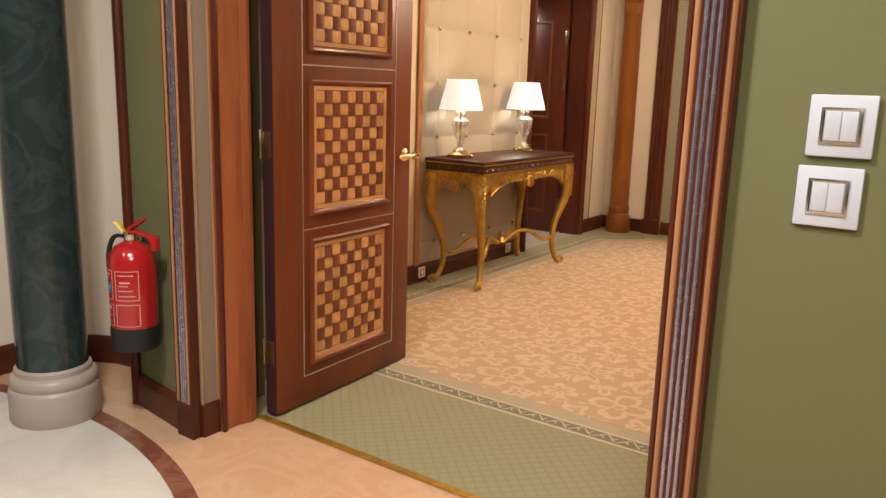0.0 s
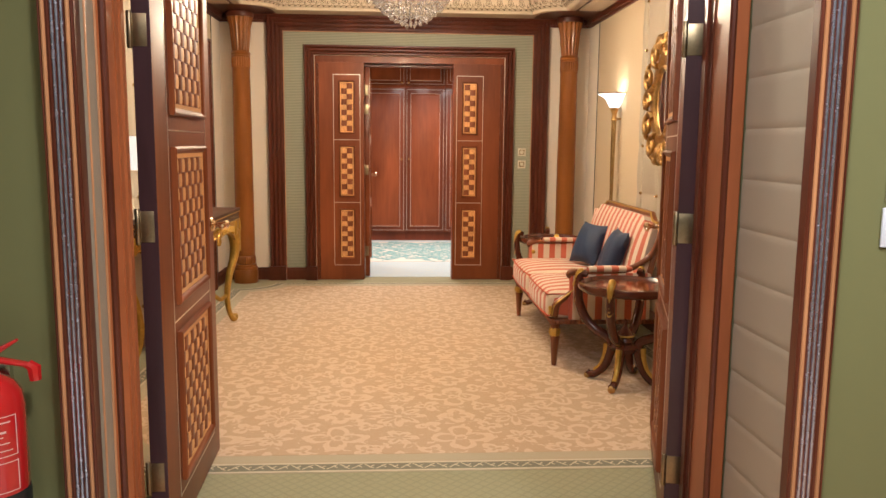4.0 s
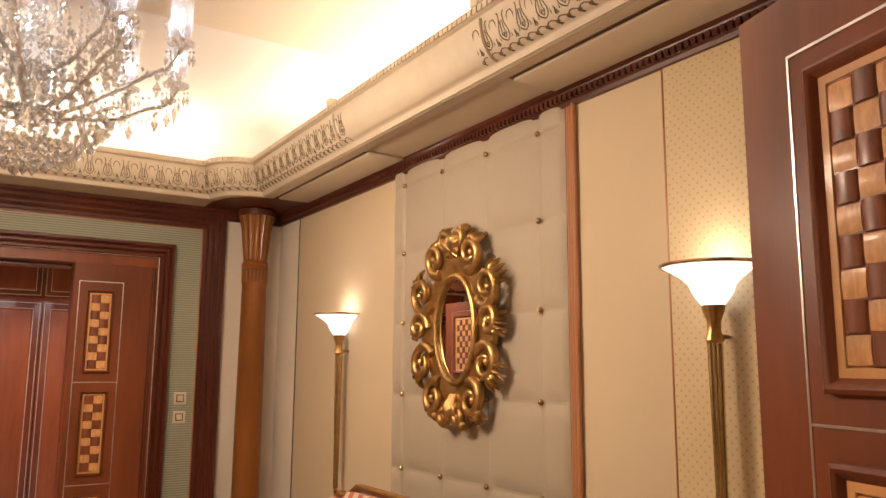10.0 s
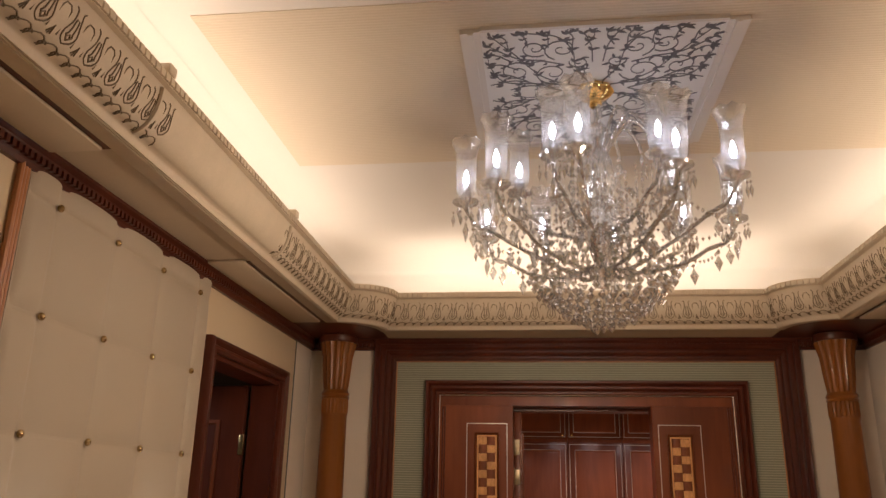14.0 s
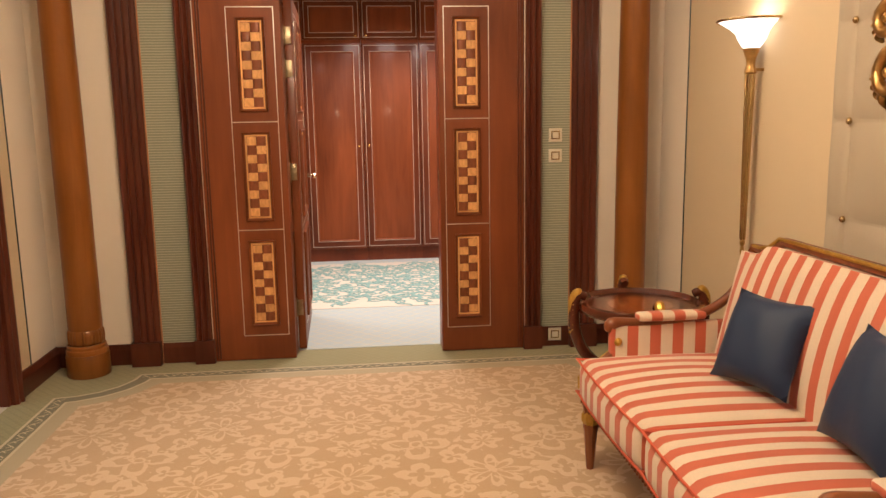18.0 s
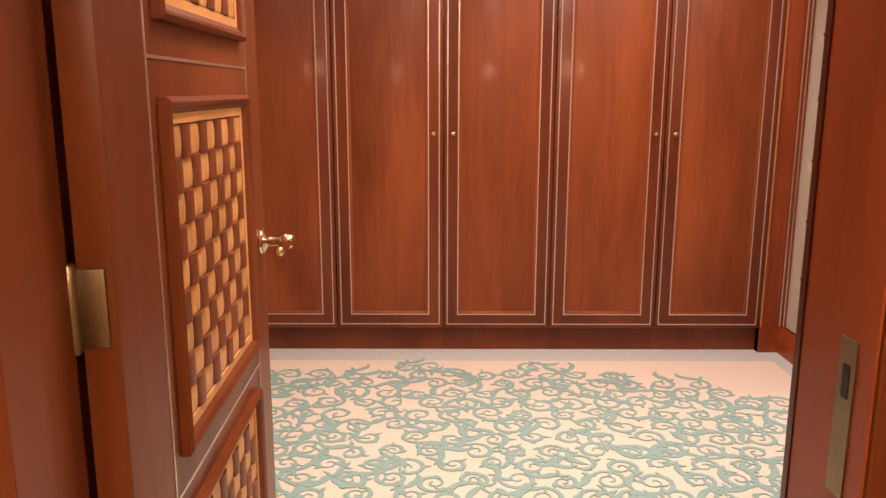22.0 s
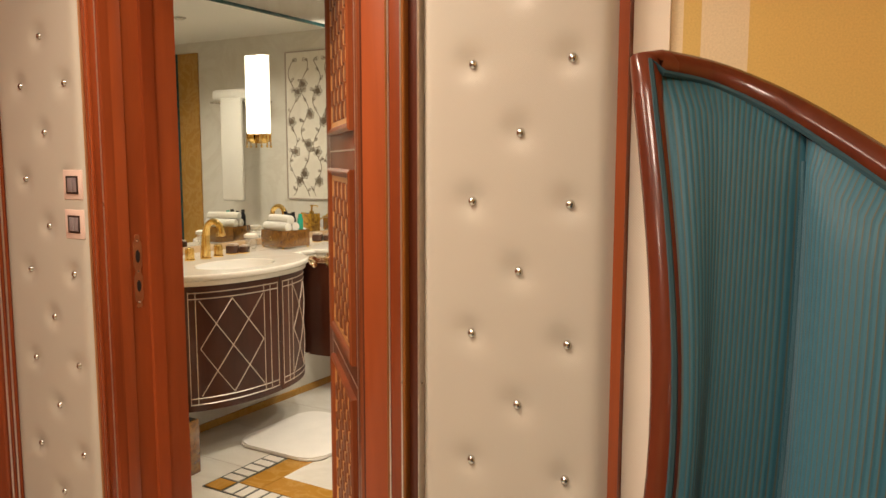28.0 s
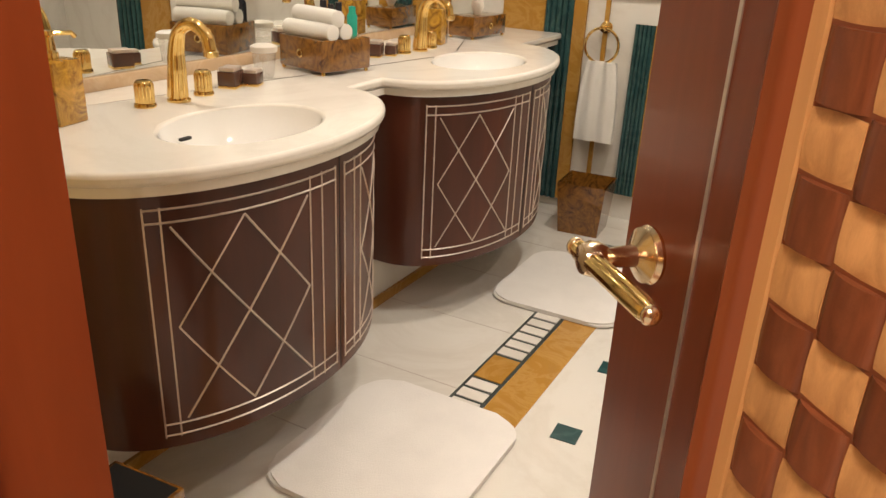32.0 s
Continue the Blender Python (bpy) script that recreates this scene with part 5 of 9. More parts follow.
padded("wall_padded_south", 8.9, 9.382, 9.121, 0.28, 0.157)
padded("wall_padded_north", 10.656, 11.14, 10.878, 0.303, 0.158)
slab("trim_padded_edge", (0.47, 8.876, 0.0), (0.5, 8.898, 2.6), CHERRY)
slab("wall_cloth_dressing_east", (0.492, 8.8, 0.14), (0.5, 8.874, 2.6), PALE_CLOTH)
for name, y0, y1 in (("south", 8.9, 9.384), ("north", 10.654, 11.15)):
    bm = bmesh.new()
    sweep(bm, [(0.5, y0), (0.5, y1)], [(-0.001, 0), (0.05, 0), (0.05, 0.1), (0.04, 0.125), (0.034, 0.15), (-0.001, 0.15)], False)
    setting("baseboard_dressing_" + name, bm, CHERRY, "cherry wood baseboard", 30)
slab("trim_corner_post", (0.339, 11.152, 0), (0.5, 11.25, 2.75), CASING_WOOD)
slab("trim_corner_plinth", (0.339, 11.146, 0), (0.5, 11.25, 0.15), CASING_WOOD)
for x, r, mt in ((0.347, 0.005, STRIP), (0.36, 0.006, CASING_WOOD), (0.436, 0.007, CASING_WOOD), (0.452, 0.004, SILVER), (0.462, 0.006, CASING_WOOD), (0.474, 0.004, SILVER), (0.485, 0.007, CASING_WOOD)):
    bm = bmesh.new()
    tube(bm, [(x, 11.152, 0.15), (x, 11.152, 2.72)], r, 8)
    setting("trim_corner_reed", bm, mt, "", 40)
# bathroom door casing on the dressing side and lining
# each strip: distance from the opening, width, depth, material, and whether it is a rounded reed
CASE_SOUTH = ((0.0, 0.012, 0.012, MAHOG, 0), (0.012, 0.078, 0.022, CHERRY, 0), (0.09, 0.006, 0.03, MAHOG, 0), (0.096, 0.009, 0.044, HONEY, 1), (0.105, 0.004, 0.045, SILVER, 0), (0.109, 0.032, 0.044, CASING_WOOD, 0),
              (0.141, 0.004, 0.045, SILVER, 0), (0.145, 0.011, 0.048, HONEY, 1), (0.156, 0.026, 0.03, MAHOG, 0), (0.182, 0.006, 0.034, SILVER, 1))
CASE_NORTH = ((0.0, 0.016, 0.034, CASING_WOOD, 0), (0.016, 0.004, 0.036, SILVER, 0), (0.02, 0.034, 0.034, CASING_WOOD, 0), (0.054, 0.008, 0.042, CASING_WOOD, 1), (0.062, 0.004, 0.038, SILVER, 0),
              (0.066, 0.012, 0.044, CASING_WOOD, 1), (0.078, 0.02, 0.026, MAHOG, 0), (0.098, 0.005, 0.034, STRIP, 1))
for edge, way, rows in ((9.57, -1, CASE_SOUTH), (10.55, 1, CASE_NORTH)):
    ob = setting("door_frame_bath_" + ("south" if way < 0 else "north"), bbox((0.492, min(edge, edge + way * 0.1), 0), (0.5, max(edge, edge + way * 0.1), 2.28)), CASING_WOOD, "moulded cherry wood door frame with silver lines")
    for o, w, d, mt, round_ in rows:
        a, b = sorted((edge + way * o, edge + way * (o + w)))
        if round_:
            bm = bmesh.new()
            c = (a + b) / 2
            tube(bm, [(0.5 - d + w / 2, c, 0.0), (0.5 - d + w / 2, c, 2.28 + o)], w / 2, 10)
            box(bm, (0.5 - d + w / 2, a, 0.0), (0.493, b, 2.28 + o))
        else:
            bm = bbox((0.5 - d, a, 0.0), (0.493, b, 2.28 + o), 0.0015 if w > 0.02 else 0.0)
        part("moulding", bm, mt, ob, "thin silver inlay line" if mt is SILVER else "", 40)
slab("door_head_bath", (0.455, 9.4, 2.282), (0.5, 10.64, 2.44), CASING_WOOD, "moulded cherry wood door head")
bm = bmesh.new()
box(bm, (0.495, 10.562, 0), (0.77, 10.575, 2.28))
box(bm, (0.495, 9.555, 0), (0.77, 9.572, 2.28))
box(bm, (0.495, 9.572, 2.265), (0.77, 10.562, 2.29))
lin = setting("door_lining_bath", bm, CHERRY, "cherry wood door lining")
bm = bmesh.new()
box(bm, (0.62, 10.549, 0), (0.67, 10.562, 2.265))
part("door_stop", bm, CASING_WOOD, lin)
part("front_board", bbox((0.468, 10.5505, 0), (0.545, 10.5625, 2.264), 0.002), CHERRY, lin, "lighter red front board")
bm = bmesh.new()
lobes = ((1.228, 0.006), (1.222, 0.011), (1.212, 0.008), (1.2, 0.0155), (1.18, 0.0165), (1.125, 0.0165), (1.112, 0.011), (1.098, 0.011), (1.085, 0.0165), (1.03, 0.0165), (1.01, 0.0155), (0.998, 0.008), (0.988, 0.011), (0.982, 0.006))
outline = [(0.579 + w, z) for z, w in lobes] + [(0.579 - w, z) for z, w in reversed(lobes)]
rows = [[bm.verts.new((x, y, z)) for x, z in outline] for y in (10.5594, 10.5622)]
bm.faces.new(rows[0])
for i in range(len(outline)):
    bm.faces.new((rows[0][i], rows[0][i - 1], rows[1][i - 1], rows[1][i]))
strike = part("strike_plate", bm, COPPERY, lin, "lobed coppery brass strike plate")
for name, z, r in (("latch_hole", 1.155, 0.022), ("bolt_hole", 1.055, 0.02)):
    bm = bmesh.new()
    ball(bm, (0.579, 10.5594, z), r, 14, 8, (0.42, 0.04, 1))
    part(name, bm, BLACK, strike)
for z in (1.208, 1.105, 1.002):
    bm = bmesh.new()
    ball(bm, (0.579, 10.559, z), 0.004, 8, 5, (1, 0.5, 1))
    part("screw", bm, STEEL, strike)

# bathroom shell
slab("wall_bath_north", (0.5, 12.02, 0), (4.6, 12.25, 2.8), WHITE_MARBLE, "white marble bathroom wall")
slab("wall_bath_east", (4.3, 8.5, 0), (4.6, 12.25, 2.8), WHITE_MARBLE, "white marble bathroom wall")
slab("wall_bath_south", (0.7, 8.45, 0), (4.6, 8.6, 2.8), WHITE_MARBLE, "white marble bathroom wall")
slab("wall_bath_west", (0.745, 10.576, 0), (0.767, 12.02, 2.6), WHITE_MARBLE)
slab("wall_bath_west_south", (0.745, 8.6, 0), (0.767, 9.55, 2.6), WHITE_MARBLE)
slab("wall_bath_west_head", (0.745, 9.55, 2.291), (0.767, 10.575, 2.6), WHITE_MARBLE)
slab("ceiling_bath", (0.5, 8.4, 2.6), (4.6, 12.3, 2.75), WHITE_CEIL)
slab("ceiling_void_block", (-6, -4, 3.5), (5, 13, 3.6), PORTAL)


# ---- things of the foyer ----
def spiral(cx, cy, r, a0, turns, d=1, n=26, inner=0.12):
    return [(cx + r * (1 - (1 - inner) * i / n) * math.cos(a0 + d * 2 * math.pi * turns * i / n),
             cy + r * (1 - (1 - inner) * i / n) * math.sin(a0 + d * 2 * math.pi * turns * i / n)) for i in range(n + 1)]


def ribbon(bm, pts, widths, z, h):
    """A flat raised strip along plan points."""
    rows = []
    n = len(pts)
    for i in range(n):
        p = Vector(pts[i])
        d = Vector(pts[min(i + 1, n - 1)]) - Vector(pts[max(i - 1, 0)])
        d = d.normalized() if d.length > 1e-9 else Vector((1, 0))
        s = Vector((-d.y, d.x)) * (widths[i] if isinstance(widths, list) else widths)
        rows.append((bm.verts.new((p.x - s.x, p.y - s.y, z)), bm.verts.new((p.x - s.x * 0.8, p.y - s.y * 0.8, z + h)),
                     bm.verts.new((p.x + s.x * 0.8, p.y + s.y * 0.8, z + h)), bm.verts.new((p.x + s.x, p.y + s.y, z))))
    for a, b in zip(rows, rows[1:]):
        for k in range(3):
            bm.faces.new((a[k], b[k], b[k + 1], a[k + 1]))


def leaf_shape(bm, x, y, ang, length, width, z, h):
    pts, w = [], []
    for i in range(7):
        t = i / 6
        pts.append((x + length * t * math.cos(ang + 0.5 * t), y + length * t * math.sin(ang + 0.5 * t)))
        w.append(max(0.0006, width * math.sin(math.pi * min(0.97, t + 0.08)) ** 0.8))
    ribbon(bm, pts, w, z, h)


def make_extinguisher(m):
    ob = thing("fire_extinguisher", m, "red fire extinguisher with a black foot hung on the wall", "fire extinguisher")
    bm = bmesh.new()
    lathe(bm, [(0.076, 0.09), (0.078, 0.1), (0.078, 0.36), (0.072, 0.4), (0.055, 0.432), (0.03, 0.45), (0.022, 0.455)], 28)
    part("cylinder", bm, RED, ob)
    bm = bmesh.new()
    lathe(bm, [(0.074, 0.0), (0.08, 0.006), (0.081, 0.085), (0.079, 0.1)], 28)
    part("foot", bm, BLACK, ob, "black plastic foot")
    bm = bmesh.new()
    lathe(bm, [(0.02, 0.452), (0.024, 0.46), (0.024, 0.485), (0.016, 0.49)], 16)
    part("valve", bm, STEEL, ob, "metal valve")
    bm = bmesh.new()
    tube(bm, [(-0.016, 0, 0.485), (0.03, 0, 0.497), (0.1, 0.0, 0.476)], [0.013, 0.017, 0.013], 8, 0.6)
    tube(bm, [(-0.005, 0, 0.5), (0.04, 0, 0.535), (0.07, 0, 0.556)], [0.014, 0.015, 0.008], 8, 0.6)
    tube(bm, [(0.09, 0, 0.482), (0.104, 0, 0.47), (0.106, 0, 0.43)], [0.014, 0.017, 0.014], 8)
    part("squeeze_grip", bm, RED, ob, "red squeeze grip")
    bm = bmesh.new()
    tube(bm, [(-0.02, -0.01, 0.49), (-0.05, -0.012, 0.53)], [0.009, 0.016], 6, 0.5)
    part("safety_tab", bm, YELLOW, ob, "yellow safety tab")
    bm = bmesh.new()
    tube(bm, spline([(-0.02, 0, 0.47), (-0.075, -0.005, 0.46), (-0.098, -0.01, 0.38), (-0.094, -0.01, 0.26), (-0.086, -0.012, 0.16)], 6), 0.0085, 8)
    part("hose", bm, BLACK, ob, "black rubber hose")

    def label_patch(a0, a1, z0, z1, mt, r=0.0788):
        bm = bmesh.new()
        n = 8
        lo = [bm.verts.new((r * math.cos(radians(a0 + (a1 - a0) * i / n)), r * math.sin(radians(a0 + (a1 - a0) * i / n)), z0)) for i in range(n + 1)]
        hi = [bm.verts.new((v.co.x, v.co.y, z1)) for v in lo]
        for i in range(n):
            bm.faces.new((lo[i], lo[i + 1], hi[i + 1], hi[i]))
        return part("label", bm, mt, ob)
    def outlined(a0, a1, z0, z1):
        for b in ((a0, a1, z0, z0 + 0.0025), (a0, a1, z1 - 0.0025, z1), (a0, a0 + 1.8, z0 + 0.0025, z1 - 0.0025), (a1 - 1.8, a1, z0 + 0.0025, z1 - 0.0025)):
            label_patch(*b, LABEL_W)
    for a0, a1 in ((-150, -97), (-88, -30)):
        outlined(a0, a1, 0.222, 0.345)
        outlined(a0, a1, 0.112, 0.205)
    label_patch(-147, -100, 0.25, 0.295, LABEL_B, 0.0793)
    for a0, a1, z, h in ((-143, -105, 0.325, 0.007), (-138, -112, 0.31, 0.007), (-141, -104, 0.272, 0.006), (-137, -108, 0.262, 0.004), (-143, -105, 0.182, 0.014), (-142, -110, 0.165, 0.004), (-140, -104, 0.153, 0.004),
                         (-142, -118, 0.14, 0.004), (-139, -106, 0.128, 0.004), (-80, -42, 0.325, 0.004), (-76, -50, 0.295, 0.006), (-80, -55, 0.282, 0.003), (-80, -45, 0.262, 0.003), (-80, -40, 0.24, 0.003)):
        label_patch(a0, a1, z, z + h, LABEL_W, 0.0797)
    for x in (-0.01,):
        part("wall_bracket", bbox((-0.03, 0.07, 0.3), (0.03, 0.1, 0.46), 0.004), STEEL, ob, "metal wall bracket")
    return ob


make_extinguisher(pose(-2.733, 1.745, 0.352, 0, 0, 10) @ Matrix.Diagonal((1.18, 1.18, 0.96, 1)))


def turned_column(name, m, label, prof, mats, group="", flutes=None):
    ob = thing(name, m, label, "column", group)
    for (nm, pr, mt, fl, dp) in prof:
        bm = bmesh.new()
        lathe(bm, pr, 48 if fl else 32, (0, 0, 0), fl, dp)
        part(nm, bm, mt, ob)
    return ob


turned_column("stone_column", pose(-3.12, 1.6, 0), "dark green marble column on a pale stone base", (
    ("base", [(0.175, 0), (0.178, 0.01), (0.178, 0.13), (0.172, 0.145), (0.165, 0.15), (0.172, 0.165), (0.172, 0.185), (0.16, 0.2), (0.15, 0.205), (0.15, 0.225), (0.14, 0.235)], STONE_BASE, 0, 0),
    ("shaft", [(0.138, 0.233), (0.138, 1.4), (0.13, 2.8), (0.16, 2.95), (0.16, 3.04)], GREEN_MARBLE, 0, 0)), None)

ob = thing("potted_plant", pose(-3.36, 1.0, 0), "yellow-green leafy plant in a stone pot", "plant")
bm = bmesh.new()
lathe(bm, [(0.1, 0), (0.11, 0.03), (0.09, 0.08), (0.14, 0.3), (0.15, 0.34), (0.13, 0.34), (0.1, 0.28)], 24)
part("pot", bm, OLDGOLD, ob)
random.seed(5)
for i in range(26):
    bm = bmesh.new()
    a, r = random.uniform(0, 6.28), random.uniform(0.1, 0.3)
    z = random.uniform(0.42, 0.75)
    n, rows = 6, []
    for k in range(n + 1):
        t = k / n
        c = Vector((r * t * math.cos(a), r * t * math.sin(a), 0.32 + (z - 0.32) * t - 0.12 * t * t))
        w = 0.035 * math.sin(math.pi * min(0.98, t * 0.9 + 0.1))
        s = Vector((-math.sin(a), math.cos(a), 0)) * w
        rows.append((bm.verts.new(c - s), bm.verts.new(c + Vector((0, 0, 0.008))), bm.verts.new(c + s)))
    for p, q in zip(rows, rows[1:]):
        bm.faces.new((p[0], p[1], q[1], q[0]))
        bm.faces.new((p[1], p[2], q[2], q[1]))
    part("leaf", bm, LEAFY, ob)

switch_plate(pose(-0.222, 1.498, 1.368), "white double light switch on the olive wall", COOL_PLASTIC, 0.106, 2, STEEL, ROCKER_PALE)
switch_plate(pose(-0.229, 1.498, 1.245), "white double light switch on the olive wall", COOL_PLASTIC, 0.106, 2, STEEL, ROCKER_PALE)

# ---- doors ----
door_leaf("entrance_door", pose(-2.39, 2.155, 0, 0, 0, 92.4), "open mahogany door leaf with woven light and dark wood panels", 0.945, 2.285, 0.06, -1, 9, "entrance double door")
door_leaf("entrance_door", pose(-0.557, 2.15, 0, 0, 0, 74), "open mahogany door leaf with woven light and dark wood panels", 0.945, 2.285, 0.066, -1, 9, "entrance double door")
door_leaf("dressing_door", pose(-1.877, 7.932, 0, 0, 0, 91.8), "open mahogany door leaf with woven light and dark wood panels", 0.945, 2.255, 0.05, -1, 9)
leaf = door_leaf("bathroom_door", pose(0.566, 9.591, 0.012, 0, 0, 44.4), "half-open reddish mahogany door leaf with woven wood panels", 0.945, 2.24, 0.05, -1, 9, "", RED_LEAF, (0.134, 0.128, 0.197, 0.219), BRONZE)
bm = bmesh.new()
tube(bm, [(0.014, 0.0235, 0.014), (0.014, 0.0235, 2.236)], 0.0125, 12)
part("edge_bead", bm, RED_LEAF, leaf, "rounded bead along the hinge edge", 60)
ob = thing("side_door", pose(-3.56, 7.09, 0, 0, 0, 180), "dark wooden door standing open into the corridor", "door")
part("leaf_body", bbox((0, -0.025, 0.01), (0.98, 0.025, 2.315), 0.004), MAHOG, ob)
for z0, z1 in ((0.2, 1.0), (1.15, 2.1)):
    part("panel_frame", turned(frame_bm(-0.85, z0, -0.15, z1, [(0, 0), (0, 0.01), (0.02, 0.012), (0.03, 0.002), (0.03, 0)]), Matrix.Translation((0, 0.025, 0)) @ Matrix.Rotation(math.pi, 4, "Z")), MAHOG_LEAF, ob)
for z in (0.3, 1.5, 1.95):
    part("hinge", bbox((-0.012, 0.0, z - 0.06), (0.02, 0.03, z + 0.06), 0.003), BRASS, ob, "brass hinge")


# ---- hall: columns ----
def palm_column(m):
    ob = thing("corner_column", m, "honey wood corner column with a palm capital", "column", "corner columns")
    for nm, pr, fl, dp in (
            ("plinth", [(0.13, 0), (0.133, 0.006), (0.133, 0.13), (0.128, 0.137)], 0, 0),
            ("base_ring", [(0.126, 0.137), (0.13, 0.15), (0.126, 0.165), (0.118, 0.17), (0.12, 0.185), (0.113, 0.195)], 0, 0),
            ("reeded_collar", [(0.1, 0.195), (0.112, 0.205), (0.115, 0.24), (0.112, 0.275), (0.104, 0.285)], 30, 0.06),
            ("shaft", [(0.101, 0.285), (0.104, 0.3), (0.102, 1.2), (0.094, 2.18), (0.098, 2.19), (0.098, 2.2)], 0, 0),
            ("carved_band", [(0.095, 2.2), (0.1, 2.21), (0.1, 2.29), (0.095, 2.3)], 24, 0.08),
            ("neck_ring", [(0.098, 2.3), (0.106, 2.31), (0.098, 2.32), (0.106, 2.335), (0.098, 2.35), (0.092, 2.36)], 0, 0),
            ("capital", [(0.09, 2.36), (0.098, 2.42), (0.106, 2.5), (0.114, 2.59), (0.13, 2.655), (0.138, 2.68), (0.138, 2.69)], 18, 0.09),
            ("abacus", [(0.14, 2.69), (0.145, 2.7), (0.145, 2.735), (0.135, 2.743)], 0, 0)):
        bm = bmesh.new()
        lathe(bm, [(r * 0.93, z) for r, z in pr], 72 if fl else 36, (0, 0, 0), fl, dp)
        part(nm, bm, HONEY if nm != "abacus" else MAHOG, ob)
    return ob


col = palm_column(pose(0.215, 7.63, 0))
for x, y in ((-3.135, 7.64), (0.2, 2.62), (-3.12, 2.62)):
    copy_thing(col, pose(x, y, 0, 0, 0, 40))

# wall plates in the hall
for z in (1.374, 1.245):
    switch_plate(pose(-0.232, FY - 0.012, z), "beige light switch on the sage cloth", IVORY2, 0.085, 1, BRASS)
switch_plate(pose(-0.23, FY - 0.022, 0.08), "beige socket on the baseboard", IVORY2, 0.085, 1, BRASS)
switch_plate(pose(LX + 0.045, 5.86, 1.28, 0, 0, 90), "beige light switch beside the side door", IVORY2, 0.075, 1, BRASS)
for y in (4.5, 5.75):
    switch_plate(pose(LX + 0.026, y, 0.075, 0, 0, 90), "white power socket on the baseboard", IVORY, 0.08, 1, BRASS)


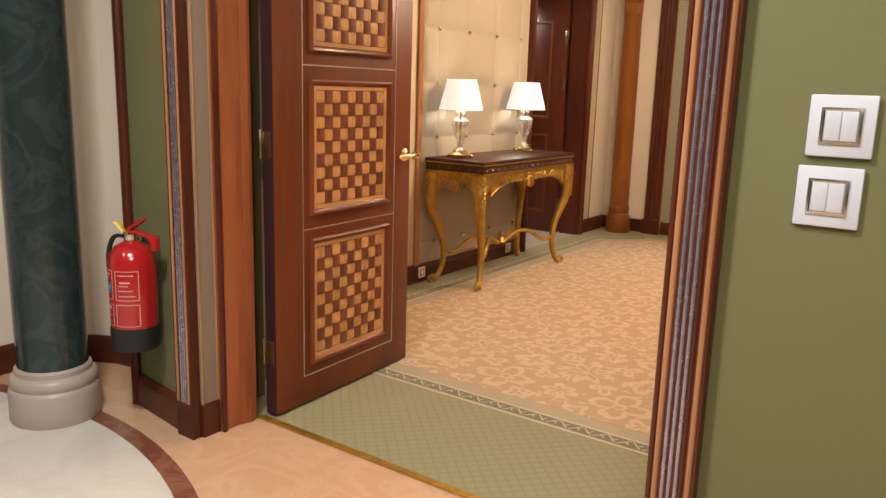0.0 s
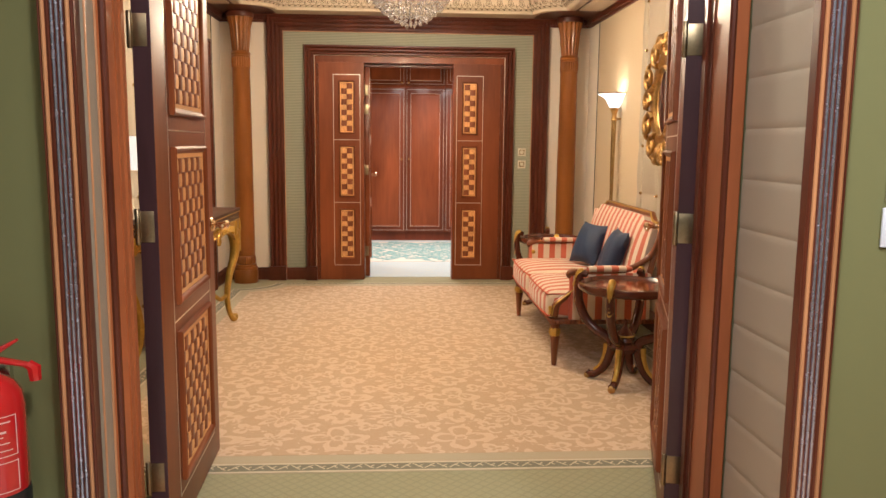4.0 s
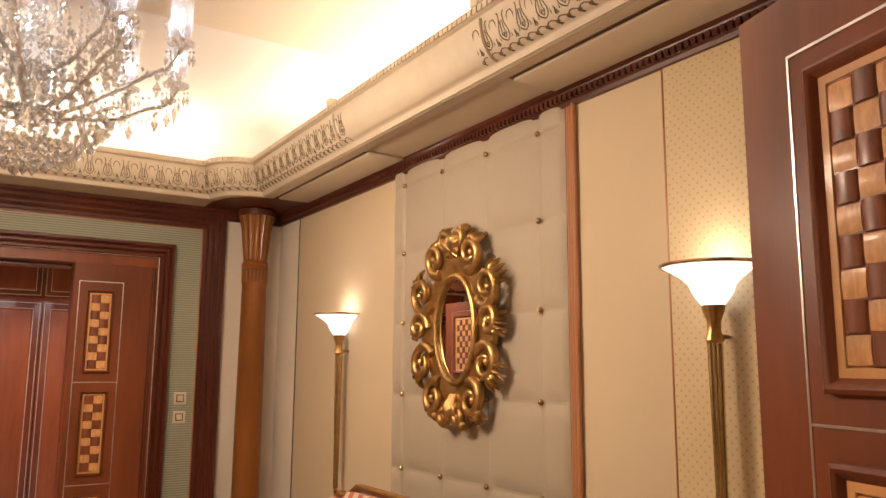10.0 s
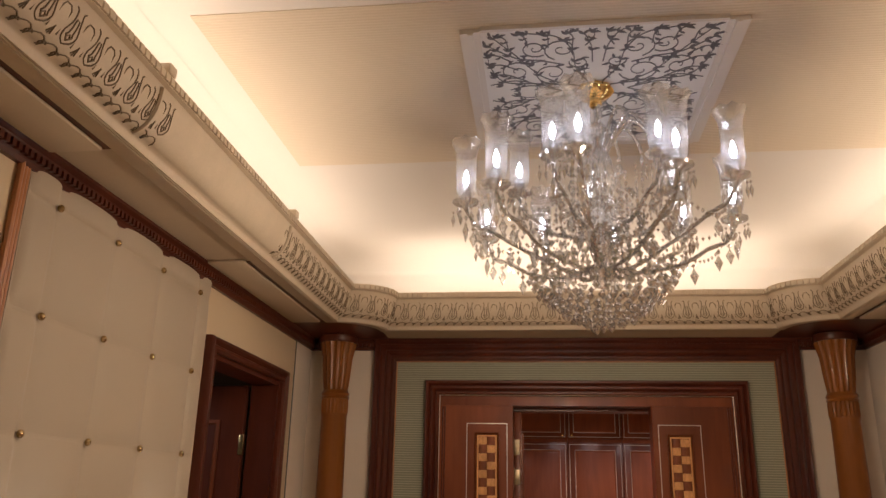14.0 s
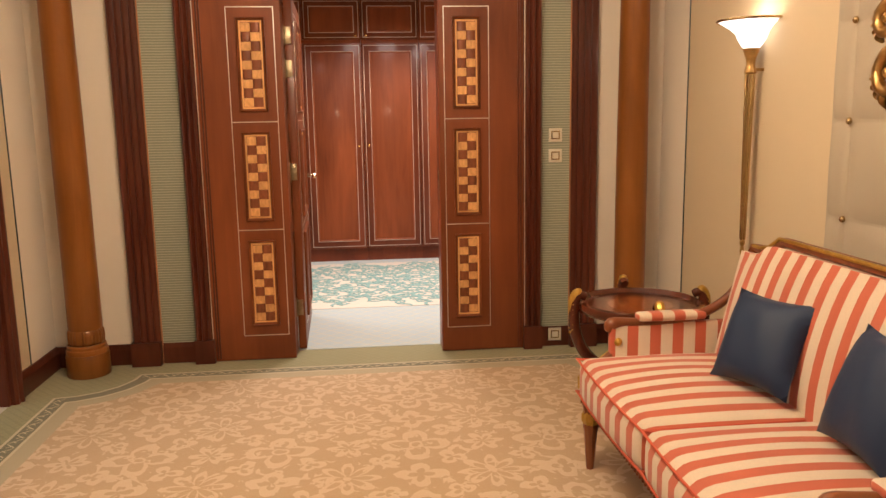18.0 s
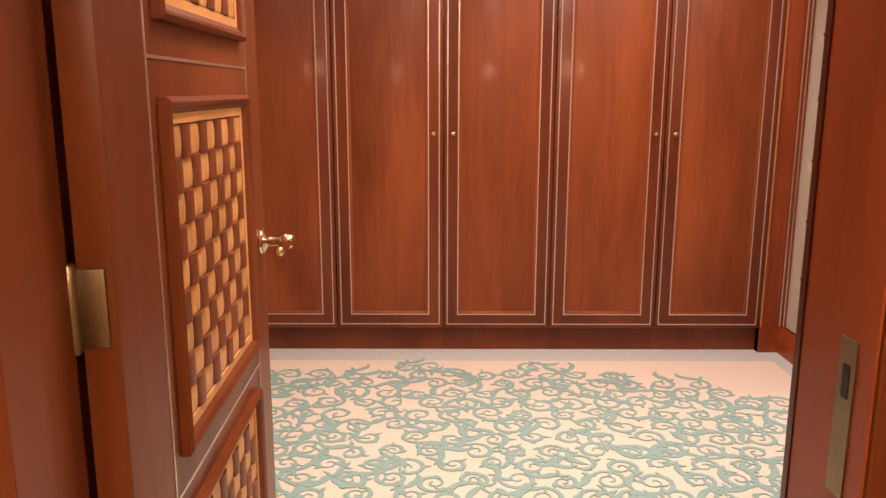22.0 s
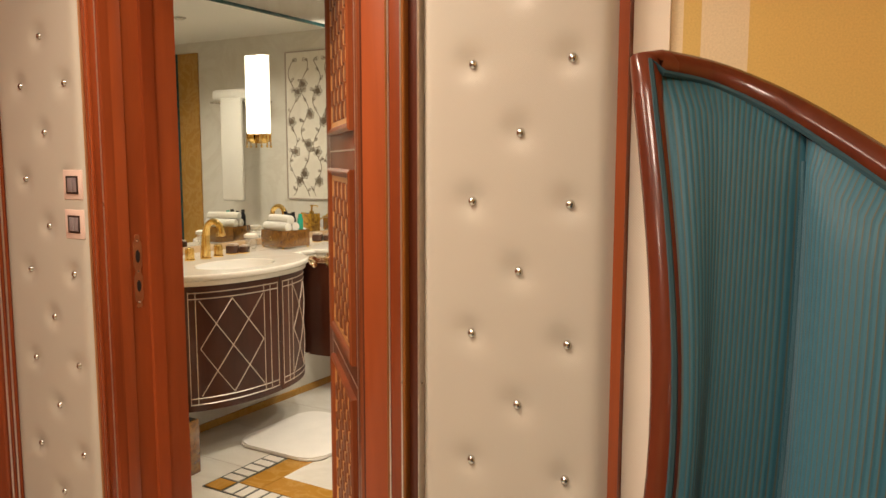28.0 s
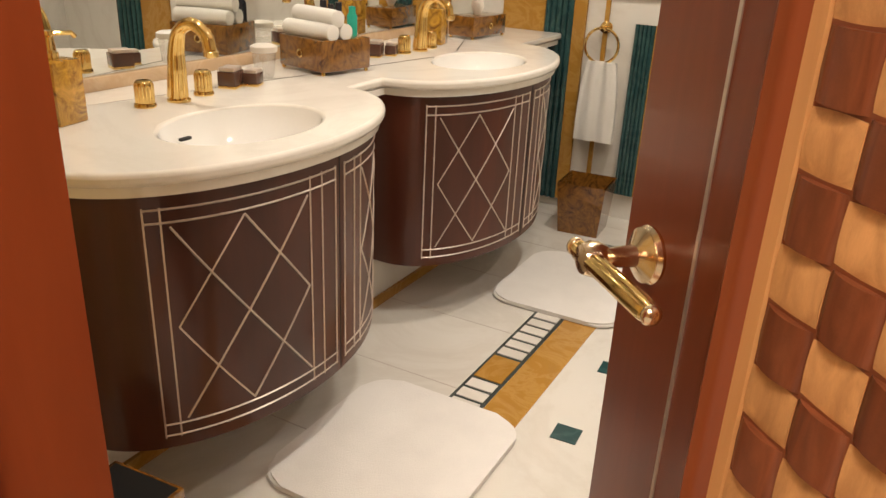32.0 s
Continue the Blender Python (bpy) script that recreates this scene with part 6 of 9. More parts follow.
# ---- hall: console ----
def make_console(m):
    ob = thing("console_table", m, "gilt rococo console table with a dark wooden top", "table")
    L, D = 0.69, 0.255
    pts = []
    for sx, sy in ((-1, -1), (1, -1), (1, 1), (-1, 1)):
        pts.append((sx * L, sy * D))
    part("tabletop", bbox((-L, -D, 0.905), (L, D, 0.93), 0.004), DARKTOP, ob)
    part("top_rail", bbox((-L + 0.008, -D + 0.008, 0.838), (L - 0.008, D - 0.008, 0.904), 0.002), DARKTOP, ob)
    for z in (0.899, 0.838):
        bm = bmesh.new()
        e = 0.006
        box(bm, (-L + 0.004, -D - 0.001, z), (L - 0.004, -D + 0.012, z + e))
        box(bm, (-L + 0.004, D - 0.012, z), (L - 0.004, D - 0.004, z + e))
        box(bm, (-L + 0.004, -D + 0.012, z), (-L + 0.012, D - 0.012, z + e))
        box(bm, (L - 0.012, -D + 0.012, z), (L - 0.004, D - 0.012, z + e))
        part("gilt_line", bm, GILT, ob, "", None)
    bm = bmesh.new()
    ball(bm, (0, 0, 0), 0.006, 8, 4)
    me = mesh_of("stud", bm, STEEL, 60)
    for i in range(17):
        piece("stud", me, ob, Matrix.Translation((-L + 0.04 + i * (2 * L - 0.08) / 16, -D + 0.007, 0.868)))
    for i in range(6):
        for s in (-1, 1):
            piece("stud", me, ob, Matrix.Translation((s * (L - 0.007), -D + 0.04 + i * (2 * D - 0.08) / 5, 0.868)))

    def apron(axis, half, off, s):
        """A flat gilt apron, arched between the legs, with thin raised scrolls and an open shell hanging in the middle."""
        bm = bmesh.new()
        n = 28
        top, low = [], []
        for i in range(n + 1):
            t = -1 + 2 * i / n
            u = t * half
            z = 0.765 - 0.085 * abs(t) ** 5 + (0.045 * max(0.0, 1 - abs(u) / 0.055))
            for lst, zz in ((top, 0.84), (low, z)):
                for o in (0.0, 0.02):
                    c = (u, (off - o) * s, zz) if axis == "x" else ((off - o) * s, u, zz)
                    lst.append(bm.verts.new(c))
        for i in range(n):
            a, b = 2 * i, 2 * i + 2
            bm.faces.new((top[a], top[b], low[b], low[a]))
            bm.faces.new((top[a + 1], top[b + 1], low[b + 1], low[a + 1]))
            bm.faces.new((low[a], low[b], low[b + 1], low[a + 1]))
        part("apron", bm, GILT, ob, "carved gilt apron", 30)

        def put(p2, out=0.004):
            return [(u, (off + out) * s, z) if axis == "x" else ((off + out) * s, u, z) for u, z in p2]

        def curl(pts, r0, r1):
            line = [(p[0], p[1]) for p in spline([(u, z, 0) for u, z in pts], 5)]
            m = len(line)
            c = bmesh.new()
            tube(c, put(line), [r0 + (r1 - r0) * i / (m - 1) for i in range(m)], 6)
            part("scroll", c, GILT, ob, "", 60)
        for d in (-1, 1):
            # the lip that follows the arch
            curl([(d * half * t, 0.768 - 0.085 * t ** 5) for t in (0.3, 0.5, 0.7, 0.85, 0.95, 0.995)], 0.006, 0.006)
            # ears over the shell, then a long scroll with a curl at each end
            curl([(d * u, z) for u, z in ((0.012, 0.8), (0.016, 0.826), (0.036, 0.832), (0.048, 0.815), (0.036, 0.802), (0.026, 0.812))], 0.008, 0.005)
            curl([(d * u, z) for u, z in ((0.03, 0.79), (0.055, 0.77), (0.085, 0.762), (0.115, 0.772), (0.128, 0.79), (0.118, 0.803), (0.106, 0.794))], 0.009, 0.004)
            curl([(d * u, z) for u, z in ((0.05, 0.79), (0.085, 0.797), (0.1, 0.815), (0.088, 0.825), (0.079, 0.815))], 0.006, 0.003)
            if half > 0.3:
                for c, r in ((0.16, 0.03), (0.225, 0.026)):
                    bm = bmesh.new()
                    sp = spiral(c * d, 0.785, r, math.pi / 2, 1.3, d, 18)
                    tube(bm, put(sp), [0.009 * (1 - 0.55 * i / 18) for i in range(19)], 6)
                    part("scroll", bm, GILT, ob, "", 60)
                for k in range(5):
                    u = 0.3 + 0.045 * k
                    curl([(d * u, 0.77 - 0.006 * k), (d * (u + 0.03), 0.79 - 0.006 * k), (d * (u + 0.05), 0.82 - 0.008 * k)], 0.01, 0.004)
        for k in range(-2, 3):
            a = -math.pi / 2 + k * 0.27
            p = [(0.018 * math.cos(a), 0.81 + 0.018 * math.sin(a)), (0.06 * math.cos(a), 0.81 + 0.06 * math.sin(a)), (0.098 * math.cos(a), 0.81 + 0.108 * math.sin(a))]
            bm = bmesh.new()
            tube(bm, put(p), [0.004, 0.0085, 0.006], 6)
            part("shell_ray", bm, GILT, ob, "", 60)
    apron("x", 0.56, D - 0.02, -1)
    apron("y", 0.17, L - 0.02, -1)
    apron("y", 0.17, L - 0.02, 1)
    for sx in (-1, 1):
        for sy in (-1, 1):
            bm = bmesh.new()
            c = [(0.632, 0.202, 0.76), (0.652, 0.21, 0.7), (0.66, 0.214, 0.62), (0.64, 0.206, 0.53), (0.596, 0.186, 0.43), (0.56, 0.172, 0.33), (0.545, 0.166, 0.22), (0.56, 0.172, 0.12), (0.59, 0.186, 0.05), (0.622, 0.2, 0.02)]
            line = spline([(sx * x, sy * y, z) for x, y, z in c], 5)
            rr = [0.054, 0.05, 0.042, 0.035, 0.03, 0.026, 0.023, 0.021, 0.021, 0.024]
            rad = []
            for i in range(len(line)):
                k = i / 5
                a, b = rr[min(9, int(k))], rr[min(9, int(k) + 1)]
                rad.append(a + (b - a) * (k - int(k)))
            tube(bm, line, rad, 10)
            leg = part("leg", bm, GILT, ob, "gilt cabriole leg", 60)
            x0, x1 = sorted((sx * 0.578, sx * 0.682))
            y0, y1 = sorted((sy * 0.148, sy * 0.248))
            part("knee_block", bbox((x0, y0, 0.715), (x1, y1, 0.838), 0.014, 3), GILT, leg, "", 40)
            bm = bmesh.new()
            tube(bm, [(sx * (0.63 - 0.03 * math.cos(a) * 0.9 + 0.012), sy * (0.2 - 0.012 * math.cos(a)), 0.03 + 0.024 * math.sin(a)) for a in [i * 0.55 for i in range(9)]], [0.02 - 0.0015 * i for i in range(9)], 8)
            part("foot_scroll", bm, GILT, leg)
            # a tall acanthus leaf on the outer corner, its fronds curling out from a spine
            bm = bmesh.new()
            spine = [(0.684, 0.25, 0.83), (0.688, 0.253, 0.76), (0.694, 0.246, 0.69), (0.698, 0.24, 0.62), (0.682, 0.232, 0.55)]
            tube(bm, spline([(sx * x, sy * y, z) for x, y, z in spine], 4), [0.007] * 9 + [0.006] * 4 + [0.004] * 4, 6)
            for k in range(7):
                z = 0.815 - k * 0.036
                w = 0.046 * math.sin(math.pi * (k + 1.6) / 9.5)
                for d in (0, 1):
                    p = [(0.686, 0.25, z - 0.022), (0.688 - w * 0.5 * d, 0.252 - w * 0.5 * (1 - d), z + 0.004), (0.688 - w * d, 0.252 - w * (1 - d), z + 0.008), (0.692 - w * d * 1.1, 0.256 - w * (1 - d) * 1.1, z - 0.008)]
                    tube(bm, spline([(sx * x, sy * y, zz) for x, y, zz in p], 3), [0.0085, 0.0085, 0.008, 0.008, 0.0075, 0.007, 0.006, 0.005, 0.003, 0.002], 6)
            part("acanthus_leaf", bm, GILT, leg, "carved gilt acanthus leaf", 50)
            # thin raised lip along the inner edges of the leg
            for o in (0, 1):
                bm = bmesh.new()
                tube(bm, [(p[0] - sx * (rad[i] * 0.9 if o else -0.2 * rad[i]), p[1] + sy * (0.2 * rad[i] if o else -0.9 * rad[i]), p[2]) for i, p in enumerate(line)][4:40], 0.005, 5)
                part("leg_lip", bm, GILT, leg, "", 60)
            bm = bmesh.new()
            tube(bm, spline([(sx * 0.55, sy * 0.165, 0.24), (sx * 0.45, sy * 0.13, 0.22), (sx * 0.32, sy * 0.08, 0.3), (sx * 0.2, sy * 0.03, 0.31), (sx * 0.06, 0, 0.25), (0, 0, 0.255)], 6), 0.017, 8)
            part("stretcher", bm, GILT, ob, "curved gilt stretcher")
    bm = bmesh.new()
    lathe(bm, [(0.03, 0.235), (0.045, 0.25), (0.03, 0.275), (0.016, 0.29), (0.022, 0.31), (0.001, 0.335)], 16)
    part("finial", bm, GILT, ob)
    return ob


make_console(pose(-3.085, 5.18, 0, 0, 0, 90))


def make_table_lamp(m):
    ob = thing("table_lamp", m, "crystal urn table lamp with a pleated white shade, lit", "lamp", "lamps on the console")
    bm = bmesh.new()
    for i in range(4):
        a = math.pi / 4 + i * math.pi / 2
        tube(bm, spline([(0.03 * math.cos(a), 0.03 * math.sin(a), 0.034), (0.06 * math.cos(a), 0.06 * math.sin(a), 0.026), (0.092 * math.cos(a), 0.092 * math.sin(a), 0.009)], 4), [0.014, 0.014, 0.013, 0.012, 0.011, 0.01, 0.01, 0.01, 0.011], 8)
    lathe(bm, [(0.02, 0.01), (0.088, 0.012), (0.09, 0.022), (0.074, 0.03), (0.06, 0.036), (0.05, 0.043), (0.02, 0.046)], 48, (0, 0, 0), 8, 0.1)
    part("base", bm, GOLD, ob, "gold footed base")
    bm = bmesh.new()
    lathe(bm, [(0.046, 0.044), (0.05, 0.05), (0.046, 0.058), (0.03, 0.066), (0.022, 0.08), (0.02, 0.1), (0.027, 0.106), (0.027, 0.112), (0.02, 0.118), (0.03, 0.132), (0.046, 0.165), (0.058, 0.205), (0.063, 0.235), (0.06, 0.25), (0.066, 0.256), (0.066, 0.264), (0.045, 0.276), (0.028, 0.286), (0.026, 0.3), (0.034, 0.316), (0.036, 0.326), (0.022, 0.332), (0.012, 0.334)], 64, (0, 0, 0), 16, 0.07)
    part("urn", bm, LAMP_GLASS, ob, "clear cut crystal urn")
    bm = bmesh.new()
    lathe(bm, [(0.008, 0.04), (0.008, 0.34), (0.014, 0.345), (0.014, 0.37), (0.006, 0.372)], 10)
    part("rod", bm, BRASS, ob)
    bm = bmesh.new()
    n = 96
    lo = [bm.verts.new(((0.155 + 0.003 * (-1) ** i) * math.cos(2 * math.pi * i / n), (0.155 + 0.003 * (-1) ** i) * math.sin(2 * math.pi * i / n), 0.345)) for i in range(n)]
    hi = [bm.verts.new(((0.102 + 0.002 * (-1) ** i) * math.cos(2 * math.pi * i / n), (0.102 + 0.002 * (-1) ** i) * math.sin(2 * math.pi * i / n), 0.55)) for i in range(n)]
    for i in range(n):
        bm.faces.new((lo[i], lo[(i + 1) % n], hi[(i + 1) % n], hi[i]))
    part("shade", bm, SHADE, ob, "pleated white lampshade", 20)
    for r, z in ((0.157, 0.343), (0.104, 0.55)):
        bm = bmesh.new()
        tube(bm, [(r * math.cos(a), r * math.sin(a), z) for a in [2 * math.pi * i / 40 for i in range(41)]], 0.004, 6, 1, False)
        part("shade_rim", bm, SHADE, ob)
    return ob


lamp = make_table_lamp(pose(-3.175, 4.69, 0.93))
copy_thing(lamp, pose(-3.17, 5.62, 0.93, 0, 0, 30))


def make_wall_torch(m):
    """A torch-shaped wall lamp; local -y points out of the wall, z is height over the floor."""
    ob = thing("wall_torch_lamp", m, "tapered brass wall torch with a glowing alabaster half bowl", "wall lamp", "wall torches")
    bm = bmesh.new()
    lathe(bm, [(0.001, 0.775), (0.006, 0.79), (0.012, 0.82), (0.007, 0.845), (0.013, 0.855), (0.013, 0.87), (0.009, 0.875)], 16)
    part("finial", bm, OLDGOLD, ob, "turned gilt finial")
    bm = bmesh.new()
    lathe(bm, [(0.012, 0.875), (0.0145, 0.88), (0.024, 1.66), (0.024, 1.675)], 36, (0, 0, 0), 12, 0.2)
    part("stem", bm, BRASS, ob, "fluted brass stem")
    bm = bmesh.new()
    lathe(bm, [(0.024, 1.67), (0.031, 1.68), (0.027, 1.695), (0.022, 1.71), (0.024, 1.74), (0.037, 1.775), (0.04, 1.79), (0.03, 1.795)], 24, (0, 0, 0), 10, 0.12)
    part("capital", bm, OLDGOLD, ob, "leafy gilt capital")
    bm = bmesh.new()
    prof = [(0.032, 1.785), (0.05, 1.81), (0.066, 1.835), (0.072, 1.855), (0.09, 1.875), (0.13, 1.9), (0.155, 1.915), (0.148, 1.918), (0.12, 1.9), (0.06, 1.845), (0.025, 1.8)]
    lathe(bm, prof, 32)
    for v in bm.verts:
        v.co.y = min(v.co.y, 0.06)
    part("bowl", bm, BOWL, ob, "glowing alabaster bowl")
    bm = bmesh.new()
    tube(bm, [(0.158 * math.cos(a), min(0.06, 0.158 * math.sin(a)), 1.917) for a in [2 * math.pi * i / 48 for i in range(49)]], 0.0065, 6, 1, False)
    part("rim", bm, BRASS, ob)
    part("wall_bracket", bbox((-0.007, 0.0, 1.685), (0.007, 0.066, 1.7), 0.003), OLDGOLD, ob)
    return ob


torch = make_wall_torch(pose(RX - 0.068, 6.54, 0, 0, 0, -90))
copy_thing(torch, pose(RX - 0.068, 3.74, 0, 0, 0, -90))


# ---- hall: settee and side tables ----
def puffed(lo, hi, puff=0.02, n=10, edge=0.02):
    """A cushion block with rounded edges and a crowned top."""
    bm = bmesh.new()
    box(bm, lo, hi)
    bmesh.ops.bevel(bm, geom=bm.edges[:], offset=edge, segments=3, affect="EDGES", profile=0.6)
    bmesh.ops.subdivide_edges(bm, edges=[e for e in bm.edges if e.calc_length() > 0.1], cuts=n - 2, use_grid_fill=True)
    c = (Vector(lo) + Vector(hi)) / 2
    h = (Vector(hi) - Vector(lo)) / 2
    for v in bm.verts:
        d = v.co - c
        u = [1 - min(1, abs(d[i]) / h[i]) ** 2 for i in range(3)]
        for i in range(3):
            j, k = (i + 1) % 3, (i + 2) % 3
            if abs(d[i]) > h[i] * 0.8:
                v.co[i] += math.copysign(puff * u[j] * u[k], d[i])
    return bm


def pillow(w, t, n=12):
    """A square scatter cushion in the xz plane with pulled corners."""
    bm = bmesh.new()
    gs = []
    for s in (1, -1):
        g = []
        for i in range(n + 1):
            row = []
            for j in range(n + 1):
                u, v = -1 + 2 * i / n, -1 + 2 * j / n
                pinch = 1 - 0.1 * (1 - abs(v) ** 2) * abs(u) ** 3
                pinch2 = 1 - 0.1 * (1 - abs(u) ** 2) * abs(v) ** 3
                th = t * max(0.0, (1 - abs(u) ** 2.6) * (1 - abs(v) ** 2.6)) ** 0.5
                th += 0.004 * math.sin(7 * u + 3 * v) * (1 - u * u) * (1 - v * v)
                row.append(bm.verts.new((u * w * pinch, s * th, v * w * pinch2)))
            g.append(row)
        gs.append(g)
    for g in gs:
        for i in range(n):
            for j in range(n):
                bm.faces.new((g[i][j], g[i + 1][j], g[i + 1][j + 1], g[i][j + 1]))
    bmesh.ops.remove_doubles(bm, verts=bm.verts[:], dist=0.0005)
    return bm


def make_settee(m):
    """Local x along its length, front towards -y; seat about half a metre high."""
    ob = thing("settee", m, "coral and cream striped settee with a carved wooden frame", "sofa")
    W = 0.79
    part("seat_rail", bbox((-W, -0.4, 0.288), (W, 0.36, 0.32), 0.008), SETTEE_WOOD, ob)
    bm = bmesh.new()
    tube(bm, [(0, 0, -0.012), (0, 0, 0.012)], 0.0075, 6)
    gadroon = mesh_of("gadroon", bm, SETTEE_WOOD, 60)
    for i in range(60):
        piece("gadroon", gadroon, ob, Matrix.Translation((-W + 0.02 + i * (2 * W - 0.04) / 59, -0.402, 0.304)))
    for s in (-1, 1):
        for i in range(28):
            piece("gadroon", gadroon, ob, Matrix.Translation((s * W, -0.38 + i * 0.72 / 27, 0.304)))
    coral = m_plain("coral_piping", (0.5, 0.09, 0.04), 0.8)
    for x0, x1 in ((-W + 0.03, -0.002), (0.002, W - 0.03)):
        seat = part("seat_cushion", puffed((x0, -0.425, 0.318), (x1, 0.2, 0.5), 0.03, 12, 0.05), STRIPE_X, ob, "plump coral and cream striped seat cushion", 60)
        bm = bmesh.new()
        for z in (0.345, 0.486):
            tube(bm, spline([(x0 + 0.012, 0.15, z), (x0 + 0.006, -0.36, z), (x0 + 0.05, -0.428, z), (x1 - 0.05, -0.428, z), (x1 - 0.006, -0.36, z), (x1 - 0.012, 0.15, z)], 5), 0.005, 6)
        part("piping", bm, coral, seat, "coral piping")
    # back, leaning and raised in the middle
    lean = Matrix.Translation((0, 0.2, 0.44)) @ Matrix.Rotation(radians(-13), 4, "X")
    bm = bmesh.new()
    n = 30
    crest = lambda t: 0.49 + 0.055 * (1 if abs(t) < 0.72 else 1 - math.sin(min(1.0, (abs(t) - 0.72) / 0.13) * math.pi / 2))
    front, back = [], []
    for i in range(n + 1):
        t = -1 + 2 * i / n
        x = t * (W - 0.05)
        col_f, col_b = [], []
        for j in range(9):
            v = j / 8
            z = 0.02 + (crest(t) - 0.02) * v
            puff = 0.045 * (1 - abs(t) ** 8) * math.sin(math.pi * min(1, v * 0.92 + 0.06)) ** 0.6
            col_f.append(bm.verts.new((x, -0.055 - puff, z)))
            col_b.append(bm.verts.new((x, 0.03, z)))
        front.append(col_f)
        back.append(col_b)
    for g in (front, back):
        for i in range(n):
            for j in range(8):
                bm.faces.new((g[i][j], g[i + 1][j], g[i + 1][j + 1], g[i][j + 1]))
    for a, b in ((front[0], back[0]), (front[n], back[n])):
        for j in range(8):
            bm.faces.new((a[j], a[j + 1], b[j + 1], b[j]))
    for i in range(n):
        bm.faces.new((front[i][8], front[i + 1][8], back[i + 1][8], back[i][8]))
    part("backrest", turned(bm, lean), STRIPE_X, ob, "coral and cream striped backrest", 60)
    bm = bmesh.new()
    line = [(-W + 0.02, 0, 0.0), (-W + 0.02, 0, 0.44)]
    line += [(t * (W - 0.03), 0, crest(t) + 0.022) for t in [-0.98 + 1.96 * i / 28 for i in range(29)]]
    line += [(W - 0.02, 0, 0.44), (W - 0.02, 0, 0.0)]
    tube(bm, line, 0.02, 8)
    part("back_frame", turned(bm, lean), SETTEE_WOOD, ob, "moulded wooden back frame")
    bm = bmesh.new()
    tube(bm, [(t * (W - 0.03), -0.022, crest(t) + 0.03) for t in [-0.95 + 1.9 * i / 24 for i in range(25)]], 0.008, 6)
    part("gilt_crest", turned(bm, lean), GILT, ob, "gilt line along the crest")
    for s in (-1, 1):
        x = s * (W - 0.015)
        bm = bmesh.new()
        tube(bm, spline([(x, 0.3, 0.86), (x, 0.24, 0.74), (x, 0.1, 0.655), (x, -0.1, 0.63), (x, -0.24, 0.635), (x, -0.29, 0.62), (x, -0.27, 0.585)], 5), [0.02] * 20 + [0.022, 0.025, 0.027, 0.028, 0.027, 0.025, 0.022, 0.018, 0.014, 0.012, 0.01], 10)
        arm = part("arm", bm, SETTEE_WOOD, ob, "scrolled wooden arm", 60)
        bm = bmesh.new()
        tube(bm, spline([(x, -0.22, 0.6), (x, -0.25, 0.53), (x, -0.31, 0.47), (x, -0.37, 0.42), (x, -0.385, 0.34)], 5), [0.018] * 10 + [0.019, 0.02, 0.021, 0.022, 0.024, 0.026, 0.027, 0.028, 0.029, 0.029, 0.029], 10)
        line = spline([(x + s * 0.02, -0.23, 0.595), (x + s * 0.021, -0.26, 0.53), (x + s * 0.022, -0.32, 0.475), (x + s * 0.026, -0.385, 0.42), (x + s * 0.029, -0.405, 0.345)], 5)
        bead = bmesh.new()
        tube(bead, line, 0.0045, 6)
        part("gilt_bead", bead, GILT, arm, "gilt bead along the arm support")
        part("arm_support", bm, SETTEE_WOOD, arm)
        bm = bmesh.new()
        ball(bm, (x - s * 0.0, -0.255, 0.555), 0.022, 10, 6, (1.6, 1, 1))
        part("gilt_knob", bm, GILT, arm)
        bm = bmesh.new()
        tube(bm, [(x, -0.4 + 0.0, 0.36), (x, -0.41, 0.41)], [0.02, 0.012], 8)
        part("gilt_block", bm, GILT, arm)
        bm = bmesh.new()
        tube(bm, [(x + s * 0.026, -0.25 + 0.03 * math.cos(a) * (1 - 0.08 * k), 0.56 + 0.03 * math.sin(a) * (1 - 0.08 * k)) for k, a in enumerate([i * 0.7 for i in range(10)])], 0.006, 6)
        part("gilt_volute", bm, GILT, arm, "gilt carved volute")
        part("arm_pad", puffed((x - 0.032, -0.17, 0.64), (x + 0.032, 0.12, 0.672), 0.005, 6, 0.014), STRIPE_Y, arm, "striped arm pad", 60)
        part("side_panel", bbox((x - 0.018, -0.29, 0.318), (x + 0.018, 0.25, 0.63), 0.012), STRIPE_Y, ob, "striped panel under the arm")
        for y, nm in ((-0.37, "front"), (0.33, "rear")):
            bm = bmesh.new()
            if nm == "front":
                lathe(bm, [(0.014, 0), (0.017, 0.012), (0.02, 0.05), (0.028, 0.17), (0.033, 0.2), (0.026, 0.215), (0.036, 0.235), (0.036, 0.25), (0.03, 0.262), (0.036, 0.3)], 20, (s * (W - 0.04), y, 0), 10, 0.08)
            else:
                tube(bm, spline([(s * (W - 0.05), y, 0.3), (s * (W - 0.05), y + 0.02, 0.15), (s * (W - 0.05), y + 0.07, 0.005)], 4), 0.022, 8)
            leg = part("leg", bm, SETTEE_WOOD, ob, "tapered fluted leg")
            if nm == "front":
                bm = bmesh.new()
                lathe(bm, [(0.03, 0.205), (0.04, 0.225), (0.04, 0.25), (0.03, 0.262)], 16, (s * (W - 0.04), y, 0), 8, 0.1)
                part("gilt_ring", bm, GILT, leg)
    return ob


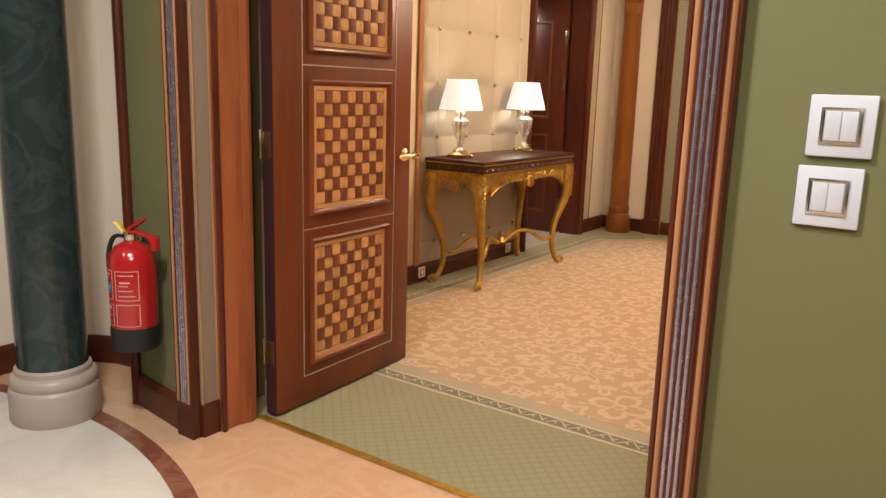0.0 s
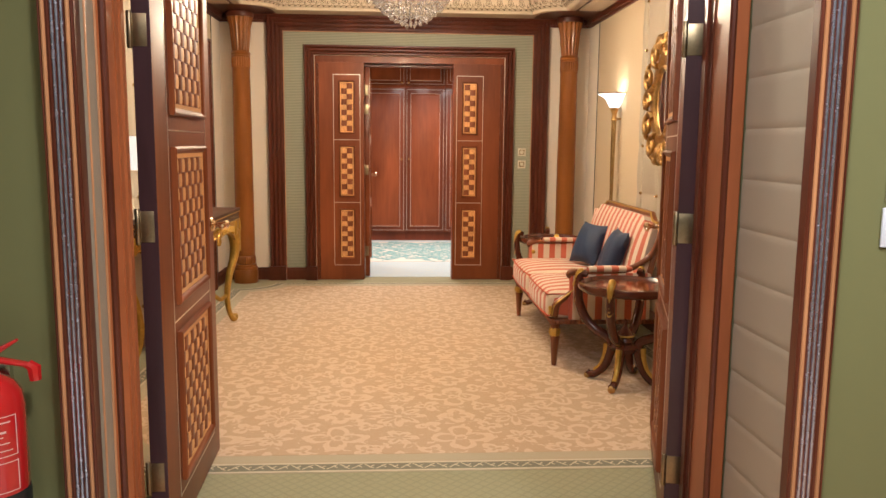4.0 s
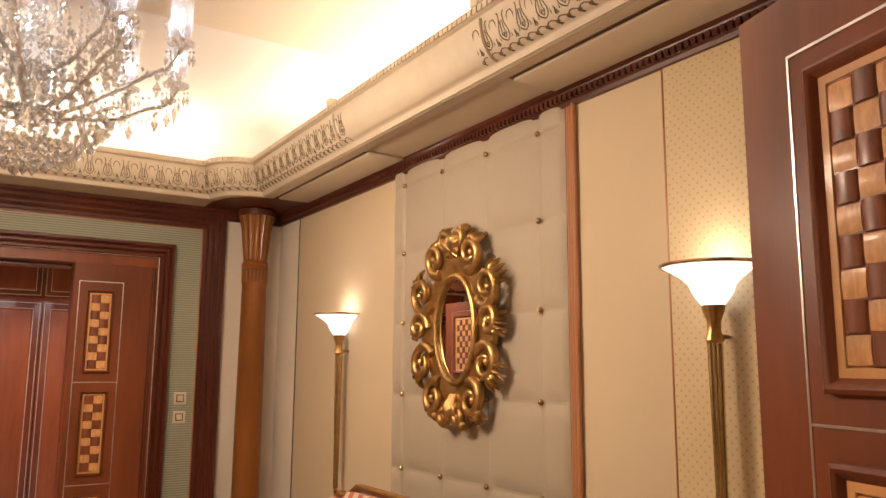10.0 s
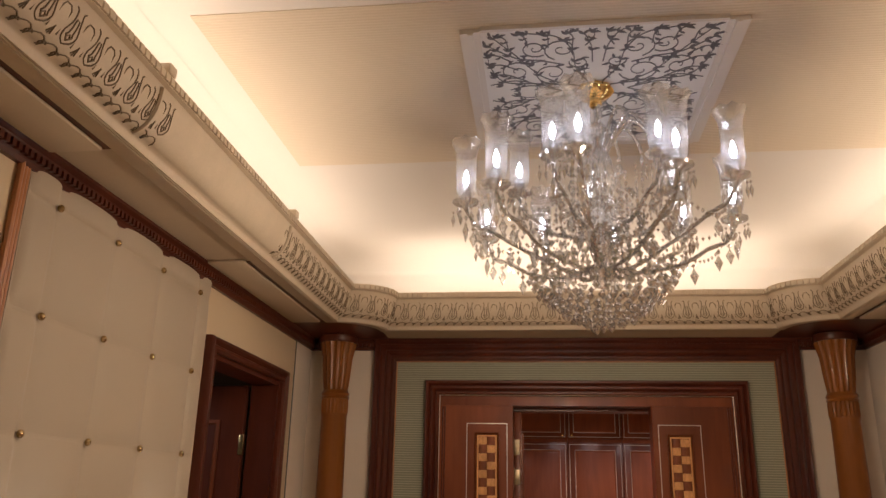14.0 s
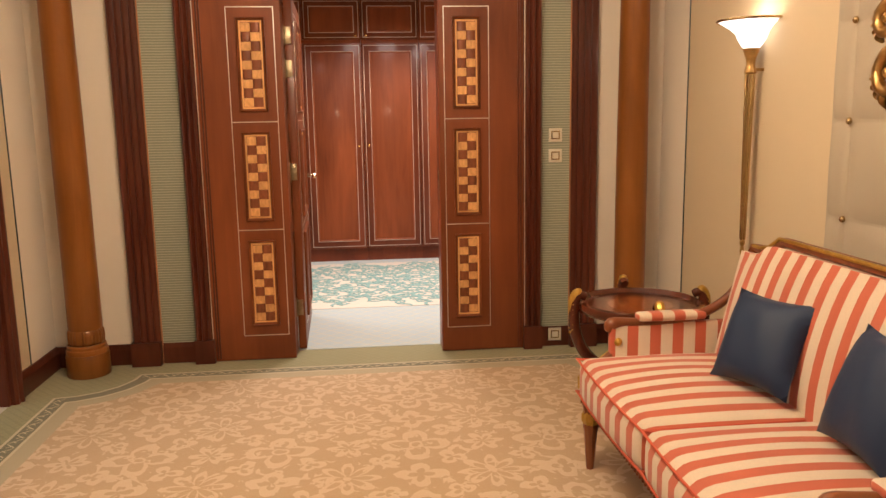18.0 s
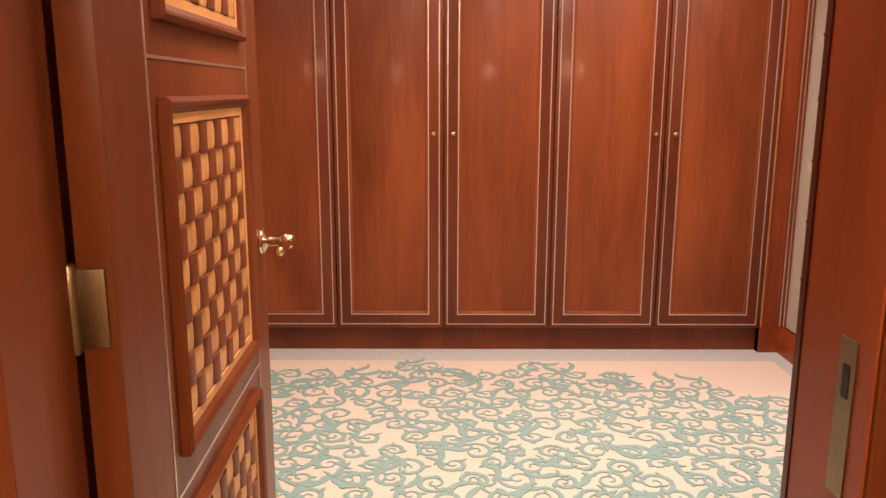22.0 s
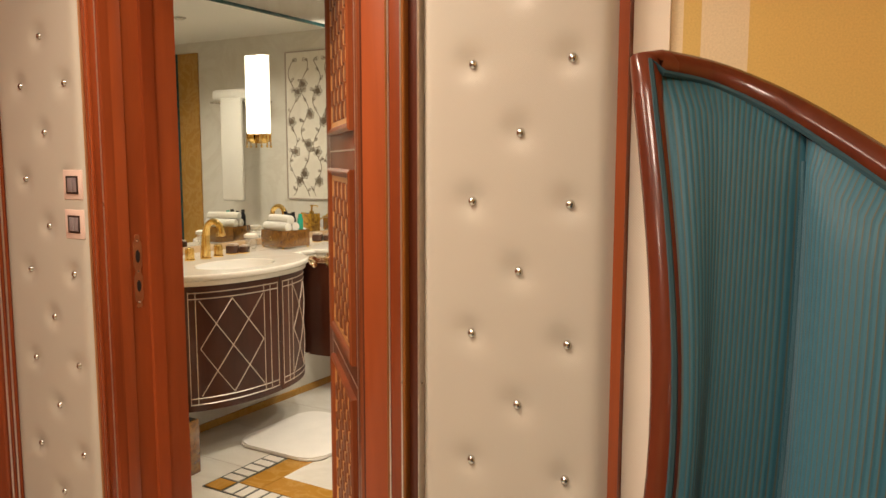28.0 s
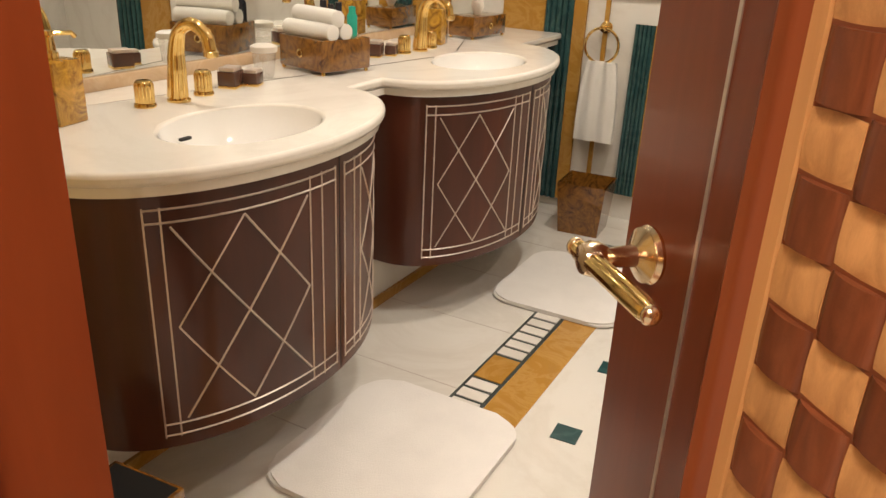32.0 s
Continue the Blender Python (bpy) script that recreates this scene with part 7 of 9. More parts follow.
make_settee(pose(-0.15, 5.22, 0, 0, 0, -90))
for y, a, t, size in ((5.45, 20, -24, 0.172), (4.86, -4, -22, 0.18)):
    ob = part("scatter_cushion", pillow(size, 0.065), NAVY, None, "", 60)
    tagged(ob, "navy blue silk cushion leaning on the settee back", "cushion", "cushions on the settee")
    ob.matrix_basis = pose(-0.06 + 0.02 * (a < 0), y, 0.52 + size, 0, 0, -90 + a) @ pose(0, 0, 0, t, 0, 0)


def make_side_table(m):
    ob = thing("side_table", m, "round rosewood side table with gilt swan-scroll legs", "table", "side tables beside the settee")
    bm = bmesh.new()
    lathe(bm, [(0.0001, 0.585), (0.2, 0.585), (0.275, 0.58), (0.29, 0.59), (0.296, 0.61), (0.29, 0.628), (0.272, 0.632), (0.262, 0.622), (0.255, 0.612), (0.0001, 0.61)], 48)
    part("tray_top", bm, TABLE_WOOD, ob, "dished glossy tray top")
    bm = bmesh.new()
    lathe(bm, [(0.0001, 0.6), (0.15, 0.6), (0.15, 0.6115), (0.0001, 0.6125)], 40)
    part("inlaid_disc", bm, m_wood("inlay_disc_wood", (0.2, 0.045, 0.012), (0.32, 0.09, 0.025), 0.15, 0.7), ob)
    for i in range(4):
        a = math.pi / 4 + i * math.pi / 2 + 0.2
        c, s = math.cos(a), math.sin(a)
        bm = bmesh.new()
        prof = [(0.255, 0.655), (0.285, 0.665), (0.305, 0.64), (0.31, 0.57), (0.3, 0.48), (0.26, 0.39), (0.19, 0.32), (0.11, 0.285), (0.085, 0.25), (0.09, 0.18), (0.12, 0.1), (0.17, 0.045), (0.215, 0.03), (0.235, 0.045)]
        line = spline([(r * c, r * s, z) for r, z in prof], 4)
        n = len(line)
        tube(bm, line, [0.019 + 0.011 * math.sin(math.pi * i / n) for i in range(n)], 10)
        leg = part("leg", bm, TABLE_WOOD, ob, "scrolled rosewood leg", 60)
        bm = bmesh.new()
        line = spline([(r * c, r * s, z) for r, z in ((0.275, 0.672), (0.296, 0.673), (0.316, 0.64), (0.321, 0.57), (0.312, 0.485))], 5)
        tube(bm, line, [0.012, 0.016, 0.019, 0.021, 0.022, 0.022, 0.022, 0.022, 0.022, 0.021, 0.021, 0.02, 0.019, 0.018, 0.016, 0.015, 0.014, 0.012, 0.01, 0.007, 0.004], 8)
        for k in range(7):
            z = 0.64 - k * 0.024
            for d in (-1, 1):
                tube(bm, [(0.33 * c, 0.33 * s, z - 0.015), (0.318 * c - d * 0.022 * s, 0.318 * s + d * 0.022 * c, z + 0.008)], [0.006, 0.003], 5)
        part("gilt_leaf", bm, GILT, leg, "gilt feather carving")
        bm = bmesh.new()
        line = spline([(r * c, r * s, z) for r, z in ((0.112, 0.24), (0.12, 0.17), (0.145, 0.1), (0.185, 0.06))], 4)
        tube(bm, line, [0.021 - 0.0006 * i for i in range(13)], 8)
        part("gilt_foot_leaf", bm, GILT, leg)
        bm = bmesh.new()
        ball(bm, (0.23 * c, 0.23 * s, 0.024), 0.024, 10, 6)
        part("claw_foot", bm, OLDGOLD, leg)
    bm = bmesh.new()
    lathe(bm, [(0.0001, 0.2), (0.08, 0.21), (0.1, 0.24), (0.085, 0.262), (0.05, 0.27), (0.04, 0.29), (0.055, 0.31), (0.03, 0.34), (0.012, 0.37), (0.016, 0.385), (0.001, 0.41)], 24)
    part("hub", bm, TABLE_WOOD, ob, "turned hub with a finial")
    bm = bmesh.new()
    tube(bm, [(0.057 * math.cos(a), 0.057 * math.sin(a), 0.308) for a in [2 * math.pi * i / 24 for i in range(25)]], 0.006, 6, 1, False)
    part("gilt_ring", bm, GILT, ob)
    return ob


tb = make_side_table(pose(-0.17, 4.07, 0))
copy_thing(tb, pose(-0.17, 6.38, 0, 0, 0, 30))


# ---- hall: gilt mirror ----
def make_mirror(m):
    """In the xz plane, facing -y."""
    ob = thing("wall_mirror", m, "oval mirror in a carved antique gold frame on the tufted panel", "mirror")
    bm = bmesh.new()
    n = 40
    ring0 = [bm.verts.new((0.175 * math.cos(2 * math.pi * i / n), -0.03, 0.255 * math.sin(2 * math.pi * i / n))) for i in range(n)]
    bm.faces.new(ring0)
    part("glass", bm, MIRROR, ob, "dark reflecting oval glass", None)
    bm = bmesh.new()
    tube(bm, [(0.18 * math.cos(a), -0.036, 0.262 * math.sin(a)) for a in [2 * math.pi * i / 48 for i in range(49)]], 0.017, 8, 1, False)
    part("inner_rim", bm, OLDGOLD, ob)
    bm = bmesh.new()
    rows = []
    for i in range(48):
        a = 2 * math.pi * i / 48
        k = 1 + 0.06 * math.cos(4 * a)
        rows.append([bm.verts.new((u * k * math.cos(a), y, v * k * math.sin(a))) for u, v, y in ((0.18, 0.262, -0.02), (0.25, 0.33, -0.045), (0.31, 0.4, -0.03), (0.31, 0.4, 0.0))])
    for a, b in zip(rows, rows[1:] + rows[:1]):
        for k in range(3):
            bm.faces.new((a[k], b[k], b[k + 1], a[k + 1]))
    part("frame_body", bm, OLDGOLD, ob, "", 60)
    # scrolls: big C shapes round the oval, feathered leaves between
    spec = []
    for sx in (-1, 1):
        spec += [(sx * 0.3, 0.19, 0.105, sx), (sx * 0.325, 0.02, 0.075, -sx), (sx * 0.29, -0.17, 0.1, -sx), (sx * 0.17, -0.34, 0.09, -sx), (sx * 0.16, 0.36, 0.085, sx), (sx * 0.07, 0.44, 0.06, -sx), (sx * 0.07, -0.42, 0.05, sx)]
    for x, z, r, d in spec:
        bm = bmesh.new()
        a0 = math.atan2(-z, -x)
        sp = spiral(x, z, r, a0, 1.35, d, 22, 0.2)
        tube(bm, [(p, -0.04 - 0.02 * math.sin(math.pi * i / 22), q) for i, (p, q) in enumerate(sp)], [0.028 * (1 - 0.45 * i / 22) for i in range(23)], 8)
        ball(bm, (sp[-1][0], -0.055, sp[-1][1]), 0.022, 8, 5)
        sc = part("scroll", bm, OLDGOLD, ob, "carved gold scroll", 60)
        for k in range(5):
            a = math.atan2(z, x) + (k - 2) * 0.3
            bm = bmesh.new()
            b = Vector((x + r * 0.5 * math.cos(a), -0.045, z + r * 0.5 * math.sin(a)))
            e = Vector((x + r * 1.35 * math.cos(a + 0.2 * d), -0.02, z + r * 1.35 * math.sin(a + 0.2 * d)))
            mid = (b + e) / 2 + Vector((0, -0.025, 0))
            tube(bm, spline([b, mid, e], 3), [0.01, 0.015, 0.019, 0.02, 0.017, 0.012, 0.006], 6, 0.6)
            part("acanthus_leaf", bm, OLDGOLD, sc, "", 60)
    for k in range(-3, 4):
        a = math.pi / 2 + k * 0.3
        bm = bmesh.new()
        tube(bm, spline([(0.01 * k, -0.04, 0.36), (0.07 * math.cos(a), -0.07, 0.4 + 0.05 * math.sin(a)), (0.11 * math.cos(a), -0.035, 0.38 + 0.1 * math.sin(a))], 4), [0.012, 0.014, 0.016, 0.018, 0.018, 0.016, 0.013, 0.01, 0.006], 6)
        part("crest_ray", bm, OLDGOLD, ob, "", 60)
    bm = bmesh.new()
    for k in range(-2, 3):
        a = -math.pi / 2 + k * 0.35
        tube(bm, spline([(0.01 * k, -0.04, -0.32), (0.06 * math.cos(a), -0.07, -0.36 + 0.05 * math.sin(a)), (0.09 * math.cos(a), -0.035, -0.35 + 0.1 * math.sin(a))], 4), [0.012, 0.014, 0.016, 0.018, 0.018, 0.016, 0.013, 0.01, 0.006], 6)
    part("pendant_leaf", bm, OLDGOLD, ob, "", 60)
    return ob


make_mirror(pose(0.425, 5.22, 1.775, 0, 0, -90) @ Matrix.Diagonal((0.93, 0.93, 0.96, 1)))


# ---- hall: chandelier ----
def octa(bm, c, r, h):
    """A faceted crystal."""
    n = 6
    mid = [bm.verts.new((c[0] + r * math.cos(2 * math.pi * i / n), c[1] + r * math.sin(2 * math.pi * i / n), c[2] + h * 0.1)) for i in range(n)]
    t, b = bm.verts.new((c[0], c[1], c[2] + h * 0.55)), bm.verts.new((c[0], c[1], c[2] - h * 0.45))
    for i in range(n):
        j = (i + 1) % n
        bm.faces.new((mid[i], mid[j], t))
        bm.faces.new((mid[j], mid[i], b))


def make_chandelier(m, top):
    ob = thing("chandelier", m, "large crystal chandelier with glass candle shades, lit", "chandelier")
    bm = bmesh.new()
    lathe(bm, [(0.001, top), (0.075, top - 0.004), (0.082, top - 0.02), (0.065, top - 0.04), (0.03, top - 0.055), (0.028, top - 0.08), (0.018, top - 0.09)], 32, (0, 0, 0), 24, 0.06)
    part("ceiling_cup", bm, GOLD, ob, "polished gold ceiling cup")
    bm = bmesh.new()
    lathe(bm, [(0.008, top - 0.09), (0.008, top - 0.16), (0.03, top - 0.17), (0.05, top - 0.2), (0.02, top - 0.23), (0.03, top - 0.26), (0.06, top - 0.34), (0.075, top - 0.42), (0.045, top - 0.5), (0.03, top - 0.54), (0.05, top - 0.58), (0.08, top - 0.63), (0.05, top - 0.7), (0.03, top - 0.76), (0.06, top - 0.8), (0.02, top - 0.86)], 24, (0, 0, 0), 12, 0.06)
    part("stem", bm, CRYSTAL, ob, "cut crystal stem")
    drop = bmesh.new()
    octa(drop, (0, 0, -0.02), 0.009, 0.055)
    octa(drop, (0, 0, 0.016), 0.006, 0.016)
    drop_me = mesh_of("drop", drop, CRYSTAL, None)
    sh = bmesh.new()
    lathe(sh, [(0.022, 0.0), (0.036, 0.012), (0.041, 0.04), (0.041, 0.12), (0.043, 0.18), (0.05, 0.21), (0.062, 0.236), (0.06, 0.238), (0.048, 0.212), (0.041, 0.18)], 32)
    for v in sh.verts:
        if v.co.z > 0.225:
            v.co.z += 0.007 * math.cos(8 * math.atan2(v.co.y, v.co.x))
    sh_me = mesh_of("glass_shade", sh, CLEAR, 60)
    bu = bmesh.new()
    lathe(bu, [(0.004, 0.065), (0.011, 0.08), (0.013, 0.095), (0.009, 0.115), (0.003, 0.132), (0.001, 0.135)], 12)
    bu_me = mesh_of("bulb", bu, BULB, 60)
    cup = bmesh.new()
    lathe(cup, [(0.008, -0.04), (0.014, -0.025), (0.05, -0.012), (0.056, 0.0), (0.03, -0.004), (0.02, 0.004), (0.02, 0.05), (0.012, 0.06)], 20, (0, 0, 0), 10, 0.1)
    cup_me = mesh_of("cup", cup, CRYSTAL, 40)
    random.seed(11)
    for tier, (n, rad, z, a0) in enumerate(((10, 0.53, top - 0.565, 0.12), (5, 0.33, top - 0.42, 0.35))):
        for i in range(n):
            a = a0 + 2 * math.pi * i / n
            c, s = math.cos(a), math.sin(a)
            zz = z + (0.05 if tier == 0 and i % 2 else 0)
            line = spline([(r * c, r * s, h) for r, h in ((0.035, top - 0.78 + 0.12 * tier), (0.12, top - 0.8 + 0.16 * tier), (0.3 * rad / 0.53, zz - 0.2), (0.42 * rad / 0.53, zz - 0.13), (0.49 * rad / 0.53, zz - 0.1), (rad, zz - 0.035))], 5)
            bm = bmesh.new()
            for ph in (0.0, 2.094, 4.189):
                tube(bm, [p + Vector((-s, c, 0)) * (0.0052 * math.cos(ph + 0.7 * q)) + Vector((0, 0, 0.0052 * math.sin(ph + 0.7 * q))) for q, p in enumerate(line)], 0.0055, 5)
            arm = part("arm", bm, CRYSTAL, ob, "twisted crystal arm", 60)
            base = Matrix.Translation((rad * c, rad * s, zz))
            piece("cup", cup_me, arm, base)
            piece("glass_shade", sh_me, arm, base @ Matrix.Translation((0, 0, 0.02)))
            piece("bulb", bu_me, arm, base)
            for k in range(6):
                b = 2 * math.pi * k / 6
                piece("drop", drop_me, arm, base @ Matrix.Translation((0.05 * math.cos(b), 0.05 * math.sin(b), -0.045 - 0.02 * (k % 2))))
            piece("drop", drop_me, arm, base @ Matrix.Translation((0, 0, -0.1)) @ Matrix.Diagonal((1.5, 1.5, 1.7, 1)))
            for k in (7, 12, 17, 21):
                p = line[min(k, len(line) - 1)]
                piece("drop", drop_me, arm, Matrix.Translation(p - Vector((0, 0, 0.05))) @ Matrix.Diagonal((1.9, 1.9, 1.25, 1)))
    # upper crown of bent crystal prongs
    for i in range(12):
        a = 2 * math.pi * i / 12
        bm = bmesh.new()
        tube(bm, spline([(0.03 * math.cos(a), 0.03 * math.sin(a), top - 0.3), (0.13 * math.cos(a), 0.13 * math.sin(a), top - 0.16), (0.2 * math.cos(a), 0.2 * math.sin(a), top - 0.2), (0.22 * math.cos(a), 0.22 * math.sin(a), top - 0.25)], 5), 0.008, 6)
        octa(bm, (0.22 * math.cos(a), 0.22 * math.sin(a), top - 0.29), 0.011, 0.06)
        part("crown_prong", bm, CRYSTAL, ob, "", 60)
    # bead chains, swags and the crystal bowl: hundreds of small crystals
    bm = bmesh.new()
    for i in range(20):
        a = 2 * math.pi * i / 20
        for k in range(9):
            t = k / 8
            r = 0.05 + 0.3 * t ** 1.2
            z = top - 0.35 - 0.3 * t + 0.1 * math.sin(math.pi * t) * -1
            octa(bm, (r * math.cos(a), r * math.sin(a), z), 0.007, 0.02)
    for ringn, (r, z, n) in enumerate(((0.27, top - 0.8, 34), (0.27, top - 0.83, 36), (0.255, top - 0.86, 36), (0.235, top - 0.885, 34), (0.21, top - 0.91, 32), (0.18, top - 0.935, 28), (0.145, top - 0.96, 24), (0.11, top - 0.985, 18), (0.07, top - 1.005, 12), (0.03, top - 1.02, 6))):
        for i in range(n):
            a = 2 * math.pi * (i + 0.5 * (ringn % 2)) / n
            q = r * random.uniform(0.95, 1.05)
            octa(bm, (q * math.cos(a), q * math.sin(a), z + random.uniform(-0.008, 0.008)), 0.0145, 0.036)
    for i in range(24):
        a = 2 * math.pi * (i + 0.5) / 24
        r = 0.17 if i % 2 else 0.11
        for k in range(11):
            octa(bm, (r * math.cos(a), r * math.sin(a), top - 0.4 - 0.026 * k), 0.0075, 0.024)
        octa(bm, (r * math.cos(a), r * math.sin(a), top - 0.71), 0.011, 0.05)
    for i in range(10):
        a, b = 0.12 + 2 * math.pi * i / 10, 0.12 + 2 * math.pi * (i + 1) / 10
        for k in range(1, 12):
            t = k / 12
            c = a + (b - a) * t
            octa(bm, (0.49 * math.cos(c), 0.49 * math.sin(c), top - 0.63 - 0.26 * t * (1 - t)), 0.007, 0.022)
            octa(bm, ((0.2 + 0.3 * t) * math.cos(a), (0.2 + 0.3 * t) * math.sin(a), top - 0.5 - 0.1 * t - 0.4 * t * (1 - t)), 0.007, 0.022)
    for i in range(150):
        a, r = random.uniform(0, 6.283), random.uniform(0.06, 0.34)
        octa(bm, (r * math.cos(a), r * math.sin(a), top - random.uniform(0.52, 0.76)), random.uniform(0.007, 0.013), random.uniform(0.03, 0.055))
    tagged(part("crystal_strand", bm, CRYSTAL, ob, "strands and bowl of cut crystals", None), kind="stuff")
    return ob


make_chandelier(pose(-1.465, 5.24, 0), CEIL - 0.018)

# ceiling scroll work round the chandelier
bm = bmesh.new()
Z = CEIL - 0.016
for sx in (-1, 1):
    for sy in (-1, 1):
        def q(pts):
            return [(-1.465 + sx * x * 1.02, 5.245 + sy * y * 1.09) for x, y in pts]

        def wt(n, a, b):
            return [a + (b - a) * i / (n - 1) for i in range(n)]
        for x, y, r, a0, d in ((0.17, 0.13, 0.085, 3.4, 1), (0.14, 0.29, 0.07, -1.2, 1), (0.31, 0.15, 0.07, 2.4, -1), (0.07, 0.2, 0.04, 0.3, -1), (0.24, 0.3, 0.055, 4.0, 1)):
            sp = spiral(x, y, r, a0, 1.5, d, 22)
            ribbon(bm, q(sp), wt(23, 0.0026, 0.0014), Z, -0.003)
            for k in (3, 7, 11):
                px, py = sp[k]
                a = math.atan2(py - y, px - x)
                leaf_shape(bm, *q([(px, py)])[0], math.atan2(sy * math.sin(a + 0.5), sx * math.cos(a + 0.5)), 0.03, 0.006, Z, -0.003)
        for pts in (((0.05, 0.03), (0.12, 0.05), (0.22, 0.12), (0.31, 0.26), (0.4, 0.39)), ((0.03, 0.06), (0.08, 0.16), (0.1, 0.28), (0.16, 0.37), (0.28, 0.4)), ((0.1, 0.04), (0.24, 0.06), (0.36, 0.08), (0.41, 0.18), (0.42, 0.28)), ((0.2, 0.22), (0.3, 0.24), (0.38, 0.3), (0.42, 0.34)), ((0.02, 0.2), (0.03, 0.3), (0.06, 0.38), (0.1, 0.41))):
            ln = [(p.x, p.y) for p in spline([(x, y, 0) for x, y in pts], 8)]
            ribbon(bm, q(ln), wt(len(ln), 0.0028, 0.0014), Z, -0.003)
            for k in range(6, len(ln), 5):
                (x0, y0), (x1, y1) = ln[k - 1], ln[k]
                a = math.atan2(y1 - y0, x1 - x0)
                for off in (0.8, -0.8):
                    b = a + off
                    leaf_shape(bm, *q([ln[k]])[0], math.atan2(sy * math.sin(b), sx * math.cos(b)), 0.031, 0.006, Z, -0.003)
            b = a
            leaf_shape(bm, *q([ln[-1]])[0], math.atan2(sy * math.sin(b), sx * math.cos(b)), 0.032, 0.006, Z, -0.003)
        # short tendrils that run out to the edge and end in three petals
        for x0, y0, x1, y1 in ((0.04, 0.33, 0.03, 0.405), (0.1, 0.32, 0.13, 0.405), (0.19, 0.33, 0.22, 0.405), (0.27, 0.34, 0.31, 0.405), (0.34, 0.32, 0.38, 0.4), (0.35, 0.24, 0.425, 0.27), (0.33, 0.18, 0.42, 0.2), (0.3, 0.1, 0.42, 0.13), (0.22, 0.05, 0.42, 0.06), (0.18, 0.02, 0.34, 0.02), (0.16, 0.2, 0.27, 0.2), (0.05, 0.1, 0.06, 0.16)):
            dx, dy = x1 - x0, y1 - y0
            ln = [(p.x, p.y) for p in spline([(x0 - 0.3 * dx + 0.12 * dy, y0 - 0.3 * dy - 0.12 * dx, 0), (x0, y0, 0), (x0 + 0.5 * dx - 0.16 * dy, y0 + 0.5 * dy + 0.16 * dx, 0), (x1, y1, 0)], 5)]
            ribbon(bm, q(ln), wt(len(ln), 0.0028, 0.0016), Z, -0.003)
            a = math.atan2(dy, dx)
            for off in (-0.9, 0, 0.9):
                leaf_shape(bm, *q([(x1 - 0.25 * dx, y1 - 0.25 * dy)])[0], math.atan2(sy * math.sin(a + off), sx * math.cos(a + off)), 0.031, 0.0065, Z, -0.003)
            for off in (-1.0, 1.0):
                leaf_shape(bm, *q([(x0 + 0.3 * dx, y0 + 0.3 * dy)])[0], math.atan2(sy * math.sin(a + off), sx * math.cos(a + off)), 0.018, 0.004, Z, -0.003)
tagged(setting("ceiling_scrollwork", bm, LEAD, "dark painted scrolls on the white ceiling square"), kind="stuff")

ob = thing("sprinkler", pose(-1.52, 3.66, CEIL, 180), "small ceiling sprinkler in a white collar", "sprinkler")
bm = bmesh.new()
lathe(bm, [(0.042, 0), (0.042, 0.004), (0.03, 0.012), (0.022, 0.006), (0.018, 0.004)], 24)
part("collar", bm, WHITE_CEIL, ob)
bm = bmesh.new()
lathe(bm, [(0.01, 0.0), (0.01, 0.02), (0.006, 0.03), (0.006, 0.045), (0.014, 0.048), (0.001, 0.05)], 12)
part("head", bm, BRASS, ob)


# ---- dressing room ----
# scrolls woven into the carpet
bm = bmesh.new()
random.seed(21)
count = 0
sp_x, sp_y = 0.165, 0.15
cells = []
for j in range(-9, 10):
    for i in range(-14, 15):
        x = EX + (i + 0.5 * (j % 2)) * sp_x + random.uniform(-0.022, 0.022)
        y = EY + j * sp_y * 0.82 + random.uniform(-0.022, 0.022)
        if abs((x - EX) / EA) ** 2.25 + abs((y - EY) / EB) ** 2.25 < 0.93:
            cells.append((x, y))
for x, y in cells:
    d = random.choice((-1, 1))
    zz = 0.004 + random.uniform(0, 0.0016)
    a0 = random.uniform(0, 6.283)
    r = random.uniform(0.055, 0.078)
    pts = spiral(x, y, r, a0, random.uniform(1.25, 1.7), d, 24, 0.14)
    ribbon(bm, pts, [0.007 + 0.0056 * math.sin(math.pi * min(1, i / 14)) - 0.0035 * i / 24 for i in range(25)], zz, 0.003)
    ball(bm, (pts[-1][0], pts[-1][1], 0.0055), 0.0075, 8, 4, (1, 1, 0.2))
    # the tail that runs off into a neighbouring curl
    tx, ty = -math.sin(a0) * -d, math.cos(a0) * -d
    p0 = Vector((x + r * math.cos(a0), y + r * math.sin(a0)))
    t = Vector((tx, ty))
    n = Vector((math.cos(a0), math.sin(a0)))
    line = [p0, p0 + t * 0.045 + n * 0.009, p0 + t * 0.09 + n * 0.035, p0 + t * 0.105 + n * 0.075]
    ln = [(p.x, p.y) for p in spline([(*p, 0) for p in line], 5)]
    ribbon(bm, ln, [0.007 + 0.011 * math.sin(math.pi * i / (len(ln) - 1)) - 0.0048 * i / (len(ln) - 1) for i in range(len(ln))], zz + 0.0003, 0.003)
    for k, off in ((6, 0.7), (12, -0.9), (17, 0.8)):
        if k < 20:
            px, py = pts[k]
            a = math.atan2(py - y, px - x)
            leaf_shape(bm, px, py, a + off * d, random.uniform(0.025, 0.045), random.uniform(0.0065, 0.0105), zz + 0.0006, 0.003)
    for off in (0.9, -0.6, 2.4):
        leaf_shape(bm, p0.x, p0.y, a0 + off * d, random.uniform(0.035, 0.065), random.uniform(0.008, 0.0135), zz + 0.0009, 0.003)
tagged(setting("carpet_scrolls", bm, TEAL_PILE, "teal leafy scrolls woven into the cream carpet"), kind="stuff")
random.seed(3)


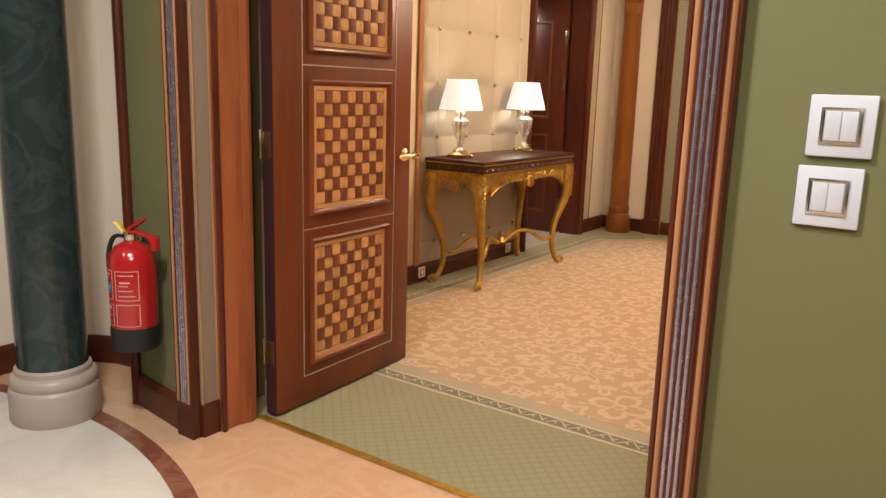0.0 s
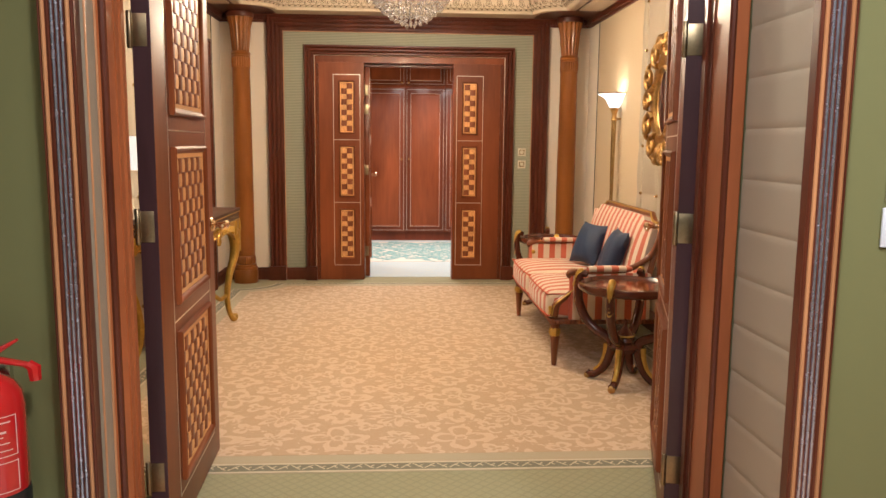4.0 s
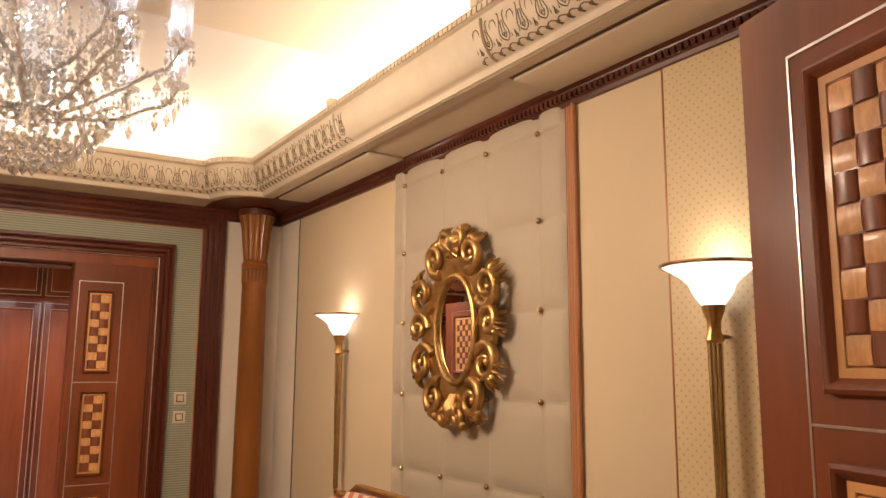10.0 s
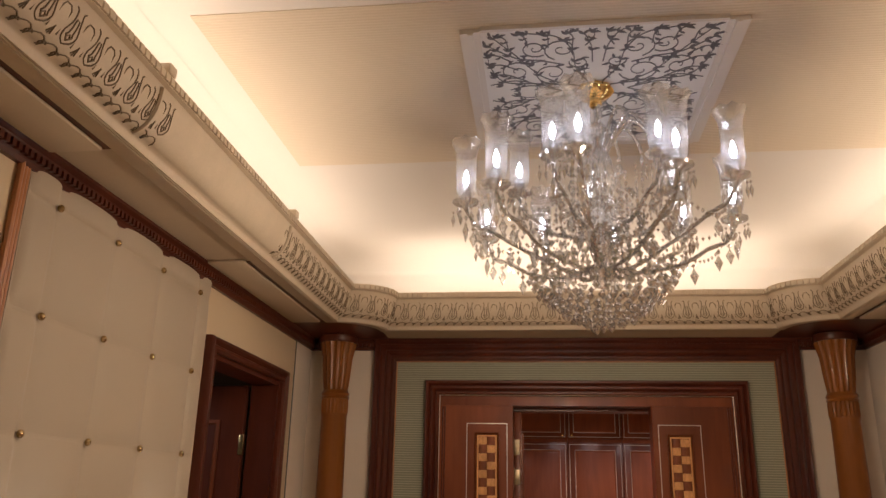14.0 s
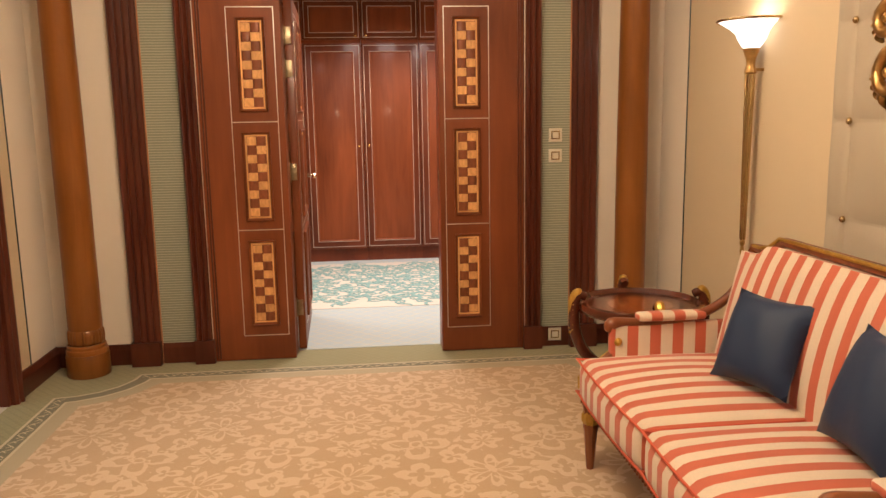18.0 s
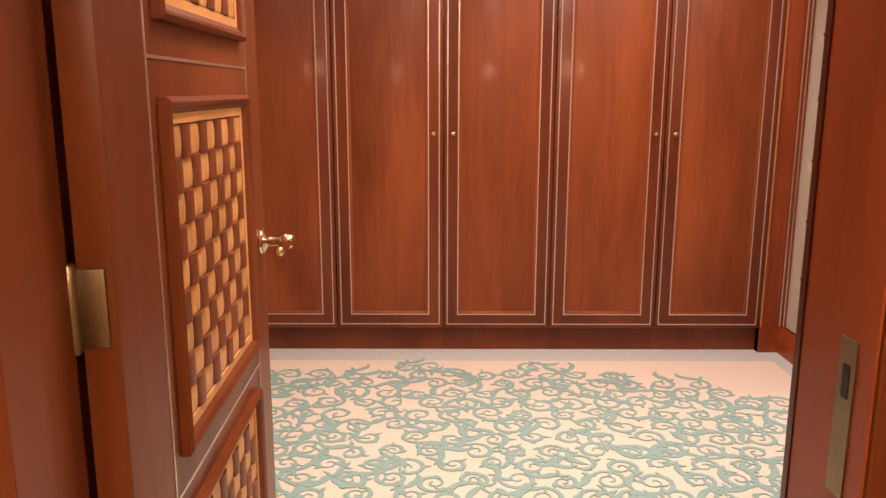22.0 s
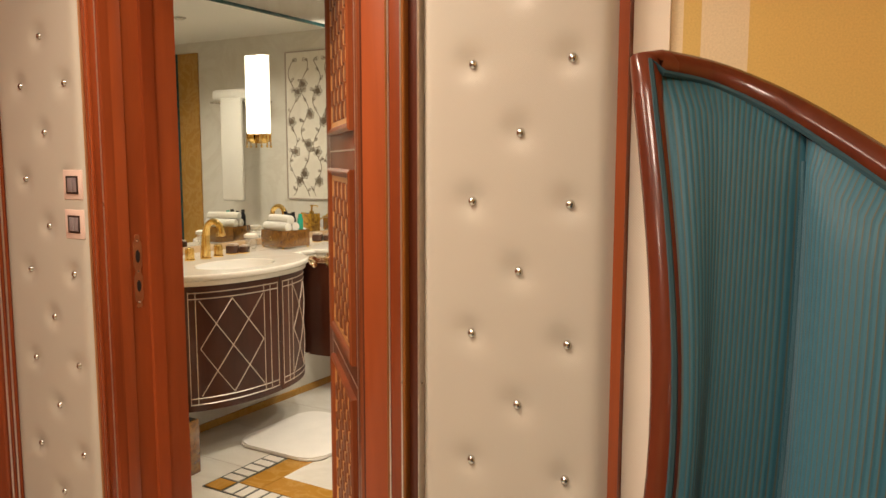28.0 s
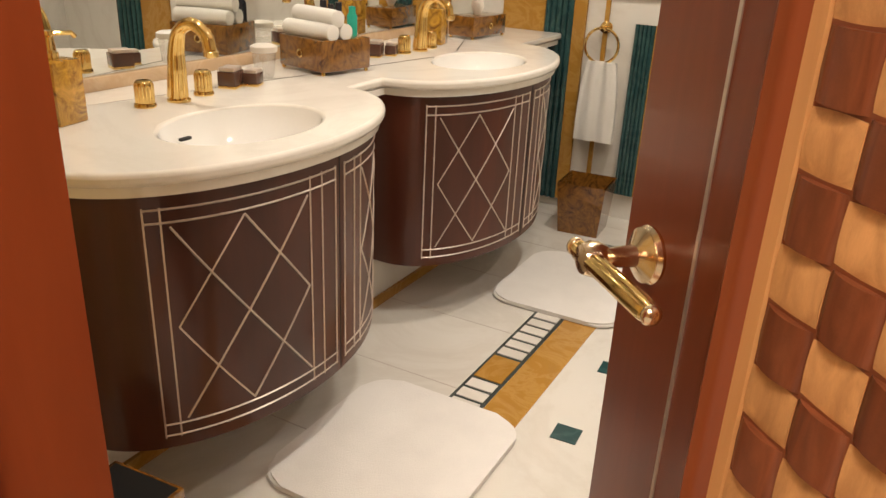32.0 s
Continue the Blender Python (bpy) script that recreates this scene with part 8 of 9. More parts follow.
def make_wardrobe(x0, x1, knob_right, label):
    """One wardrobe unit with a tall door and a top door; x0 is its left edge, front at local y 0."""
    w = x1 - x0
    ob = thing("wardrobe", pose(x0, 11.15, 0), label, "wardrobe", "built-in wardrobes")
    part("body", bbox((0.001, 0.02, 0.135), (w - 0.001, 0.55, 2.72)), WARDROBE_WOOD, ob)
    part("plinth", bbox((0, 0.045, 0), (w, 0.1, 0.134)), WARDROBE_EDGE, ob)
    for nm, z0, z1, ins in (("door", 0.14, 2.262, 0.086), ("top_door", 2.3, 2.7, 0.076)):
        d = part(nm, bbox((0.003, 0.0, z0), (w - 0.003, 0.022, z1), 0.003), WARDROBE_EDGE, ob)
        part("inlay", line_frame(0.02, z0 + 0.02, w - 0.02, z1 - 0.018, 0.005, -0.0015, 0.002), INLAY, d, "pale inlay line", None)
        part("moulding", frame_bm(ins - 0.01, z0 + ins - 0.01, w - ins + 0.01, z1 - ins + 0.01, [(0, 0), (0, 0.004), (0.008, 0.006), (0.012, 0.006), (0.02, 0.001), (0.022, -0.001)]), WARDROBE_WOOD, d)
        part("inlay", line_frame(ins - 0.008, z0 + ins - 0.008, w - ins + 0.008, z1 - ins + 0.008, 0.005, -0.0075, -0.003), INLAY, d, "pale inlay line", None)
        part("panel", bbox((ins + 0.012, -0.001, z0 + ins + 0.012), (w - ins - 0.012, 0.004, z1 - ins - 0.012), 0.001), WARDROBE_WOOD, d)
        bm = bmesh.new()
        lathe(bm, [(0.009, 0), (0.006, 0.004), (0.005, 0.012), (0.011, 0.018), (0.013, 0.024), (0.009, 0.03), (0.001, 0.032)], 16)
        kz = 1.221 if nm == "door" else z0 + 0.035
        kx = w - 0.052 if knob_right else 0.052
        part("knob", turned(bm, Matrix.Translation((kx, 0, kz)) @ Matrix.Rotation(math.pi / 2, 4, "X")), GOLD, d, "small gold knob", 60)
    part("frieze", bbox((0, 0.0, 2.705), (w, 0.05, 2.8)), MAHOG, ob)
    return ob


edges = [0.338, -0.253, -0.844, -1.436, -2.027, -2.618, -3.209, -3.65]
for i, (b, a) in enumerate(zip(edges, edges[1:])):
    make_wardrobe(a, b, i % 2 == 1, "tall cherry wood wardrobe unit with pale inlay lines")

for z in (1.393, 1.263):
    switch_plate(pose(0.476, 10.727, z, 0, 0, -90), "rose-coloured light switch on the silk panel", ROSE, 0.098, 2, BRONZE, ROCKER)


def make_chair(m):
    """A high-backed channelled chair: local +y is its front, its tall wing at +x sweeps down to the arm at -x."""
    ob = thing("wing_chair", m, "teal striped high-backed chair with a dark wooden frame", "chair")
    low = [Vector((*p, 0.44)) for p in ((0.335, 0.03), (0.31, -0.1), (0.22, -0.2), (0.06, -0.25), (-0.1, -0.235), (-0.27, -0.18), (-0.35, 0.0))]
    high = [Vector(p) for p in ((0.49, -0.17, 1.647), (0.46, -0.3, 1.618), (0.34, -0.39, 1.542), (0.1, -0.44, 1.4), (-0.17, -0.445, 1.243), (-0.375, -0.335, 1.085), (-0.375, -0.1, 1.03))]
    lo, hi = spline(low, 6), spline(high, 6)
    n = len(lo)

    def at(i, v, off=0.0):
        """A point of the back: the wing's edge first leans inwards, then flares out."""
        p = lo[i].lerp(hi[i], v)
        w = math.exp(-(i / 4.0) ** 2)
        p = p + Vector((-0.045 - 0.085 * w, -0.045 * w, 0)) * math.sin(math.pi * v ** 0.8)
        t = (lo[min(n - 1, i + 1)] - lo[max(0, i - 1)]).normalized()
        nrm = Vector((t.y, -t.x, 0))
        if nrm.dot(Vector((0.0, 0.15, 0)) - lo[i]) < 0:
            nrm = -nrm
        return p + nrm * off

    bounds = [0, 12, 18, 23, 28, 32, n - 1]
    run = [0.0]
    for i in range(1, n):
        run.append(run[-1] + (at(i, 0.6) - at(i - 1, 0.6)).length)
    for a, b in zip(bounds, bounds[1:]):
        bm = bmesh.new()
        cord = bm.loops.layers.uv.new('cord')
        rows, where = [], {}
        uv = 16
        steps = (b - a) * 2
        for q in range(steps + 1):
            t = q / steps
            f = a + (b - a) * t
            i0 = int(f)
            i1 = min(n - 1, i0 + 1)
            row = []
            for j in range(uv + 1):
                v = j / uv
                p = at(i0, v, 0.066).lerp(at(i1, v, 0.066), f - i0)
                base = at(i0, v, 0.0).lerp(at(i1, v, 0.0), f - i0)
                rise = max(0.0, math.sin(math.pi * t)) ** 0.6 * (1 - max(0.0, (v - 0.9) / 0.1) ** 2 * 0.85)
                row.append(bm.verts.new(base + (p - base) * (0.05 + 1.0 * rise)))
                where[row[-1]] = (run[i0] + (run[i1] - run[i0]) * (f - i0), v)
            rows.append(row)
        for r0, r1 in zip(rows, rows[1:]):
            for j in range(uv):
                bm.faces.new((r0[j], r1[j], r1[j + 1], r0[j + 1]))
        for face in bm.faces:
            for loop in face.loops:
                loop[cord].uv = where[loop.vert]
        if a:
            # a thin dark tube draws the shade in the groove between channels
            seam = bmesh.new()
            tube(seam, [at(a, j / 16, 0.008) for j in range(16)], 0.0045, 6)
            part("seam_piping", seam, TEAL_BACK, ob, "dark cord standing in for shade between two channels", 60)
        part("back_channel", bm, TEAL_UV, ob, "teal corded upholstery channel", 60)
    bm = bmesh.new()
    rows = [[bm.verts.new(at(i, v, -0.03)) for v in [j / 12 for j in range(13)]] for i in range(n)]
    for r0, r1 in zip(rows, rows[1:]):
        for j in range(12):
            bm.faces.new((r0[j], r1[j], r1[j + 1], r0[j + 1]))
    part("back_shell", bm, TEAL_BACK, ob, "plain teal back", 60)
    bm = bmesh.new()
    line = [at(0, v, 0.0) for v in [j / 20 for j in range(20)]] + [at(i, 1.0, 0.0) for i in range(n)]
    tube(bm, line, 0.027, 12)
    part("back_frame", bm, ROSEWOOD, ob, "polished wooden frame rail", 60)
    bm = bmesh.new()
    tube(bm, spline([(-0.375, -0.1, 1.045), (-0.405, -0.1, 0.95), (-0.415, -0.095, 0.86), (-0.4, -0.08, 0.72), (-0.37, -0.04, 0.55), (-0.35, 0.0, 0.3)], 5), 0.038, 4)
    bmesh.ops.bevel(bm, geom=bm.edges[:], offset=0.004, segments=1, affect="EDGES")
    part("arm_post", bm, ROSEWOOD, ob, "square wooden arm post", 30)
    bm = bmesh.new()
    tube(bm, [at(0, v, 0.026) for v in [j / 20 for j in range(21)]] + [at(i, 0.985, 0.026) for i in range(1, n)], 0.006, 6)
    part("piping", bm, m_plain("dark_teal_piping", (0.012, 0.05, 0.065), 0.7), ob)
    # T-shaped seat cushion
    bm = bmesh.new()
    outline = [(0.3, -0.1), (0.33, 0.06), (0.39, 0.08), (0.4, 0.35), (0.37, 0.39), (0.0, 0.4), (-0.34, 0.385), (-0.38, 0.33), (-0.37, 0.06), (-0.24, 0.03), (-0.2, -0.14), (0.05, -0.22), (0.2, -0.18)]
    prism(bm, outline, 0.36, 0.475)
    bmesh.ops.bevel(bm, geom=[e for e in bm.edges if abs(e.verts[0].co.z - e.verts[1].co.z) < 1e-4], offset=0.022, segments=3, affect="EDGES")
    part("seat_cushion", bm, TEAL_FLAT, ob, "plain teal seat cushion", 50)
    bm = bmesh.new()
    for z in (0.455, 0.378):
        tube(bm, [(x * 1.0, y, z) for x, y in outline[1:9]], 0.006, 6)
    part("seat_piping", bm, TEAL_FLAT, ob)
    bm = bmesh.new()
    prism(bm, [(x * 0.93, y * 0.93) for x, y in outline], 0.28, 0.36)
    part("seat_rail", bm, ROSEWOOD, ob)
    for x, y in ((0.32, 0.3), (-0.3, 0.3), (0.22, -0.15), (-0.15, -0.15)):
        bm = bmesh.new()
        lathe(bm, [(0.014, 0), (0.02, 0.03), (0.028, 0.28)], 12, (x, y, 0))
        part("leg", bm, ROSEWOOD, ob)
    return ob


def m_corded():
    """Teal cloth with fine bronze cords that run upwards, laid by the distance round the chair's back."""
    k = Nodes("teal_corded")
    v = k.coords(shift=False)
    s = k.t.nodes.new("ShaderNodeSeparateXYZ")
    k.l(v, s.inputs[0])
    tc = k.t.nodes.new("ShaderNodeUVMap")
    tc.uv_map = "cord"
    su = k.t.nodes.new("ShaderNodeSeparateXYZ")
    k.l(tc.outputs[0], su.inputs[0])
    f = k.math("FRACT", k.math("MULTIPLY", k.math("ADD", su.outputs[0], 10.0), 1 / 0.0105))
    c = k.ramp(f, [(0.0, (0.011, 0.105, 0.158)), (0.6, (0.011, 0.105, 0.158)), (0.71, (0.075, 0.075, 0.05)), (0.83, (0.07, 0.072, 0.05)), (0.93, (0.011, 0.105, 0.158))])
    n = k.noise(v, 320.0, 2)
    c = k.mixc(k.math("MULTIPLY", n, 0.3), c, (0.02, 0.085, 0.11))
    return k.done(c, 0.6, 0.0, k.bump(k.math("ADD", k.math("SINE", k.math("MULTIPLY", f, 6.2832)), n), 0.22, 0.002), Sheen_Weight=0.1)


TEAL_UV = m_corded()
make_chair(pose(-0.212, 8.555, 0, 0, 0, 45))
ob = part("orange_cushion", pillow(0.215, 0.07), ORANGE, None, "", 60)
tagged(ob, "orange silk cushion leaning in the teal chair", "cushion")
ob.matrix_basis = pose(-0.212, 8.555, 0, 0, 0, 45) @ pose(-0.178, -0.12, 0.655, 0, 0, -14) @ pose(0, 0, 0, 12, 0, 0)


# ---- bathroom ----
CT = 0.92
VAN = ((1.88, 0.55), (3.2, 0.58))


def bulge(cx, a, b, n=28, y=11.5):
    return [(cx - a * math.cos(math.pi * i / n), y - b * math.sin(math.pi * i / n)) for i in range(n + 1)]


def counter_bm(grow, z0, z1, holes):
    pts = [(1.1, 12.0), (1.1, 11.5 - grow)]
    for cx, a in VAN:
        pts += bulge(cx, a + grow, 0.34 + grow, 28, 11.5)
    pts += [(4.28, 11.5 - grow), (4.28, 12.0)]
    bm = bmesh.new()
    loops = [pts]
    if holes:
        for cx, a in VAN:
            loops.append([(cx + 0.235 * math.cos(2 * math.pi * i / 32), 11.43 + 0.165 * math.sin(2 * math.pi * i / 32)) for i in range(32)])
    tops, lows = [], []
    for lp in loops:
        t = [bm.verts.new((x, y, z1)) for x, y in lp]
        l = [bm.verts.new((x, y, z0)) for x, y in lp]
        n = len(lp)
        for i in range(n):
            j = (i + 1) % n
            bm.faces.new((l[i], l[j], t[j], t[i]))
        tops.append(t)
        lows.append(l)
    for grp in (tops, lows):
        ed = []
        for g in grp:
            for i in range(len(g)):
                e = bm.edges.get((g[i], g[(i + 1) % len(g)]))
                ed.append(e)
        bmesh.ops.triangle_fill(bm, use_beauty=True, edges=ed)
    return bm


top = thing("worktop", pose(0, 0, 0), "white marble double washstand top with bowed fronts", "worktop")
edge = part("slab", counter_bm(0.0, CT - 0.032, CT, True), COUNTER, top, "", 30)
soft = edge.modifiers.new("soft_edge", "BEVEL")
soft.width, soft.segments, soft.limit_method, soft.angle_limit = 0.011, 3, "ANGLE", radians(55)
part("lower_moulding", counter_bm(-0.016, CT - 0.056, CT - 0.033, True), COUNTER, top, "", 30)
part("backsplash", bbox((1.1, 11.988, CT), (4.28, 12.015, CT + 0.04), 0.003), BEIGE_MARBLE, top, "beige marble backsplash")
for cx, a in VAN:
    ob = thing("wash_basin", pose(cx, 11.43, CT), "oval white basin set into the marble top", "basin", "basins")
    bm = bmesh.new()
    rows = []
    for r, z in ((1.0, -0.006), (0.97, -0.03), (0.85, -0.09), (0.6, -0.13), (0.25, -0.145), (0.06, -0.147)):
        rows.append([bm.verts.new((0.2345 * r * math.cos(2 * math.pi * i / 32), 0.1645 * r * math.sin(2 * math.pi * i / 32), z)) for i in range(32)])
    for p, q in zip(rows, rows[1:]):
        for i in range(32):
            bm.faces.new((p[i], p[(i + 1) % 32], q[(i + 1) % 32], q[i]))
    bm.faces.new(rows[-1])
    part("bowl", bm, CERAMIC, ob, "", 60)
    part("overflow", bbox((-0.1, 0.118, -0.05), (-0.065, 0.13, -0.042), 0.002), BLACK, ob, "dark overflow slot")


def make_vanity(cx, a, turn):
    ob = thing("vanity_cabinet", pose(cx, 11.5, 0), "wall-hung bow-fronted dark wood vanity with pale diamond inlay", "cabinet", "vanity cabinets")
    A, B, z0, z1 = a - 0.035, 0.305, 0.235, CT - 0.056
    outline = [(A, 0.5), (-A, 0.5)] + [(-A * math.cos(math.pi * i / 36), -B * math.sin(math.pi * i / 36)) for i in range(37)]
    bm = bmesh.new()
    prism(bm, outline, z0, z1)
    bmesh.ops.delete(bm, geom=[f for f in bm.faces if all(v.co.z > z1 - 0.001 for v in f.verts)], context="FACES_ONLY")
    part("body", bm, VANITY, ob, "", 25)

    def line(bm, pts, w=0.0028, off=0.0015):
        """A flat inlay line on the bowed front, points in degrees from the left and height."""
        out = []
        for (d0, h0), (d1, h1) in zip(pts, pts[1:]):
            n = max(2, int(abs(d1 - d0) / 4) + 1)
            for i in range(n + 1):
                t = i / n
                d, h = radians(d0 + (d1 - d0) * t), h0 + (h1 - h0) * t
                out.append((-(A + off) * math.cos(d), -(B + off) * math.sin(d), h))
        tube(bm, out, w, 4)
    for k, (d0, d1) in enumerate(((24.5 + turn, 87 + turn), (92 + turn, 152 + turn))):
        bm = bmesh.new()
        edge = [radians(d0 - 1.5 + (d1 - d0 + 3) * i / 20) for i in range(21)]
        lo = [bm.verts.new((-(A + 0.0012) * math.cos(d), -(B + 0.0012) * math.sin(d), z0 + 0.008)) for d in edge]
        hi = [bm.verts.new((-(A + 0.0012) * math.cos(d), -(B + 0.0012) * math.sin(d), z1 - 0.008)) for d in edge]
        for i in range(20):
            bm.faces.new((lo[i], lo[i + 1], hi[i + 1], hi[i]))
        front = part("door", bm, VANITY, ob, "bowed door with pale inlay lines", 40)
        ups = [d0, d0 + 5, d1, d1 - 6.5, d1 - 11.5] if k == 0 else [d0, d0 + 6.5, d0 + 11.5, d1 - 5, d1]
        runs = [[(e, z0 + 0.03), (e, z1 - 0.03)] for e in ups] + [[(d0, z), (d1, z)] for z in (z0 + 0.035, z0 + 0.065, z1 - 0.035, z1 - 0.065)]
        p0, p1 = (d0 + 7.5, d1 - 12.5) if k == 0 else (d0 + 12.5, d1 - 7.5)
        pm, za, zb = (p0 + p1) / 2, z0 + 0.075, z1 - 0.075
        zm = (za + zb) / 2
        runs += [[(p0, zb), (p1, za)], [(p0, za), (p1, zb)], [(pm, zb), (p1, zm), (pm, za), (p0, zm), (pm, zb)]]
        for r in runs:
            bm = bmesh.new()
            line(bm, r, 0.0028, 0.0022)
            part("inlay_line", bm, INLAY, front, "", None)
    bm = bmesh.new()
    line(bm, [(89.5 + turn, z0 + 0.005), (89.5 + turn, z1 - 0.005)], 0.003, -0.001)
    part("door_gap", bm, BLACK, ob)
    return ob


for cx, a in VAN:
    make_vanity(cx, a, 10 if cx < 2.5 else 0)

# panel between the cabinets and plinth line
slab("wall_bath_panel", (2.44, 11.6, 0.25), (2.61, 12.0, 0.86), WHITE_MARBLE)
bm = line_frame(2.465, 0.34, 2.585, 0.8, 0.014, 11.594, 11.602)
setting("trim_bath_panel", bm, TEALSTONE, "dark green stone line round a marble panel")
slab("wall_bath_low", (0.8, 11.59, 0.0), (4.3, 12.02, 0.24), WHITE_MARBLE, "white marble low wall under the cabinets")
slab("skirting_bath", (0.8, 11.577, 0.0), (4.3, 11.59, 0.04), OCHRE, "ochre marble skirting line")
# mirror
ob = thing("bathroom_mirror", pose(2.67, 12.0, 0), "wide wall mirror above the washstand", "mirror")
part("glass", bbox((-1.5, 0.0, CT + 0.042), (1.6, 0.012, 2.42)), MIRROR, ob)
bm = bmesh.new()
box(bm, (-1.52, -0.008, CT + 0.042), (-1.5, 0.015, 2.44))
box(bm, (1.6, -0.008, CT + 0.042), (1.62, 0.015, 2.44))
box(bm, (-1.5, -0.008, 2.42), (1.6, 0.015, 2.44))
part("frame", bm, TEALSTONE, ob, "dark green stone frame", None)


def make_faucet(m):
    ob = thing("basin_tap", m, "polished gold three-piece basin tap with an arched spout", "tap", "basin taps")
    bm = bmesh.new()
    lathe(bm, [(0.032, 0), (0.032, 0.006), (0.02, 0.014)], 20)
    part("base", bm, GOLD, ob)
    bm = bmesh.new()
    line = spline([(0, 0.005, 0.012), (0, 0.0, 0.08), (0, -0.004, 0.14), (0, -0.022, 0.19), (0, -0.07, 0.213), (0, -0.118, 0.188), (0, -0.13, 0.15)], 6)
    tube(bm, line, [0.028 - 0.0105 * min(1, i / 18) for i in range(len(line))], 16)
    part("spout", bm, GOLD, ob, "arched gold spout", 60)
    for k in range(7):
        a = math.pi * (k / 6) + math.pi
        bm = bmesh.new()
        ribs = [(p.x + (0.0275 - 0.0105 * min(1, i / 18)) * math.cos(a), p.y + (0.0275 - 0.0105 * min(1, i / 18)) * math.sin(a), p.z) for i, p in enumerate(line[:19])]
        tube(bm, ribs, 0.0028, 6)
        part("rib", bm, GOLD, ob, "", 60)
    bm = bmesh.new()
    lathe(bm, [(0.012, 0), (0.02, 0.004), (0.021, 0.016), (0.014, 0.022)], 18)
    part("spout_rim", turned(bm, Matrix.Translation((0, -0.132, 0.132))), GOLD, ob, "", 50)
    for x in (-0.105, 0.105):
        bm = bmesh.new()
        lathe(bm, [(0.029, 0), (0.031, 0.004), (0.029, 0.01), (0.025, 0.012)], 24, (x, 0.012, 0), 20, 0.06)
        base = part("handle", bm, GOLD, ob, "fluted gold tap handle")
        bm = bmesh.new()
        lathe(bm, [(0.025, 0.012), (0.0255, 0.056), (0.025, 0.06)], 60, (x, 0.012, 0), 20, 0.09)
        part("grip", bm, GOLD, base)
        bm = bmesh.new()
        lathe(bm, [(0.0235, 0.06), (0.023, 0.066), (0.018, 0.07), (0.001, 0.071)], 24, (x, 0.012, 0))
        part("cap", bm, GOLD, base)
    return ob


tap = make_faucet(pose(1.95, 11.73, CT))
copy_thing(tap, pose(3.235, 11.72, CT))


def make_sconce(m):
    ob = thing("wall_sconce", m, "slim glowing glass wall sconce with a gold cup", "wall lamp", "mirror sconces")
    bm = bmesh.new()
    lathe(bm, [(0.043, 0.06), (0.043, 0.56)], 16)
    part("shade", bm, TUBE_GLASS, ob, "glowing white glass shade")
    bm = bmesh.new()
    lathe(bm, [(0.012, 0.0), (0.034, 0.012), (0.046, 0.03), (0.046, 0.062)], 24, (0, 0, 0), 8, 0.1)
    part("gallery", bm, GOLD, ob, "gold gallery")
    for i in range(4):
        a = math.pi + math.pi * (i + 0.5) / 4
        bm = bmesh.new()
        tube(bm, [(0.0455 * math.cos(a), 0.0455 * math.sin(a), -0.02), (0.0455 * math.cos(a), 0.0455 * math.sin(a), 0.07)], 0.004, 6)
        ball(bm, (0.0455 * math.cos(a), 0.0455 * math.sin(a), -0.02), 0.008, 8, 5)
        part("rod", bm, GOLD, ob, "thin gold rod")
    part("backplate", bbox((-0.02, 0.03, 0.0), (0.02, 0.044, 0.06), 0.002), GOLD, ob)
    return ob


sc = make_sconce(pose(2.68, 11.954, 1.58))
copy_thing(sc, pose(3.93, 11.954, 1.58))


def burl_box(m, w, d, h, label, mt=BURL):
    ob = thing("amber_box", m, label, "box")
    part("body", bbox((-w / 2, -d / 2, 0.012), (w / 2, d / 2, h), 0.003), mt, ob)
    for sx in (-1, 1):
        for sy in (-1, 1):
            bm = bmesh.new()
            lathe(bm, [(0.004, 0), (0.008, 0.004), (0.006, 0.016)], 10, (sx * (w / 2 - 0.01), sy * (d / 2 - 0.01), 0))
            part("foot", bm, GOLD, ob)
    bm = bmesh.new()
    tube(bm, [(0.012 * math.cos(a), -d / 2 - 0.004, h * 0.55 + 0.012 * math.sin(a)) for a in [2 * math.pi * i / 14 for i in range(15)]], 0.0035, 6, 1, False)
    part("ring_pull", bm, GOLD, ob, "gold ring pull")
    return ob


BOX = pose(2.627, 11.743, CT, 0, 0, -103)
burl_box(BOX, 0.23, 0.21, 0.115, "amber burl box holding rolled towels")
for i, (dx, dz) in enumerate(((-0.062, 0.142), (0.0, 0.142), (-0.03, 0.186))):
    bm = bmesh.new()
    tube(bm, [(-0.115, 0, 0), (-0.112, 0, 0), (-0.06, 0, 0), (0.06, 0, 0), (0.112, 0, 0), (0.115, 0, 0)], [0.018, 0.027, 0.029, 0.029, 0.027, 0.018], 16)
    ob = tagged(part("rolled_towel", bm, TOWEL, None, "", 50), "rolled white face towel in the amber box", "towel", "rolled towels")
    ob.matrix_basis = BOX @ pose(0, dx, dz - 0.005, 0, 0, 3 - 3 * i)
for x, y, h, mt, lab in ((2.69, 11.73, 0.2, NIGHT, "dark toiletry bottle"), (2.7, 11.68, 0.19, TINT, "green toiletry tube"), (2.7, 11.77, 0.19, NIGHT, "dark toiletry bottle"), (2.71, 11.81, 0.2, NIGHT, "dark toiletry bottle")):
    bm = bmesh.new()
    lathe(bm, [(0.017, 0), (0.018, 0.004), (0.018, 0.15), (0.012, 0.16), (0.012, h - 0.01), (0.001, h - 0.008)], 14)
    tagged(part("toiletry_bottle", bm, mt, None, "", 50), lab + " in the amber box", "bottle", "toiletries").matrix_basis = pose(x, y, CT + 0.03)
